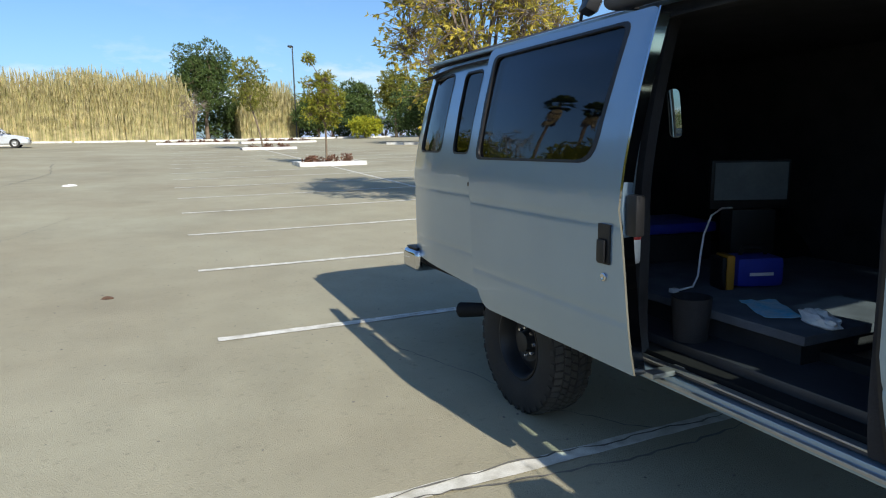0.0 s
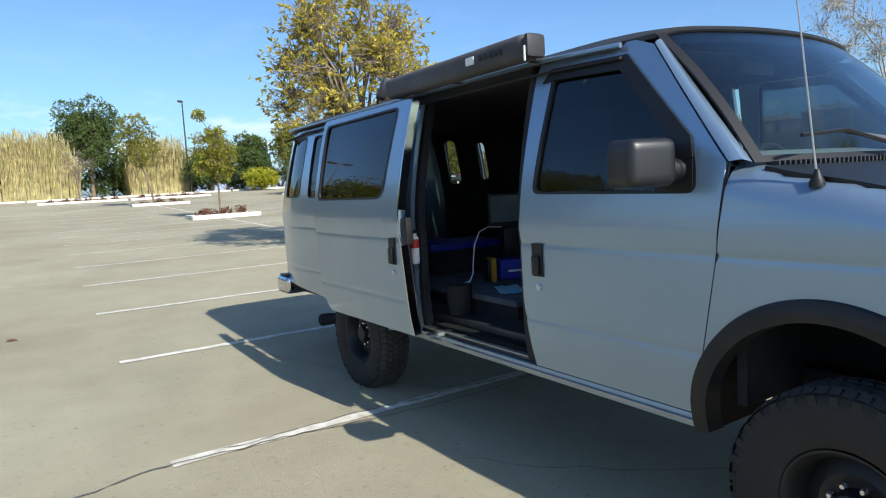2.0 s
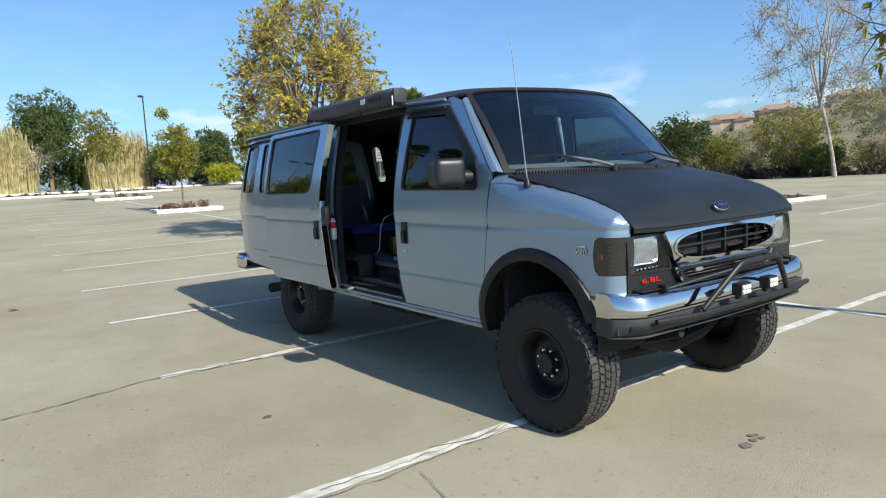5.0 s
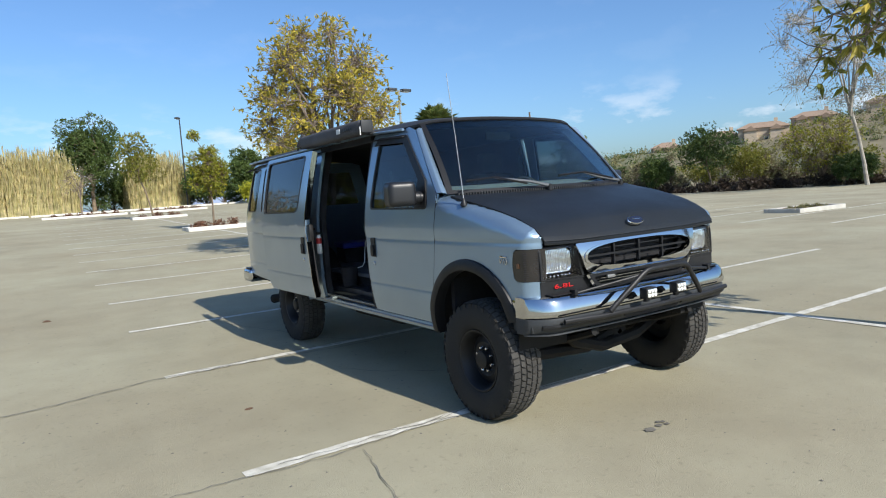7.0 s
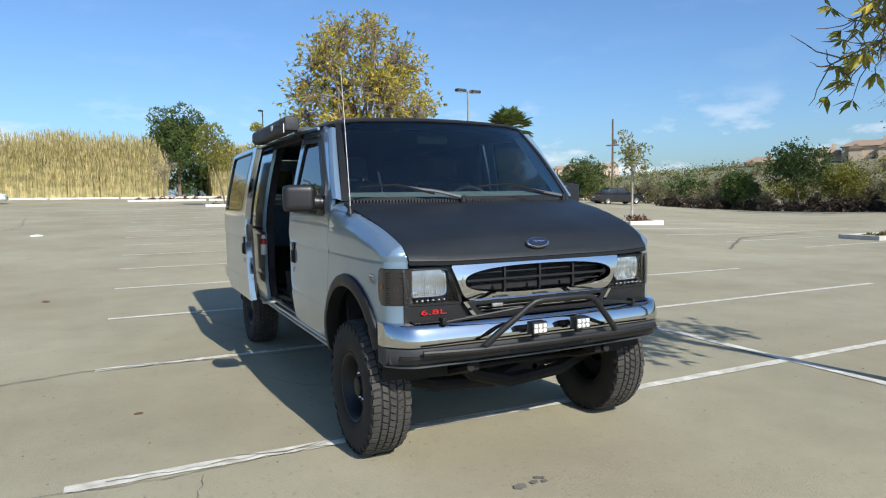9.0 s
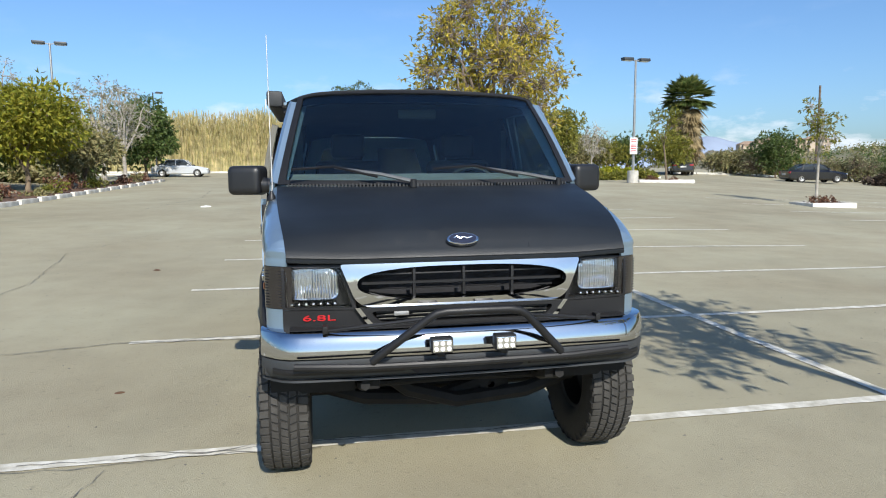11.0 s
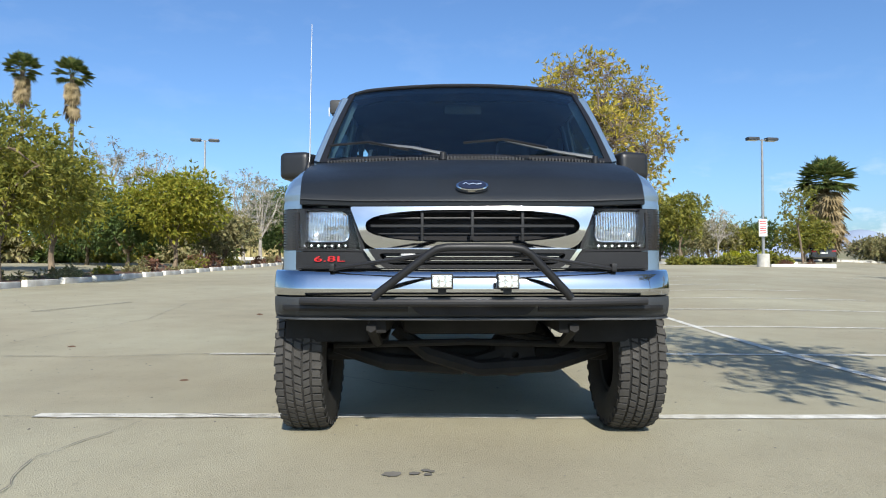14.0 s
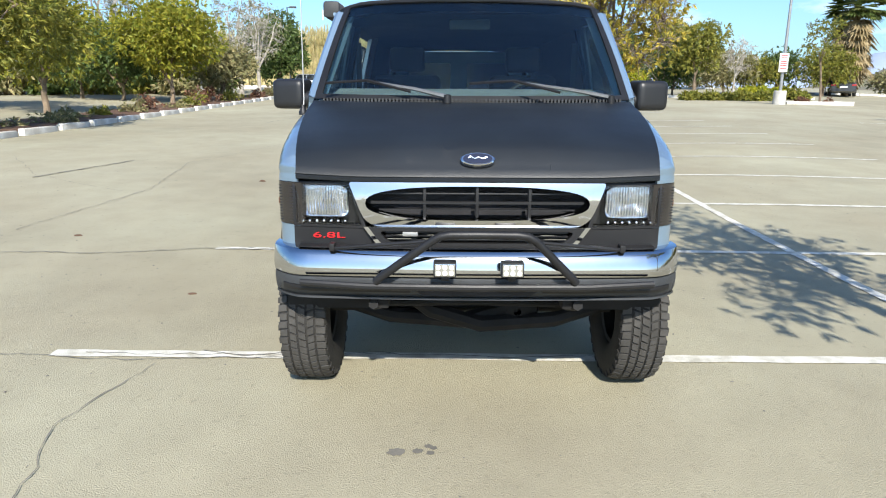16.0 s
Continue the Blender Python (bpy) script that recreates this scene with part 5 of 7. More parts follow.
fl = part("flood_lamp", box((-0.06, -0.03, -0.07), (0.06, 0.03, 0.07), 0.012), M_BLACK, van, "square black flood lamp on the roof edge", at=pose(-0.93, 2.93, 2.19, 25, 0, 70))
part("lens", box((-0.05, -0.034, -0.06), (0.05, -0.0305, 0.06)), M_REFLECT, fl, "", False)
part("yoke", tube([(0.05, 0, -0.1), (0.05, 0.03, 0.0)], 0.008, 6), M_BLACK, fl)

def shorten_nose(keep=("wheel", "tread", "sidewall_relief", "rim", "lug_nut", "wheel_arch_flare", "wheel_well", "leaf_spring", "axle")):
    """Draws everything ahead of the wheel openings a little back towards the cab."""
    bpy.context.view_layer.update()
    done = set()
    for ob in van.children_recursive:
        if ob.type != "MESH" or ob.name.split(".")[0] in keep or ob.data.name in done:
            continue
        done.add(ob.data.name)
        m, inv = ob.matrix_world.copy(), ob.matrix_world.inverted()
        for v in ob.data.vertices:
            w = m @ v.co
            if w.y < -0.33:
                w.y = -0.33 + (w.y + 0.33) * 0.85
                v.co = inv @ w
        ob.data.update()


shorten_nose()

# ---- gear in the load space ----
def gear(name, label, category, at, turn=0):
    return thing(name, label, category, (at[0] + CX, at[1], at[2] + DROP), turn)


bed = gear("platform", "low carpeted sleeping platform in the van", "platform", (0, 0, 0))
part("deck", box((-0.64, 2.0, 0.79), (0.84, 4.9, 0.83), 0.008), M_MAT, bed, "charcoal carpeted deck")
part("riser", box((-0.60, 2.04, 0.70), (-0.57, 4.8, 0.79)), M_DARK, bed, "", False)
part("riser", box((-0.57, 2.04, 0.70), (0.84, 2.07, 0.79)), M_DARK, bed, "", False)
mon = gear("monitor", "small grey flat screen facing the door", "screen", (0.22, 3.02, 1.17), -25)
part("case", box((-0.22, -0.02, 0.0), (0.22, 0.02, 0.27), 0.012), M_BLACK, mon)
part("screen", box((-0.2, -0.025, 0.05), (0.2, -0.0205, 0.255)), M_SCREEN, mon, "", False)
part("foot", box((-0.12, -0.08, -0.338), (0.12, 0.08, 0.0), 0.01), M_BLACK, mon)
cb = gear("storage_bin", "blue plastic storage bin on the platform", "bin", (0.0, 3.55, 0.832), -10)
part("tub", box((-0.30, -0.2, 0.0), (0.30, 0.2, 0.17), 0.02), M_DARK, cb)
part("lid", box((-0.32, -0.22, 0.172), (0.32, 0.22, 0.235), 0.018), M_BLUE, cb, "bright blue lid")
tb = gear("tool_bag", "blue tool bag with grey handle", "tool bag", (-0.08, 2.72, 0.832), -20)
part("bag", box((-0.12, -0.09, 0.0), (0.12, 0.09, 0.15), 0.03), M_BLUE, tb)
part("handle", tube([(-0.07, 0, 0.14), (-0.05, 0, 0.19), (0.05, 0, 0.19), (0.07, 0, 0.14)], 0.012, 6), M_BLACK, tb)
part("label_bar", box((-0.06, -0.094, 0.06), (0.06, -0.0905, 0.075)), M_WHITE, tb, "", False)
yc = gear("tool_case", "slim yellow and black tool case", "tool case", (-0.265, 2.72, 0.832), -20)
part("shell", box((-0.02, -0.06, 0.0), (0.02, 0.06, 0.17), 0.008), M_YELLOW, yc)
part("grip", box((-0.045, -0.06, 0.0), (-0.021, 0.06, 0.16), 0.008), M_BLACK, yc)
cable = gear("cable", "white charging cable hanging in a loop", "cable", (0, 0, 0))
part("cord", tube([(0.02, 2.95, 1.19), (-0.22, 2.80, 1.215), (-0.33, 2.76, 1.19), (-0.385, 2.75, 1.10), (-0.40, 2.75, 1.0), (-0.41, 2.75, 0.90), (-0.44, 2.75, 0.85), (-0.54, 2.76, 0.838)], 0.005, 6), M_WHITE, cable)
part("plug", box((-0.57, 2.745, 0.832), (-0.53, 2.775, 0.852), 0.004), M_WHITE, cable)
pp = gear("paper", "light blue folded paper lying on the carpet", "paper", (-0.43, 2.32, 0.834), 60)
bm = bmesh.new()
bmesh.ops.create_grid(bm, x_segments=10, y_segments=6, size=0.5)
for v in bm.verts:
    v.co = Vector((v.co.x * 0.3, v.co.y * 0.16, 0.006 + 0.010 * noise.noise((v.co.x * 5, v.co.y * 5, 2))))
thicken(bm, 0.002)
part("sheet", bm, M_PAPER, pp)
pk = gear("bag", "crumpled white plastic bag on the carpet", "bag", (-0.45, 2.08, 0.832), 70)
bm = bmesh.new()
bmesh.ops.create_icosphere(bm, subdivisions=3, radius=0.07)
for v in bm.verts:
    v.co = Vector((v.co.x * 1.5, v.co.y * 0.7, max(0, v.co.z * 0.5 + 0.02))) * (1 + 0.3 * noise.noise(v.co * 30))
part("film", bm, M_WHITE, pk, "", False)
fx = gear("fire_extinguisher", "small white and red fire extinguisher by the door opening", "extinguisher", (-0.99, 2.545, 1.055))
part("cylinder", lathe([(0.0, 0.0), (0.0, 0.022), (0.01, 0.027), (0.16, 0.027), (0.18, 0.014), (0.19, 0.012), (0.19, 0.0)], "z", 24), M_WHITE, fx)
part("band", lathe([(0.10, 0.0272), (0.10, 0.0285), (0.155, 0.0285), (0.155, 0.0272)], "z", 24), M_REDCAN, fx, "red label band")
part("valve", box((-0.02, -0.012, 0.19), (0.02, 0.012, 0.215), 0.004), M_BLACK, fx)
bk = gear("bucket", "small dark grey waste bucket by the step", "bucket", (-0.72, 2.48, 0.702))
part("pail", lathe([(0.0, 0.0), (0.0, 0.07), (0.19, 0.085), (0.19, 0.078), (0.01, 0.064), (0.01, 0.0)], "z", 28), M_DARK, bk)


# ---- plants ----
def leaf_mesh(name, points, size, material, rnd, long=2.6, droop=0.3, ways=None):
    """Many small bent leaves at the given points, each one a folded blade; ways: the direction that each leans to."""
    n = len(points)
    r = np.random.RandomState(rnd.randrange(1 << 30))
    p = np.array(points, float)
    d = r.normal(size=(n, 3))
    d /= np.linalg.norm(d, axis=1)[:, None]
    if ways is not None:
        d = d * 0.9 + np.array(ways, float)
    d[:, 2] -= droop
    d /= np.linalg.norm(d, axis=1)[:, None]
    s = np.cross(d, r.normal(size=(n, 3)))
    s /= np.linalg.norm(s, axis=1)[:, None]
    u = np.cross(d, s)
    z = (size * r.uniform(0.6, 1.35, n))[:, None]
    v = np.stack([p, p + d * z * long * 0.45 + s * z * 0.42 + u * z * 0.12, p + d * z * long - u * z * 0.1, p + d * z * long * 0.45 - s * z * 0.42 + u * z * 0.12], 1).reshape(-1, 3)
    i = np.arange(n)[:, None] * 4
    f = np.concatenate([i + [0, 1, 2], i + [0, 2, 3]], 0)
    me = bpy.data.meshes.new(name)
    me.from_pydata(v.tolist(), [], f.tolist())
    me.materials.append(material)
    me.update()
    return me


def unit(rnd, up=0.0):
    return (Vector((rnd.gauss(0, 1), rnd.gauss(0, 1), rnd.gauss(0, 1))).normalized() + Vector((0, 0, up))).normalized()


def limb(bm, a, b, r0, r1, rnd, sag=0.1, sides=5):
    """A bent, tapering branch from a to b; gives its points."""
    a, b = Vector(a), Vector(b)
    span = (b - a).length
    pts = []
    for i in range(5):
        f = i / 4
        k = math.sin(math.pi * f)
        pts.append(a.lerp(b, f) + Vector((rnd.gauss(0, 0.05) * span * k, rnd.gauss(0, 0.05) * span * k, sag * span * k)))
    add_tube(bm, pts, [r0 + (r1 - r0) * i / 4 for i in range(5)], sides, cap=False)
    return pts


def tufts(bm, lumps, n, rnd, per, twig, hollow=0.55):
    """Leaf tufts spread over the lumps of a crown, each on a thin twig if twig is a radius."""
    points, ways = [], []
    weights = [r * r for c, r in lumps]
    for c, r in rnd.choices(lumps, weights, k=max(1, n // per)):
        d = unit(rnd, 0.15)
        p = c + Vector((d.x, d.y, d.z * 0.85)) * r * rnd.uniform(hollow, 1.0) * (1.25 if rnd.random() < 0.08 else 1.0)
        if twig:
            add_tube(bm, [c + (p - c) * 0.15 + unit(rnd) * r * 0.12, c + (p - c) * 0.6 + unit(rnd) * r * 0.07, p], [twig * 1.6, twig, twig * 0.5], 3, cap=False)
        for k in range(per):
            points.append(p)
            ways.append(d)
    return points, ways


def tree(label, at, h, crown_r, leaf, bark, seed, trunk=0.35, radius=0.09, n=5000, size=0.07, group="", lumps=24, lean=(0, 0), category="tree", name="tree", lump=0.33, per=5, twig=0.0, hollow=0.55, sag=0.1, lobes=0.35, low=0.8):
    """Tapered trunk, bent limbs to every lump of an uneven crown, leaf tufts on twigs over the lumps."""
    rnd = random.Random(seed)
    x, y = at
    t = thing(name, label, category, (x, y, rise(x, y) - 0.05), group=group)
    th = h * trunk
    top = Vector((lean[0], lean[1], th))
    bm = bmesh.new()
    add_tube(bm, [(0, 0, -0.1), (lean[0] * 0.2, lean[1] * 0.2, th * 0.3), (lean[0] * 0.55 + rnd.gauss(0, 0.03), lean[1] * 0.55, th * 0.65), top], [radius * 1.3, radius, radius * 0.9, radius * 0.8], 9, cap=False)
    base = th * low
    lr0 = crown_r * lump
    mid = Vector((top.x, top.y, (base + h) / 2))
    rz = (h - base) / 2
    heads = []
    for k in range(lumps):
        zf = 1 - 2 * (k + 0.5) / lumps
        a = k * 2.39996 + rnd.uniform(-0.35, 0.35)
        d = Vector((math.cos(a) * math.sqrt(1 - zf * zf), math.sin(a) * math.sqrt(1 - zf * zf), zf))
        f = rnd.choice((1.0, 1.0, 0.95, 0.55)) * (1 + lobes * noise.noise(d * 1.6 + Vector((seed * 1.7, 0, 0))))
        r = lr0 * rnd.uniform(0.75, 1.3)
        heads.append((mid + Vector((d.x * max(0.05, crown_r - r), d.y * max(0.05, crown_r - r), d.z * max(0.05, rz - r * 0.85))) * f, r))
    tall = (h - base) / (max(c.z + r * 0.85 for c, r in heads) - base)
    wide = crown_r / max(math.hypot(c.x - mid.x, c.y - mid.y) + r for c, r in heads)
    heads = [(Vector((mid.x + (c.x - mid.x) * wide, mid.y + (c.y - mid.y) * wide, base + (c.z - base) * tall)), r) for c, r in heads]
    # main limbs first, then the rest fork from the nearest of their points
    order = sorted(heads, key=lambda q: -(q[0] - top).length)
    joints = []
    for k, (c, r) in enumerate(order):
        if k < max(4, lumps // 5) or not joints:
            start, r0 = top - Vector((0, 0, th * 0.1 * rnd.random())), radius * 0.6
        else:
            start = min(joints, key=lambda q: (q - c).length + 0.25 * abs((q - top).length - 0.6 * (c - top).length))
            r0 = radius * 0.28
        joints += limb(bm, start, c, r0, radius * 0.09, rnd, sag)[1:4]
    points, ways = tufts(bm, heads, n, rnd, per, twig, hollow)
    part("trunk", bm, bark, t)
    part("crown", leaf_mesh("crown", points, size, leaf, rnd, ways=ways), leaf, t)
    return t


def bush(label, at, r, h, leaf, seed, n=1500, size=0.09, group="", name="bush", twig=0.0):
    """A low mound of leafy lumps on splayed stems."""
    rnd = random.Random(seed)
    x, y = at
    t = thing(name, label, "bush", (x, y, rise(x, y) - 0.06), group=group)
    bm, heads = bmesh.new(), []
    for k in range(11):
        a = rnd.uniform(0, math.tau)
        q = rnd.uniform(0.1, 0.8)
        lr = min(r, h) * rnd.uniform(0.22, 0.4)
        c = Vector((math.cos(a) * r * q, math.sin(a) * r * q, max(lr * 0.6, h * rnd.uniform(0.3, 0.95) * (1 - 0.45 * q) - lr * 0.5)))
        limb(bm, (c.x * 0.1, c.y * 0.1, 0), c, h * 0.016, h * 0.005, rnd, 0.05)
        heads.append((c, lr))
    tall = h / max(c.z + q for c, q in heads)
    heads = [(Vector((c.x, c.y, c.z * tall)), q) for c, q in heads]
    points, ways = tufts(bm, heads, n, rnd, 4, twig, 0.4)
    part("stem", bm, M_BARK, t)
    part("crown", leaf_mesh("crown", [(p[0], p[1], max(0.03, p[2])) for p in points], size, leaf, rnd, 2.0, ways=ways), leaf, t)
    return t


def spot(az, dist, eye=(-2.7, 0.5)):
    """A place at a bearing (clockwise from +y) and a distance from a point of the walk."""
    return eye[0] + dist * math.sin(radians(az)), eye[1] + dist * math.cos(radians(az))


P0, P9, P12 = (-2.7, 0.5), (-2.2, -3.7), (-0.1, -3.5)

# the large yellowing tree close behind the van
tree("round-crowned tree with yellowing leaves and bare twigs", (3.62, 12.4), 6.15, 2.4, M_LEAF_GOLD, M_TWIG, 11, trunk=0.3, radius=0.085, n=24000, size=0.043, lumps=64, lump=0.27, per=6, twig=0.006, hollow=0.15, lobes=0.3, low=0.75)

# the tree whose low boughs hang beside the camera
near_tree = tree("leafy tree with long hanging boughs beside the stalls", (3.75, -2.9), 6.2, 1.6, M_LEAF_OLIVE, M_BARK, 23, trunk=0.5, radius=0.07, n=2700, size=0.05, lumps=26, lump=0.28, per=6, twig=0.006, hollow=0.2, lean=(-0.2, 0.7), lobes=0.5)


def bough(owner, pts, n, seed, leaf, size):
    """A long limb with side twigs and star-like tufts of leaves along its outer half."""
    rnd = random.Random(seed)
    pts = [Vector(p) for p in pts]
    bm = bmesh.new()
    add_tube(bm, pts, [0.035, 0.022, 0.014, 0.006][:len(pts)], 6, cap=False)
    points, ways = [], []
    for k in range(n // 8):
        i = rnd.choice((1, 1, 2, 2))
        p = pts[i].lerp(pts[i + 1], rnd.random())
        d = unit(rnd, -0.15)
        e = p + d * rnd.uniform(0.12, 0.55)
        tip = limb(bm, p, e, 0.007, 0.003, rnd, -0.08, 4)[-1]
        for j in range(8 if rnd.random() < 0.85 else 0):
            points.append(tip)
            ways.append(d * 0.5)
    part("bough", bm, M_BARK, owner)
    part("bough_leaves", leaf_mesh("bough_leaves", points, size, leaf, rnd, 2.9, 0.5, ways), leaf, owner)


bough(near_tree, [(-0.2, 0.7, 2.9), (0.05, 1.4, 3.0), (-0.2, 2.1, 2.95), (-0.5, 2.75, 2.65)], 572, 3, M_LEAF_OLIVE, 0.046)
bough(near_tree, [(-0.2, 0.7, 2.9), (0.45, 1.5, 3.2), (0.4, 2.3, 3.3), (0.15, 3.0, 3.15)], 462, 4, M_LEAF_OLIVE, 0.046)
bough(near_tree, [(-0.2, 0.7, 2.9), (-0.25, 1.2, 2.9), (-0.65, 1.7, 3.1), (-0.95, 2.2, 3.0)], 374, 5, M_LEAF_GOLD, 0.046)


def island(at, w, d, turn, label, plants=3, seed=1, fill=M_MULCH, rim=M_KERB, tall=0.5, leaf=M_PURPLE):
    """A kerbed planting island: a ring of cast kerb and a bed of mulch with dry groundcover."""
    x, y = at
    z = rise(x, y)
    t = thing("kerb_island", label, "planting island", (x, y, z), turn, "planting islands")
    bm = bmesh.new()
    add_box(bm, (-w / 2, -d / 2, -0.1), (w / 2, -d / 2 + 0.16, 0.15), 0.03)
    add_box(bm, (-w / 2, d / 2 - 0.16, -0.1), (w / 2, d / 2, 0.15), 0.03)
    add_box(bm, (-w / 2, -d / 2 + 0.16, -0.1), (-w / 2 + 0.16, d / 2 - 0.16, 0.15), 0.03)
    add_box(bm, (w / 2 - 0.16, -d / 2 + 0.16, -0.1), (w / 2, d / 2 - 0.16, 0.15), 0.03)
    part("kerb", bm, rim, t, "white painted concrete kerb" if rim is M_KERB else "grey concrete kerb")
    part("bed", box((-w / 2 + 0.16, -d / 2 + 0.16, -0.1), (w / 2 - 0.16, d / 2 - 0.16, 0.11)), fill, t, "brown mulch bed")
    rnd = random.Random(seed)
    for k in range(plants):
        px = (k + 0.5) / plants * (w - 0.6) - (w - 0.6) / 2
        p = Matrix.Rotation(radians(turn), 3, "Z") @ Vector((px, rnd.uniform(-0.1, 0.1), 0))
        bush("low dry brown shrub in a planting island", (x + p.x, y + p.y), min(0.5, w / plants * 0.55), tall, leaf, seed * 10 + k, 700, 0.05, "island shrubs", "shrub")
    return t


# islands and saplings in the stall rows behind the van
island((4.15, 26.6), 2.7, 1.6, -2, "kerbed planting island with dry brown shrubs", 3, 3)
sapling = tree("slim young tree with yellow-green leaves on an island", (4.1, 26.8), 3.75, 1.05, M_LEAF_YELLOW, M_BARK, 31, trunk=0.46, radius=0.045, n=9000, size=0.045, group="island saplings", lumps=22, lump=0.36, twig=0.004, hollow=0.25)
bm = bmesh.new()
limb(bm, (0.0, 0, 3.0), (-0.5, 0.1, 4.15), 0.02, 0.008, random.Random(8), 0.05)
pts, ways = tufts(bm, [(Vector((-0.5, 0.1, 4.2)), 0.26)], 420, random.Random(9), 5, 0.004, 0.3)
part("leader_shoot", bm, M_BARK, sapling)
part("leader_leaves", leaf_mesh("leader_leaves", pts, 0.045, M_LEAF_YELLOW, random.Random(10), ways=ways), M_LEAF_YELLOW, sapling)
island((4.8, 44), 3.4, 1.6, -2, "kerbed planting island with low shrubs", 3, 4)
tree("leaning young tree with yellowish leaves on an island", (4.5, 44), 5.8, 1.4, M_LEAF_OLIVE, M_BARK, 32, trunk=0.5, radius=0.055, n=5000, size=0.06, group="island saplings", lean=(-0.7, 0), lumps=20, lump=0.36, hollow=0.3)
island((1.6, 58), 6.2, 1.6, -2, "long kerbed planting island with low shrubs", 6, 5)
island((8.0, 57.5), 6.2, 1.6, -2, "long kerbed planting island with low shrubs", 5, 6)
tree("small leafless tree with grey branches", (1.4, 58), 4.6, 1.9, M_SCRUB, M_TWIG, 33, trunk=0.34, radius=0.06, n=420, size=0.03, per=2, twig=0.010, lumps=26, hollow=0.3)


def kerb_run(points, label, z=0.16, w=0.2):
    bm = bmesh.new()
    for (x0, y0), (x1, y1) in zip(points, points[1:]):
        d = Vector((x1 - x0, y1 - y0, 0))
        n = Vector((-d.y, d.x, 0)).normalized() * w / 2
        steps = max(1, int(d.length / 6))
        for i in range(steps):
            a, b = Vector((x0, y0, 0)) + d * (i / steps), Vector((x0, y0, 0)) + d * ((i + 1) / steps - 0.004)
            vs = []
            for p in (a, b):
                r = rise(p.x, p.y)
                vs += [bm.verts.new((p.x + n.x * s, p.y + n.y * s, r + hh)) for s, hh in ((-1, -0.1), (-1, z), (1, z), (1, -0.1))]
            for j in range(4):
                bm.faces.new((vs[j], vs[(j + 1) % 4], vs[4 + (j + 1) % 4], vs[4 + j]))
            bm.faces.new(vs[:4][::-1])
            bm.faces.new(vs[4:])
    bmesh.ops.recalc_face_normals(bm, faces=bm.faces)
    return tagged(new("kerb", finish("kerb", bm, M_KERB)), label, "kerb", kind="structure")


kerb_run([(-68, 68.5), (-20, 68.5), (28, 67.5)], "long white painted kerb along the cane thicket")
kerb_run([(14, 47), (17, 43), (24, 41)], "white kerb round a planted corner of the lot")
kerb_run([(24, 41), (27, 52), (46, 50), (58, 34), (63, 12), (63, -20)], "low kerb along the brushy edge of the lot")
kerb_run([(-20, 60.5), (-11.5, 60.5)], "white kerb of a short planting strip")

# planting strip of white-painted wheel stops along the west side


def wheel_stop():
    return finish("kerb_block", box((-0.09, -0.75, -0.05), (0.09, 0.75, 0.17), 0.03), M_KERB, True)


stop_mesh = wheel_stop()
for k in range(21):
    y = 9.5 + k * 1.75
    ob = new("kerb_block", stop_mesh)
    ob.matrix_basis = pose(-11.4 + 0.008 * k, y, rise(-11.4, y), 0, 0, random.Random(k).uniform(-1.5, 1.5))
    tagged(ob, "white painted concrete kerb block edging a bed", "kerb", "edging blocks")
bed = tagged(new("planting_bed", sheet("planting_bed", [-14.2, -13, -12.2, -11.5], [y * 2.0 for y in range(4, 25)], 0.09, M_MULCH)), "brown mulch planting bed beside the lot", "planting bed", kind="structure")
rnd = random.Random(77)
for k in range(19):
    m_, lab = rnd.choice(((M_PURPLE, "low reddish shrub in a mulch bed"), (M_SCRUB, "dry grey-green shrub in a mulch bed"), (M_SCRUB, "dry grey-green shrub in a mulch bed"), (M_LEAF_OLIVE, "low green shrub in a mulch bed")))
    bush(lab, (-12.7 + rnd.uniform(-0.5, 0.5), 10 + k * 1.9), rnd.uniform(0.4, 0.8), rnd.uniform(0.4, 1.1), m_, 200 + k, 600, 0.07, "bed shrubs", "shrub")

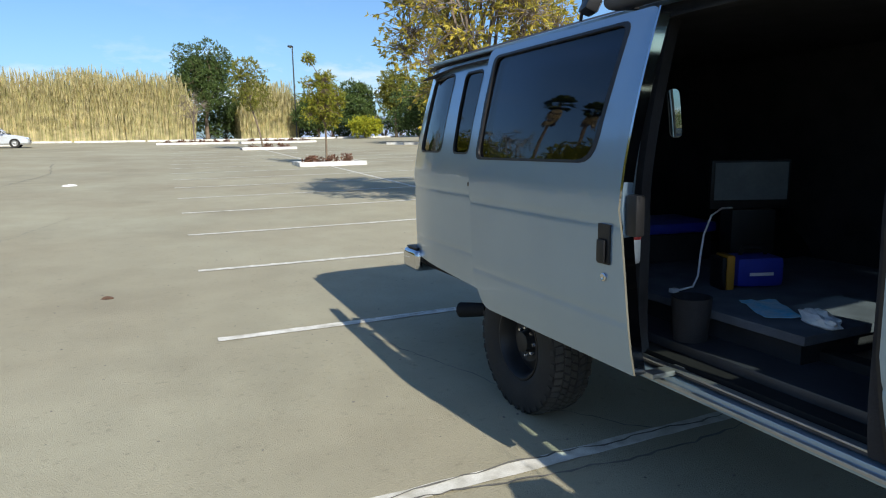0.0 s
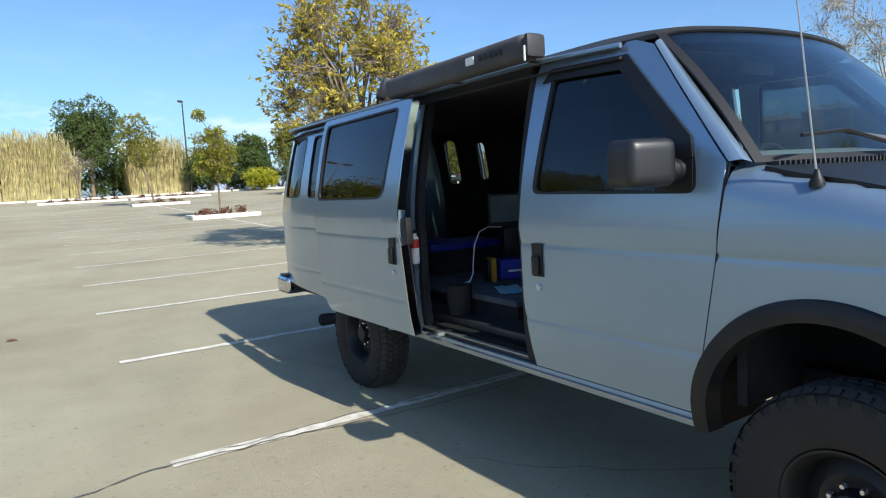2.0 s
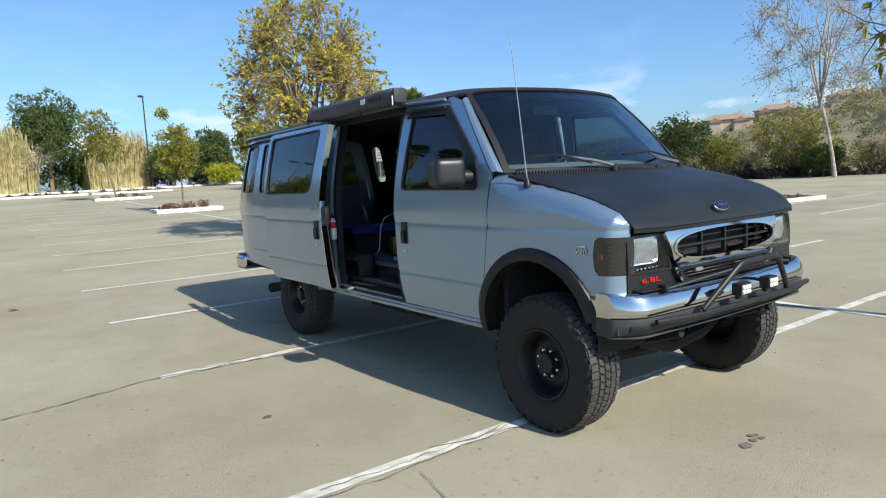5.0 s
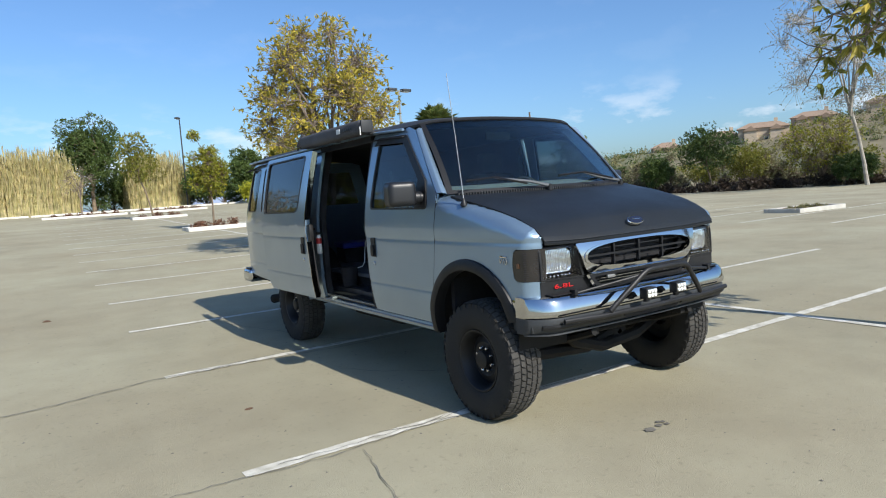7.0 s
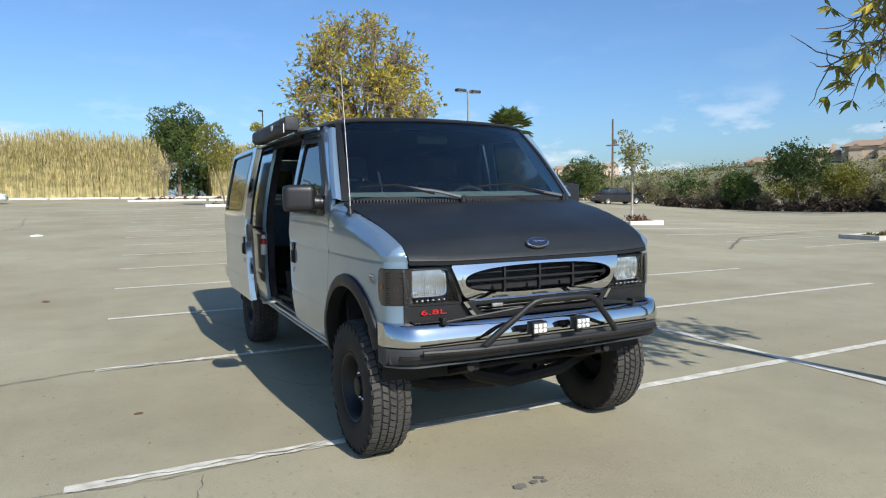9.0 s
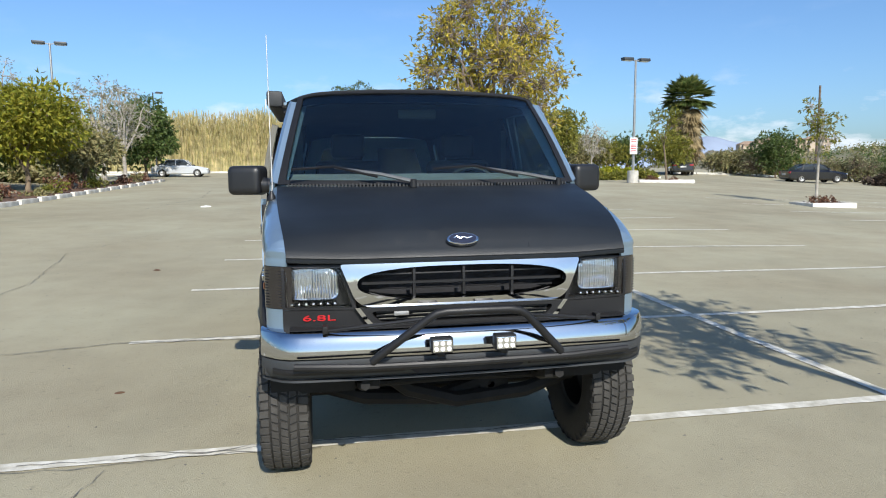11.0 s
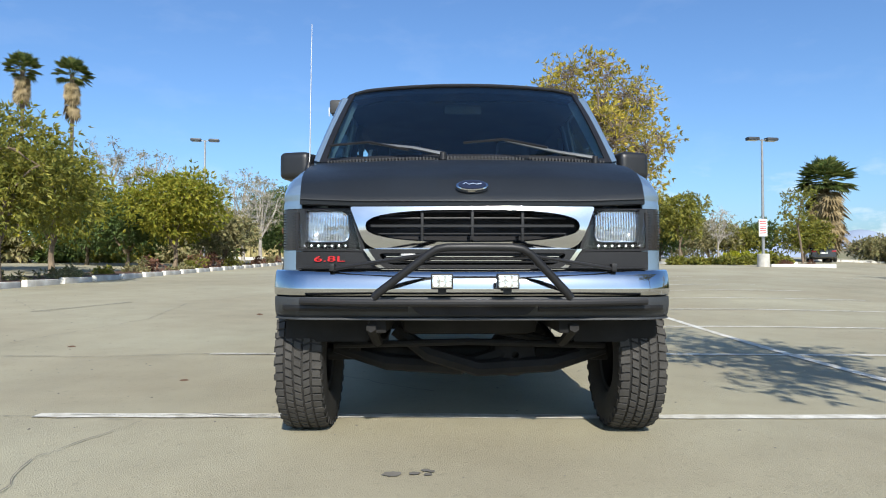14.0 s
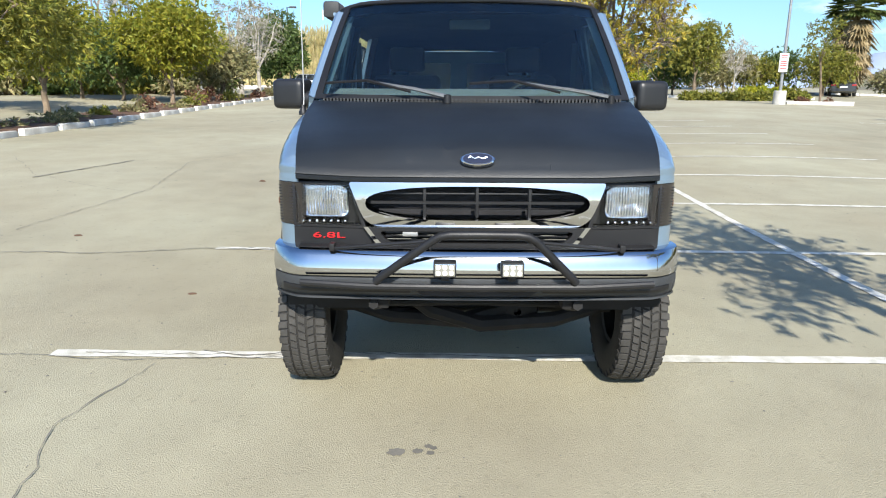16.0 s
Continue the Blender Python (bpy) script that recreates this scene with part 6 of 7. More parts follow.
# trees west of the lot
WEST = [
    # az, dist, height, crown radius, leaf, bark, trunk share, leaves, label
    (-34.5, 22, 5.2, 2.7, M_LEAF_OLIVE, M_BARK, 0.22, 6500, "broad tree with dense yellow-green foliage"),
    (-31.0, 30, 5.4, 2.6, M_LEAF_YELLOW, M_BARK, 0.22, 5000, "broad tree with dense yellow-green foliage"),
    (-22.3, 38, 5.6, 2.9, M_LEAF_YELLOW, M_BARK, 0.2, 6500, "rounded tree with sunny yellow-green foliage"),
    (-25.8, 42, 4.6, 2.6, M_LEAF_GREEN, M_BARK, 0.15, 4000, "dark green bushy tree"),
    (-28.6, 45, 5.0, 2.8, M_LEAF_GREEN, M_BARK, 0.15, 4000, "dark green bushy tree"),
    (-14.0, 60, 6.6, 2.8, M_LEAF_GREEN, M_BARK, 0.12, 5000, "dark green bushy tree"),
    (-36.5, 34, 6.4, 3.0, M_LEAF_OLIVE, M_BARK, 0.25, 5000, "tall olive-green tree with open crown"),
    (-26.8, 56, 9.6, 2.6, M_LEAF_GREY, M_BIRCH, 0.3, 1700, "thin pale tree with sparse spring leaves"),
    (-24.2, 58, 9.2, 2.8, M_LEAF_GREY, M_BIRCH, 0.3, 1900, "thin pale tree with sparse spring leaves"),
    (-17.0, 54, 7.6, 2.6, M_LEAF_GREY, M_BIRCH, 0.3, 1500, "thin pale tree with sparse spring leaves"),
    (-15.6, 50, 6.8, 2.2, M_LEAF_GREY, M_BIRCH, 0.3, 1300, "thin pale tree with sparse spring leaves"),
    (-18.5, 44, 3.6, 2.2, M_SCRUB, M_BARK, 0.15, 3000, "tawny brush at the edge of the lot"),
    (-33.0, 50, 8.6, 2.4, M_LEAF_OLIVE, M_BARK, 0.4, 2600, "tall olive-green tree with open crown"),
]
for k, (az, d, h, r, lf, bk, tk, n, lab) in enumerate(WEST):
    grey = lf is M_LEAF_GREY
    tree(lab, spot(az, d, P12), h, r + 0.45, lf, bk, 300 + k, trunk=tk, radius=0.05 + h * 0.013, n=int(n * (1.6 if grey else 2.6)), size=0.065 if grey else 0.03 + d * 0.0017, group="trees west of the lot", lumps=34 if grey else 26, lump=0.26 if grey else 0.36, per=3 if grey else 5, twig=0.010 if grey else 0.0, hollow=0.1 if grey else 0.5)

rnd = random.Random(55)
for k in range(23):
    bush("dark green hedge brush behind the west trees", spot(-40 + k * 0.95, 52 + rnd.uniform(-3, 4), P12), rnd.uniform(1.8, 2.6), rnd.uniform(2.0, 3.6), rnd.choice((M_LEAF_GREEN, M_LEAF_GREEN, M_SCRUB, M_LEAF_OLIVE)), 800 + k, 1500, 0.2, "brush west of the lot")

# trees along the north edge, behind the far kerb
NORTH = [
    (5.1, 74, 10.2, 3.5, M_LEAF_GREEN, 0.22, 7000, "large dark green tree at the end of the cane"),
    (9.2, 74, 6.2, 2.2, M_LEAF_OLIVE, 0.3, 3000, "mid-sized olive tree behind the kerb"),
    (7.6, 78, 5.0, 3.0, M_LEAF_GREEN, 0.1, 3500, "dark green tree in a thicket"),
    (12.2, 76, 5.0, 2.6, M_LEAF_OLIVE, 0.1, 3000, "low olive tree in a thicket"),
    (14.0, 72, 4.6, 2.4, M_LEAF_GREEN, 0.1, 3500, "dark green tree in a thicket"),
    (17.2, 71, 6.0, 2.1, M_LEAF_GREEN, 0.1, 4500, "dark green rounded tree"),
    (20.6, 71, 7.2, 2.2, M_LEAF_OLIVE, 0.4, 3200, "olive tree with an open crown"),
    (23.2, 70, 5.2, 2.6, M_LEAF_GREEN, 0.15, 3500, "dark green rounded tree"),
    (18.0, 68, 2.4, 1.6, M_FLOWER, 0.05, 1500, "bright yellow-green shrub behind the kerb"),
]
for k, (az, d, h, r, lf, tk, n, lab) in enumerate(NORTH):
    tree(lab, spot(az, d, P0), h, r + 0.3, lf, M_BARK, 400 + k, trunk=tk, radius=0.06 + h * 0.014, n=int(n * 4.2), size=0.10, group="trees along the far kerb", lumps=34, lump=0.33)


rnd = random.Random(58)
for k in range(15):
    bush("dark tangled brush filling the gaps behind the far kerb", spot(3.6 + k * 1.45, 78 + rnd.uniform(-2, 2), P0), rnd.uniform(1.9, 2.6), rnd.uniform(2.6, 4.2), rnd.choice((M_LEAF_GREEN, M_LEAF_GREEN, M_SCRUB)), 850 + k, 2600, 0.11, "brush behind the far kerb")


def cane_thicket(x0, x1, y0, y1, h, n, seed, label):
    """Giant cane: close upright stalks with narrow arching blades and loose plumes, too many to count."""
    rnd = random.Random(seed)
    verts, faces = [], []

    def blade(pts, w, dx, dy):
        b = len(verts)
        m = len(pts) - 1
        for i, (px, py, pz) in enumerate(pts):
            ww = w * (1 - i / m) + 0.004
            verts.extend([(px - dy * ww, py + dx * ww, pz), (px + dy * ww, py - dx * ww, pz)])
        faces.extend([(b + 2 * i, b + 2 * i + 1, b + 2 * i + 3, b + 2 * i + 2) for i in range(m)])
    for k in range(n):
        x = rnd.uniform(x0, x1)
        y = y0 + (y1 - y0) * rnd.random() ** 2.0
        z = rise(x, y) - 0.05
        ends = min(1.0, 0.45 + (min(x - x0, x1 - x)) / 3.0)
        hh = h * ends * rnd.uniform(0.6, 1.0) * (0.92 + 0.26 * noise.noise((x * 0.2, y * 0.2, 3.0)))
        lx, ly = rnd.gauss(0.03, 0.09) + 0.12 * noise.noise((x * 0.3, 7.0, 1.0)), rnd.gauss(-0.03, 0.06)

        def stem(f):
            return (x + lx * hh * f * f, y + ly * hh * f * f, z + hh * f)
        blade([stem(f) for f in (0, 0.35, 0.7, 1.0)], 0.03, 0.0, 1.0)
        for j in range(8):
            f = rnd.uniform(0.15, 0.98)
            a, ln = rnd.uniform(0, math.tau), rnd.uniform(0.5, 1.1)
            dx, dy = math.cos(a), math.sin(a)
            c = stem(f)
            blade([c, (c[0] + dx * ln * 0.14, c[1] + dy * ln * 0.14, c[2] + ln * 0.6), (c[0] + dx * ln * 0.42, c[1] + dy * ln * 0.42, c[2] + ln * (0.85 if rnd.random() < 0.6 else 0.5))], 0.026, dx, dy)
        if rnd.random() < 0.35:
            c = stem(1.0)
            for j in range(3):
                a = rnd.uniform(0, math.tau)
                blade([c, (c[0] + 0.05 * math.cos(a), c[1] + 0.05 * math.sin(a), c[2] + 0.3), (c[0] + 0.14 * math.cos(a), c[1] + 0.14 * math.sin(a), c[2] + rnd.uniform(0.45, 0.75))], 0.04, math.cos(a), math.sin(a))
    me = mesh_from("cane_thicket", verts, faces, M_REED)
    return tagged(new("cane_thicket", me), label, "reeds", kind="stuff")


cane_thicket(-40, 2.4, 70.0, 79, 6.5, 11000, 5, "tall thicket of dry tan giant cane behind the kerb")
cane_thicket(7.0, 13.0, 72.0, 78, 6.4, 1500, 6, "clump of dry tan giant cane between trees")

# brush and trees on the east side
rnd = random.Random(91)
for k in range(34):
    az = 36 + k * 1.75 + rnd.uniform(-0.6, 0.6)
    d = 66 + rnd.uniform(0, 9)
    lf, lab = rnd.choice(((M_SCRUB, "dry grey-green brush at the edge of the lot"), (M_SCRUB, "dry grey-green brush at the edge of the lot"), (M_LEAF_OLIVE, "olive-green brush at the edge of the lot"), (M_LEAF_GREEN, "dark green brush at the edge of the lot"), (M_LEAF_GREY, "pale twiggy brush at the edge of the lot"), (M_LEAF_GREY, "pale twiggy brush at the edge of the lot")))
    bush(lab, spot(az, d, P9), rnd.uniform(2.0, 3.4), rnd.uniform(2.0, 3.8) + (0.9 if az > 46 else 0.0), lf, 500 + k, 4800, 0.085, "brush east of the lot", twig=0.012 if lf in (M_LEAF_GREY, M_SCRUB) else 0.0)
for k in range(24):
    bush("low dark dry shrub along the kerb", spot(45 + k * 1.5 + rnd.uniform(-0.4, 0.4), 62 + rnd.uniform(0, 2), P9), rnd.uniform(0.9, 1.6), rnd.uniform(0.7, 1.3), M_DRYDARK, 600 + k, 1100, 0.13, "kerb shrubs", "shrub")
for k, (az, d, h, r, lf, tk, n) in enumerate([(38.5, 66, 4.4, 2.4, M_LEAF_GREEN, 0.1, 3000), (54.8, 63, 6.3, 2.9, M_LEAF_GREEN, 0.34, 3200), (50.6, 63, 3.6, 1.9, M_LEAF_GREEN, 0.12, 2600), (57.5, 68, 4.4, 2.4, M_LEAF_OLIVE, 0.2, 2200), (64.8, 61.5, 2.7, 2.1, M_LEAF_GREEN, 0.1, 2600)]):
    tree("dark green tree in the brush", spot(az, d, P9), h, r, lf, M_BARK, 430 + k, trunk=tk, radius=0.09, n=int(n * 2.6), size=0.095, group="trees east of the lot", lumps=24, lump=0.34, lean=(-0.6 if k == 1 else 0.0, 0))
tree("tall pale-barked tree with sparse spring leaves", spot(67.0, 58, (-3.5, -2.6)), 17.0, 6.6, M_LEAF_GREY, M_BIRCH, 441, trunk=0.34, radius=0.13, n=6400, size=0.06, lean=(-1.6, 0.4), lumps=44, lump=0.26, per=3, twig=0.011, hollow=0.1, sag=0.16)
tree("pale tree with sparse yellowish leaves", spot(70.5, 60, (-3.5, -2.6)), 9.5, 4.0, M_LEAF_YELLOW, M_BIRCH, 442, trunk=0.3, radius=0.13, n=7500, size=0.06, lumps=36, lump=0.27, per=4, twig=0.01, hollow=0.2)
tree("bushy tree with fresh yellow-green leaves", spot(64.0, 64, (-3.5, -2.6)), 6.0, 3.8, M_LEAF_YELLOW, M_BARK, 443, trunk=0.15, radius=0.11, n=9000, size=0.075, lumps=34, lump=0.28, twig=0.008, hollow=0.3)
for k, (az, d, h, r, lf, tk, n) in enumerate([(20.0, 50, 5.4, 2.2, M_LEAF_OLIVE, 0.3, 2600), (18.4, 54, 4.6, 2.6, M_LEAF_GREEN, 0.1, 3000), (22.2, 58, 3.6, 2.4, M_SCRUB, 0.1, 2200), (24.0, 60, 3.4, 2.6, M_LEAF_OLIVE, 0.1, 2200), (25.8, 62, 3.6, 2.4, M_LEAF_GREEN, 0.1, 2200), (29.0, 58, 3.8, 2.2, M_LEAF_OLIVE, 0.15, 2600), (34, 66, 2.4, 2.6, M_SCRUB, 0.1, 1800), (36.5, 70, 2.2, 2.8, M_SCRUB, 0.1, 1800)]):
    tree("green tree beyond the planted corner", spot(az, d, P12), h, r + 0.3, lf, M_BARK, 460 + k, trunk=tk, radius=0.1, n=int(n * 2.4), size=0.105, group="trees beyond the planted corner", lumps=24, lump=0.35)
tree("small leafless tree in the planted corner", spot(22.9, 52, P12), 4.4, 1.8, M_LEAF_GREY, M_BIRCH, 481, trunk=0.34, radius=0.07, n=600, size=0.04, per=2, twig=0.014, lumps=24, hollow=0.3)
for k in range(5):
    bush("low shrub covered in yellow flowers", spot(24.0 + k * 0.75, 49 + k % 2, P12), 1.0, 0.9, M_FLOWER if k < 4 else M_LEAF_OLIVE, 700 + k, 1100, 0.13, "flowering shrubs")
for k in range(8):
    bush("low green groundcover shrub behind the kerb", spot(19.5 + k * 0.8, 46.5, P12), 0.9, 0.6, M_LEAF_OLIVE, 720 + k, 700, 0.13, "corner shrubs", "shrub")


def palm(at, h, crown, skirt, seed, label, fronds=58):
    """A fan palm: slim ringed trunk, a head of split fronds and a skirt of dead ones."""
    rnd = random.Random(seed)
    x, y = at
    t = thing("palm_tree", label, "palm tree", (x, y, rise(x, y) - 0.1))
    part("trunk", tube([(0, 0, 0), (0.1, 0, h * 0.35), (0.15, 0, h * 0.7), (0.1, 0, h)], [0.26, 0.2, 0.17, 0.19], 10), M_BARK, t)

    def fan(live):
        verts, faces = [], []
        for k in range(fronds if live else int(fronds * (1.9 if skirt > 3 else 0.8))):
            a = rnd.uniform(0, math.tau)
            e = rnd.uniform(-0.5, 1.3) if live else rnd.uniform(-1.42, -0.62 if skirt > 3 else -1.1)
            z0 = h if live else h - rnd.uniform(0, skirt)
            d = Vector((math.cos(a) * math.cos(e), math.sin(a) * math.cos(e), math.sin(e)))
            stem = crown * rnd.uniform(0.38, 0.55)
            c = Vector((0.1, 0, z0)) + d * stem
            s = d.cross(Vector((0, 0, 1))).normalized()
            u = s.cross(d)
            b = len(verts)
            verts += [Vector((0.1, 0, z0)) - s * 0.03, Vector((0.1, 0, z0)) + s * 0.03, c + s * 0.02, c - s * 0.02]
            faces += [(b, b + 1, b + 2, b + 3)]
            for j in range(11):
                q = (j - 5) / 5 * 1.25
                w = d * math.cos(q) + s * math.sin(q)
                L = crown * rnd.uniform(0.42, 0.55) * (1 - 0.25 * abs(q) / 1.25)
                b = len(verts)
                side = w.cross(u) * crown * 0.045
                verts += [c, c + w * L * 0.5 + side, c + w * L + Vector((0, 0, -0.16 * L)), c + w * L * 0.5 - side]
                faces += [(b, b + 1, b + 2), (b, b + 2, b + 3)]
        return mesh_from("fronds", verts, faces, M_PALM if live else M_PALM_DRY)
    part("fronds", fan(True), M_PALM, t, "green fan fronds")
    if skirt:
        part("dead_fronds", fan(False), M_PALM_DRY, t, "hanging skirt of dead tan fronds")
    return t


palm(spot(-29.8, 74, P12), 18.2, 2.1, 2.8, 1, "tall slim fan palm with a small head")
palm(spot(-33.0, 78, P12), 19.0, 2.1, 2.0, 2, "tall slim fan palm with a small head")
palm(spot(30.4, 60, P12), 6.5, 2.4, 3.8, 3, "stout fan palm with a skirt of dead fronds", 95)


def street_lamp(at, h, heads, label, base=0.0, turn=0, dark=False):
    x, y = at
    t = thing("street_lamp", label, "street lamp", (x, y, rise(x, y)), turn, "lot lamps")
    m_ = M_DARKPOLE if dark else M_STEEL
    if base:
        part("footing", lathe([(-0.1, 0.0), (-0.1, 0.34), (base - 0.03, 0.33), (base, 0.29), (base, 0.0)], "z", 20), M_CONCRETE, t, "round concrete footing")
    part("pole", tube([(0, 0, base), (0, 0, h * 0.5), (0, 0, h)], [0.085, 0.075, 0.06], 10), m_, t)
    for s in heads:
        arm = part("arm", tube([(0, 0, h - 0.08), (0.32 * s, 0, h)], 0.03, 6), m_, t)
        head = part("lamp_head", box((0.25 * s if s > 0 else 0.95 * s, -0.2, h - 0.08), (0.95 * s if s > 0 else 0.25 * s, 0.2, h + 0.1), 0.05), M_DARKPOLE, t)
        part("lens", box((0.33 * s if s > 0 else 0.87 * s, -0.15, h - 0.1), (0.87 * s if s > 0 else 0.33 * s, 0.15, h - 0.078), 0.01), M_SIGNW, head, "pale glass lens")
    return t


street_lamp(spot(12.2, 72, P0), 9.3, (-1,), "tall dark parking lot lamp with one head", 0.0, 60, True)
street_lamp(spot(-20.1, 48, P12), 8.6, (-1, 1), "tall grey parking lot lamp with two heads", 0.5, 10)
street_lamp(spot(26.2, 42, P12), 7.4, (-1, 1), "tall grey parking lot lamp with two heads on a concrete footing", 0.75, 10)
street_lamp(spot(-13.1, 75, P12), 8.2, (1,), "tall dark parking lot lamp with one head", 0.0, 20, True)
sx, sy = spot(26.2, 41.8, P12)
sign = thing("parking_sign", "white notice with red print fixed to a lamp pole", "sign", (sx, sy, rise(sx, sy)), -27, kind="")
part("plate", box((-0.22, -0.012, 1.75), (0.22, 0.012, 2.75), 0.008), M_SIGNW, sign)
for z in (2.62, 2.5, 2.3, 2.2, 2.1, 1.95):
    part("print_bar", box((-0.16, -0.018, z - 0.025), (0.16, -0.0125, z + 0.025)), M_SIGNR, sign)
ix, iy = spot(28.6, 44, P12)
island((ix, iy), 3.6, 1.5, -6, "kerbed planting island with bare earth", 2, 8)
tree("wind-blown sapling tied to a stake", (ix + 0.3, iy), 4.9, 1.7, M_LEAF_OLIVE, M_BARK, 51, trunk=0.5, radius=0.06, n=1500, size=0.07, group="island saplings", lean=(-0.3, 0), lumps=9, lump=0.3, hollow=0.2, lobes=0.9)
# islands to the east
ex, ey = spot(42.4, 31, P9)
island((ex + 0.3, ey), 1.9, 1.4, -2, "small kerbed planting island", 2, 9)
tree("slim young tree with sparse leaves on an island", (ex, ey), 4.3, 0.95, M_LEAF_OLIVE, M_BIRCH, 52, trunk=0.5, radius=0.055, n=1700, size=0.05, group="island saplings", lumps=16, lump=0.36, twig=0.005, hollow=0.2)
ex, ey = spot(60.5, 26.5, P9)
island((ex, ey), 2.8, 1.4, -4, "kerbed planting island with dry brown shrubs", 4, 10, rim=M_CONCRETE, tall=0.26, leaf=M_SCRUB)

# power pole
px, py = spot(40.7, 120, P9)
pole = thing("utility_pole", "tall weathered wooden utility pole", "utility pole", (px, py, rise(px, py) - 2), -40)
part("pole", tube([(0, 0, 0), (0, 0, 15.6)], [0.22, 0.15], 8), M_WOODPOLE, pole)
part("crossarm", box((-1.1, -0.08, 10.9), (1.1, 0.08, 11.15), 0.02), M_WOODPOLE, pole)
part("transformer", lathe([(11.2, 0), (11.2, 0.28), (12.1, 0.28), (12.1, 0)], "z", 12, (0.45, 0, 0)), M_STEEL, pole)


# ---- hills and houses ----
def hill(name, label, az0, az1, dist, h, seed, material, depth=120, eye=P9, bottom=-6, crest=None):
    """A ridge over a span of bearings; crest: heights by bearing, else one hump of height h."""
    verts, faces = [], []
    n = 90
    for i in range(n + 1):
        az = az0 + (az1 - az0) * i / n
        f = math.sin(math.pi * i / n) ** 0.6
        top = h * f * (0.75 + 0.45 * (0.5 + noise.noise((i * 0.13 + seed, seed, 0.5)))) + bottom
        if crest:
            top = float(np.interp(az, *crest)) + 0.9 * noise.noise((i * 0.21, seed, 0.5))
        for d, z in ((0, bottom), (0.3, bottom + (top - bottom) * 0.5), (0.7, bottom + (top - bottom) * 0.9), (1.0, top), (1.6, bottom)):
            x, y = spot(az, dist + depth * d, eye)
            verts.append((x, y, z))
    for i in range(n):
        for j in range(4):
            a = i * 5 + j
            faces.append((a, a + 5, a + 6, a + 1))
    return tagged(new(name, mesh_from(name, verts, faces, material, True)), label, "hill", kind="structure")


CREST = ((28, 36, 42, 48, 52, 56, 60, 64, 72, 90, 112), (1, 5, 8, 10, 11, 12.5, 14.5, 17.5, 21, 22, 12))
hill("backdrop", "brushy brown and green hillside in the distance", 28, 112, 170, 0, 3.0, M_HILL, depth=90, crest=CREST)
rnd = random.Random(64)
scrub = {M_SCRUB: [], M_LEAF_GREEN: []}
for k in range(1300):
    az, f = rnd.uniform(34, 92), rnd.random() ** 0.7
    x, y = spot(az, 170 + 90 * f, P9)
    z = -6 + (float(np.interp(az, *CREST)) + 6) * float(np.interp(f, (0, 0.3, 0.7, 1.0), (0, 0.5, 0.9, 1.0)))
    r = rnd.uniform(0.8, 2.6)
    scrub[rnd.choice((M_SCRUB, M_SCRUB, M_LEAF_GREEN))] += [(x + rnd.gauss(0, r * 0.5), y + rnd.gauss(0, r * 0.5), z + abs(rnd.gauss(0, r * 0.5))) for q in range(34)]
for m_, pts in scrub.items():
    tagged(new("hillside_scrub", leaf_mesh("hillside_scrub", pts, 0.42, m_, rnd, 1.6)), "dense scrub scattered over the distant hillside", "scrub", kind="stuff")
hill("backdrop", "low green hillside with pale houses in the distance", 26, 44, 420, 27, 8.0, M_HILL, eye=P12, bottom=-8)
# both ranges carry their haze in the blue surface colour
hill("backdrop", "mountain range on the horizon, tinted blue for distance haze", 5, 60, 2600, 150, 5.0, M_RANGE, 500, bottom=-20)
hill("backdrop", "mountain range on the horizon, tinted blue for distance haze", -60, 10, 2700, 120, 15.0, M_RANGE, 500, bottom=-20)


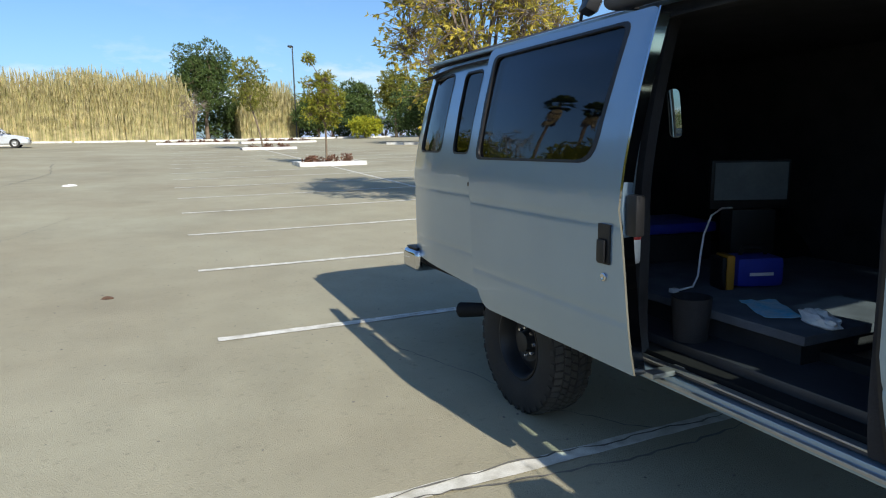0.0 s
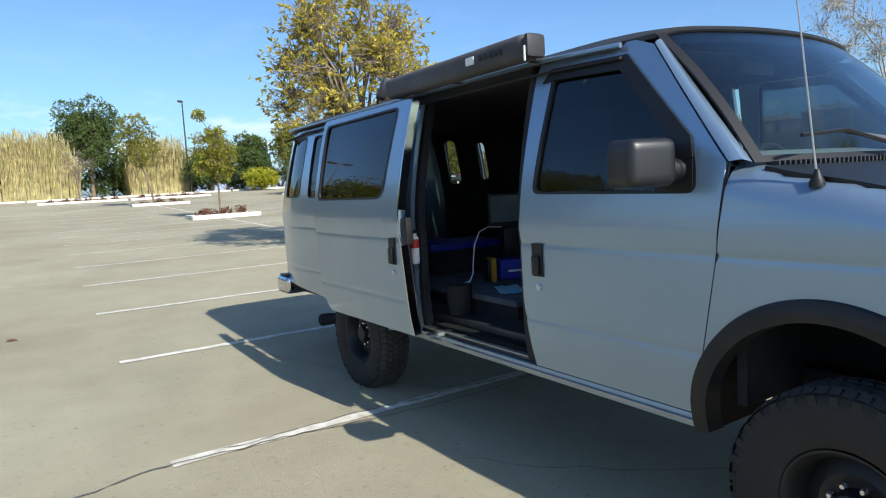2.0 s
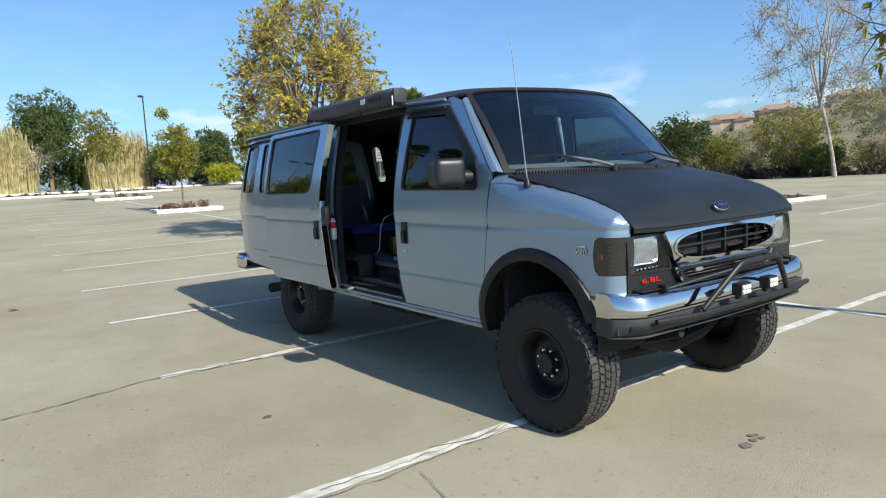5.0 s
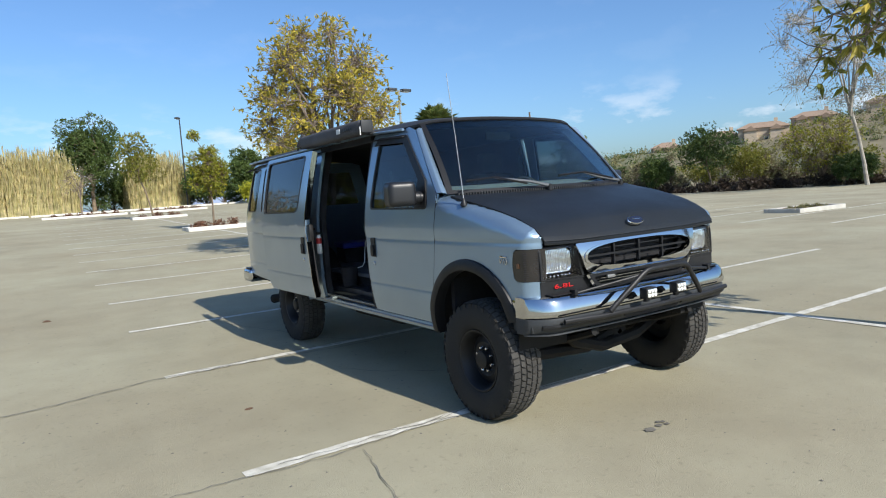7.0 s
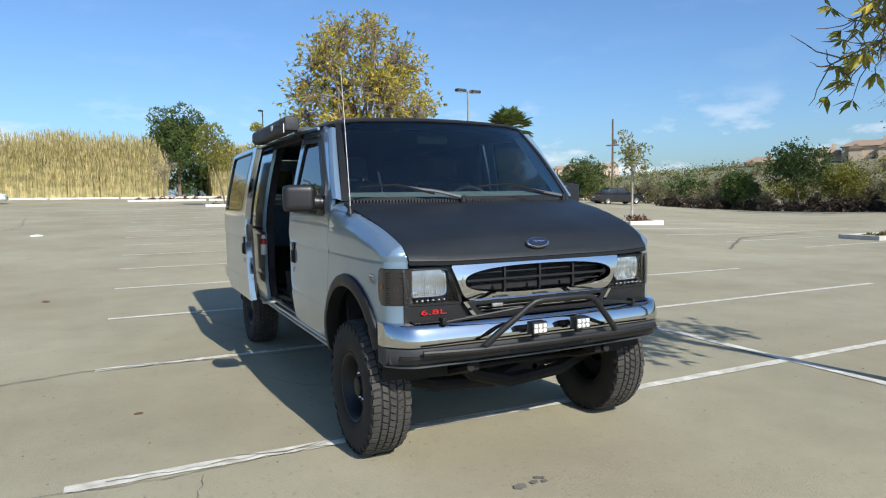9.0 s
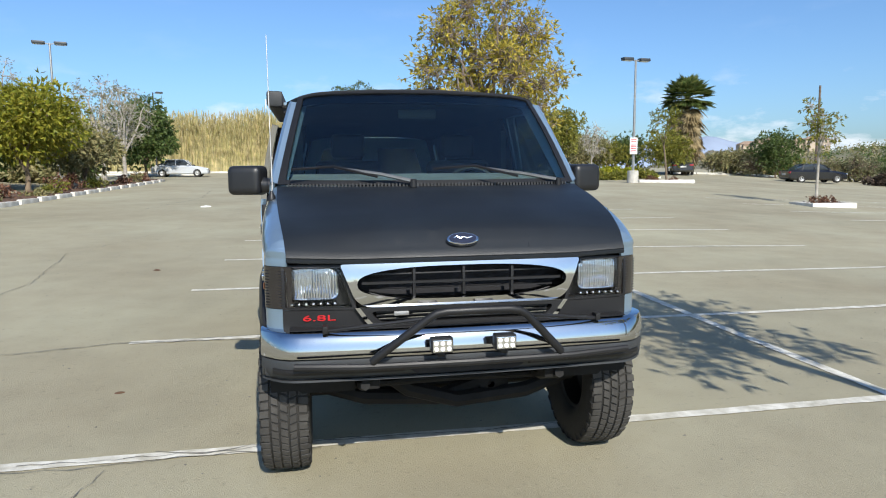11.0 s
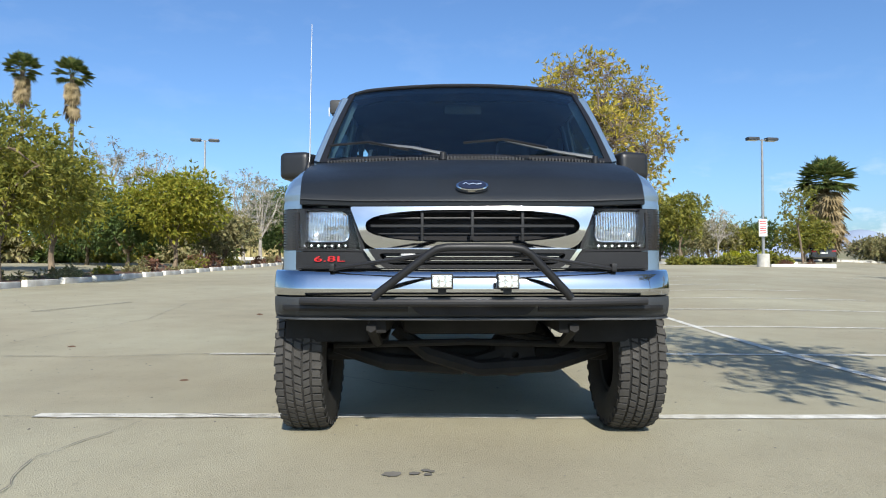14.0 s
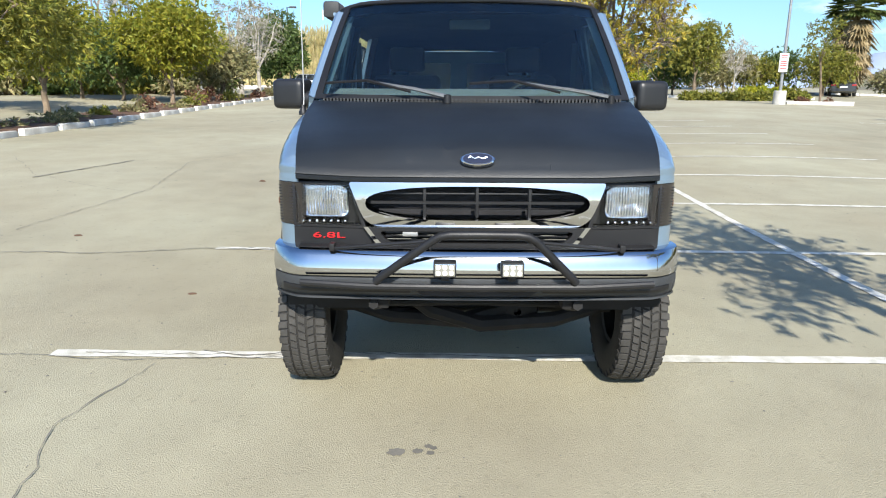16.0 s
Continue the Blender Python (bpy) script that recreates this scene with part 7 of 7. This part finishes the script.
def house(at, w, d, h, turn, label, wings=2, z=0.0):
    x, y = at
    t = thing("house", label, "house", (x, y, z), turn, "hillside houses")
    wall = part("wall", box((-w / 2, -d / 2, -6), (w / 2, d / 2, h)), M_STUCCO, t)
    bm = bmesh.new()
    o = 0.6
    v = [bm.verts.new(q) for q in ((-w / 2 - o, -d / 2 - o, h), (w / 2 + o, -d / 2 - o, h), (w / 2 + o, d / 2 + o, h), (-w / 2 - o, d / 2 + o, h), (-w / 2 + d * 0.4, 0, h + d * 0.24), (w / 2 - d * 0.4, 0, h + d * 0.24))]
    for f in ((0, 1, 5, 4), (1, 2, 5), (2, 3, 4, 5), (3, 0, 4), (3, 2, 1, 0)):
        bm.faces.new([v[i] for i in f])
    roof = part("roof", bm, M_TILE, t, "terracotta tiled hip roof", False)
    part("chimney", box((w * 0.2, -0.5, h), (w * 0.2 + 1.1, 0.6, h + d * 0.24 + 1.0)), M_STUCCO, roof)
    for s in range(2):
        for i in range(int(w // 3.2)):
            cx = -w / 2 + 1.6 + i * 3.2
            zb = 0.9 + s * 3.0
            if zb + 1.4 < h:
                win = part("window", box((cx - 0.65, -d / 2 - 0.06, zb), (cx + 0.65, -d / 2 - 0.004, zb + 1.4)), M_SIGNW, t, "", False)
                part("pane", box((cx - 0.55, -d / 2 - 0.09, zb + 0.1), (cx + 0.55, -d / 2 - 0.062, zb + 1.3)), M_HOUSEGLASS, win, "", False)
    for k in range(wings):
        cx = -w / 4 + k * w / 2
        gable = part("gable", box((cx - 1.8, -d / 2 - 1.6, -6), (cx + 1.8, -d / 2 - 0.07, h - 0.8)), M_STUCCO, t, "", False)
        bm = bmesh.new()
        v = [bm.verts.new(q) for q in ((cx - 2.2, -d / 2 - 2.0, h - 0.8), (cx + 2.2, -d / 2 - 2.0, h - 0.8), (cx, -d / 2 - 2.0, h + 0.7), (cx - 2.2, 0, h - 0.8), (cx + 2.2, 0, h - 0.8), (cx, 0, h + 0.7))]
        for f in ((0, 1, 2), (3, 5, 4), (0, 2, 5, 3), (1, 4, 5, 2), (0, 3, 4, 1)):
            bm.faces.new([v[i] for i in f])
        part("gable_roof", bm, M_TILE, t, "", False)
    return t


for az, d, w, tn in ((56.3, 236, 11, -52), (59.2, 232, 17, -60), (62.7, 240, 15, -66), (67.5, 240, 15, -70), (71.0, 245, 16, -74), (52.0, 246, 11, -55)):
    house(spot(az, d, P9), w * 0.85, 8.0, 5.0, tn, "large tan stucco house with a clay tile roof on the hill", 2, float(np.interp(az, *CREST)) - 4.6)
for k in range(6):
    house(spot(35.5 + k * 0.9, 470, P12), 14, 9, 5.5, -20, "pale stucco house far away on a hill", 1, 13.0 + (k % 3))


# ---- parked cars ----
def parked_car(at, turn, paint, label):
    """A four-door saloon: lofted body, glasshouse with panes, roof, wheels, lamps."""
    x, y = at
    t = thing("car", label, "car", (x, y, rise(x, y)), turn, "parked cars")
    M = mat("car_paint", paint, 0.25, 0.3, vary=0.05, coat=0.8)

    def loft(stations, material, name, parent, lab=""):
        bm = bmesh.new()
        rings = []
        for yy, w, z0, z1, r in stations:
            rings.append([bm.verts.new((px, yy, pz)) for px, pz in ((-w * 0.9, z0), (-w, z0 + 0.1), (-w, z1 - r * 1.2), (-w + r, z1), (w - r, z1), (w, z1 - r * 1.2), (w, z0 + 0.1), (w * 0.9, z0))])
        for p, q in zip(rings, rings[1:]):
            for j in range(8):
                bm.faces.new((p[j], p[(j + 1) % 8], q[(j + 1) % 8], q[j]))
        bm.faces.new(rings[0])
        bm.faces.new(rings[-1][::-1])
        bmesh.ops.recalc_face_normals(bm, faces=bm.faces)
        return part(name, bm, material, parent, lab)
    body = loft([(-2.28, 0.70, 0.35, 0.60, 0.1), (-2.2, 0.82, 0.25, 0.72, 0.12), (-1.5, 0.88, 0.22, 0.88, 0.14), (-0.9, 0.90, 0.22, 0.94, 0.1), (0.8, 0.90, 0.22, 0.96, 0.1), (1.6, 0.89, 0.22, 1.0, 0.12), (2.15, 0.84, 0.28, 1.0, 0.12), (2.28, 0.78, 0.38, 0.92, 0.1)], M, "body", t)
    cab = loft([(-1.05, 0.74, 0.90, 0.95, 0.02), (-0.35, 0.66, 0.92, 1.40, 0.12), (0.5, 0.66, 0.92, 1.44, 0.12), (1.15, 0.66, 0.92, 1.36, 0.12), (1.78, 0.70, 0.92, 0.99, 0.02)], M_HOUSEGLASS, "glasshouse", t, "dark windows")
    part("roof", box((-0.56, -0.32, 1.40), (0.56, 1.1, 1.462), 0.03), M, t)
    for s in (-1, 1):
        for yy in (-0.85, 0.32, 1.32):
            part("pillar", tube([(s * 0.80, yy + (0.0 if yy > -0.5 else -0.1), 0.94), (s * 0.60, yy + (-0.25 if yy > 1 else 0.45 if yy < -0.5 else 0.0), 1.42)], 0.03, 5), M, t)
        part("headlight", box((s * 0.68 - 0.14, -2.24, 0.58), (s * 0.68 + 0.14, -2.12, 0.70), 0.03), M_REFLECT, t)
        part("tail_lamp", box((s * 0.66 - 0.16, 2.16, 0.74), (s * 0.66 + 0.16, 2.285, 0.88), 0.03), M_TAIL, t)
        part("mirror", box((s * 0.97 - 0.08, -0.75, 0.95), (s * 0.97 + 0.08, -0.62, 1.06), 0.03), M, t)
        for yy in (-1.38, 1.38):
            w = part("wheel", lathe([(-0.1, 0.2), (-0.11, 0.31), (-0.08, 0.325), (0.08, 0.325), (0.11, 0.31), (0.1, 0.2)], "x", 24), M_RUBBER, t, at=pose(s * 0.81, yy, 0.325))
            part("rim", lathe([(s * 0.09, 0.2), (s * 0.105, 0.19), (s * 0.06, 0.1), (s * 0.09, 0.05), (s * 0.09, 0.0)], "x", 20), M_STEEL, w, "silver alloy rim")
    part("plate", box((-0.25, 2.286, 0.62), (0.25, 2.292, 0.74)), M_SIGNW, t, "pale blank plate", False)
    part("front_grille", box((-0.35, -2.292, 0.42), (0.35, -2.22, 0.54), 0.02), M_BLACK, t)
    return t


parked_car(spot(-9.6, 56, P0), 92, (0.6, 0.62, 0.64), "white sedan parked by a planting strip")
parked_car(spot(30.1, 60, P12), 155, (0.04, 0.045, 0.055), "dark grey sedan parked beside a palm")
parked_car(spot(41.1, 60, P9), 80, (0.012, 0.012, 0.014), "black sedan parked along the brush")


# ---- litter ----
def scrap(at, r, material, label, seed):
    rnd = random.Random(seed)
    t = thing("litter", label, "litter", (at[0], at[1], rise(*at)))
    bm = bmesh.new()
    bmesh.ops.create_icosphere(bm, subdivisions=2, radius=r)
    for v in bm.verts:
        v.co = Vector((v.co.x * 1.5, v.co.y, max(0.0, v.co.z * 0.5))) * (1 + 0.5 * noise.noise(v.co * 9 / r * 0.1 + Vector((seed, 0, 0))))
    part("scrap", bm, material, t, "", False)


scrap((-4.6, 21), 0.13, M_LITTER, "crumpled white paper litter on the asphalt", 1)
scrap((-3.2, 7.4), 0.045, M_MULCH, "dry brown leaf on the asphalt", 2)
scrap((-4.1, 3.4), 0.03, M_MULCH, "dry brown leaf on the asphalt", 3)
scrap((-2.1, 1.4), 0.022, M_MULCH, "dry brown leaf on the asphalt", 4)
scrap((-9, 69.6), 0.3, M_LITTER, "white litter bag caught below the cane", 5)
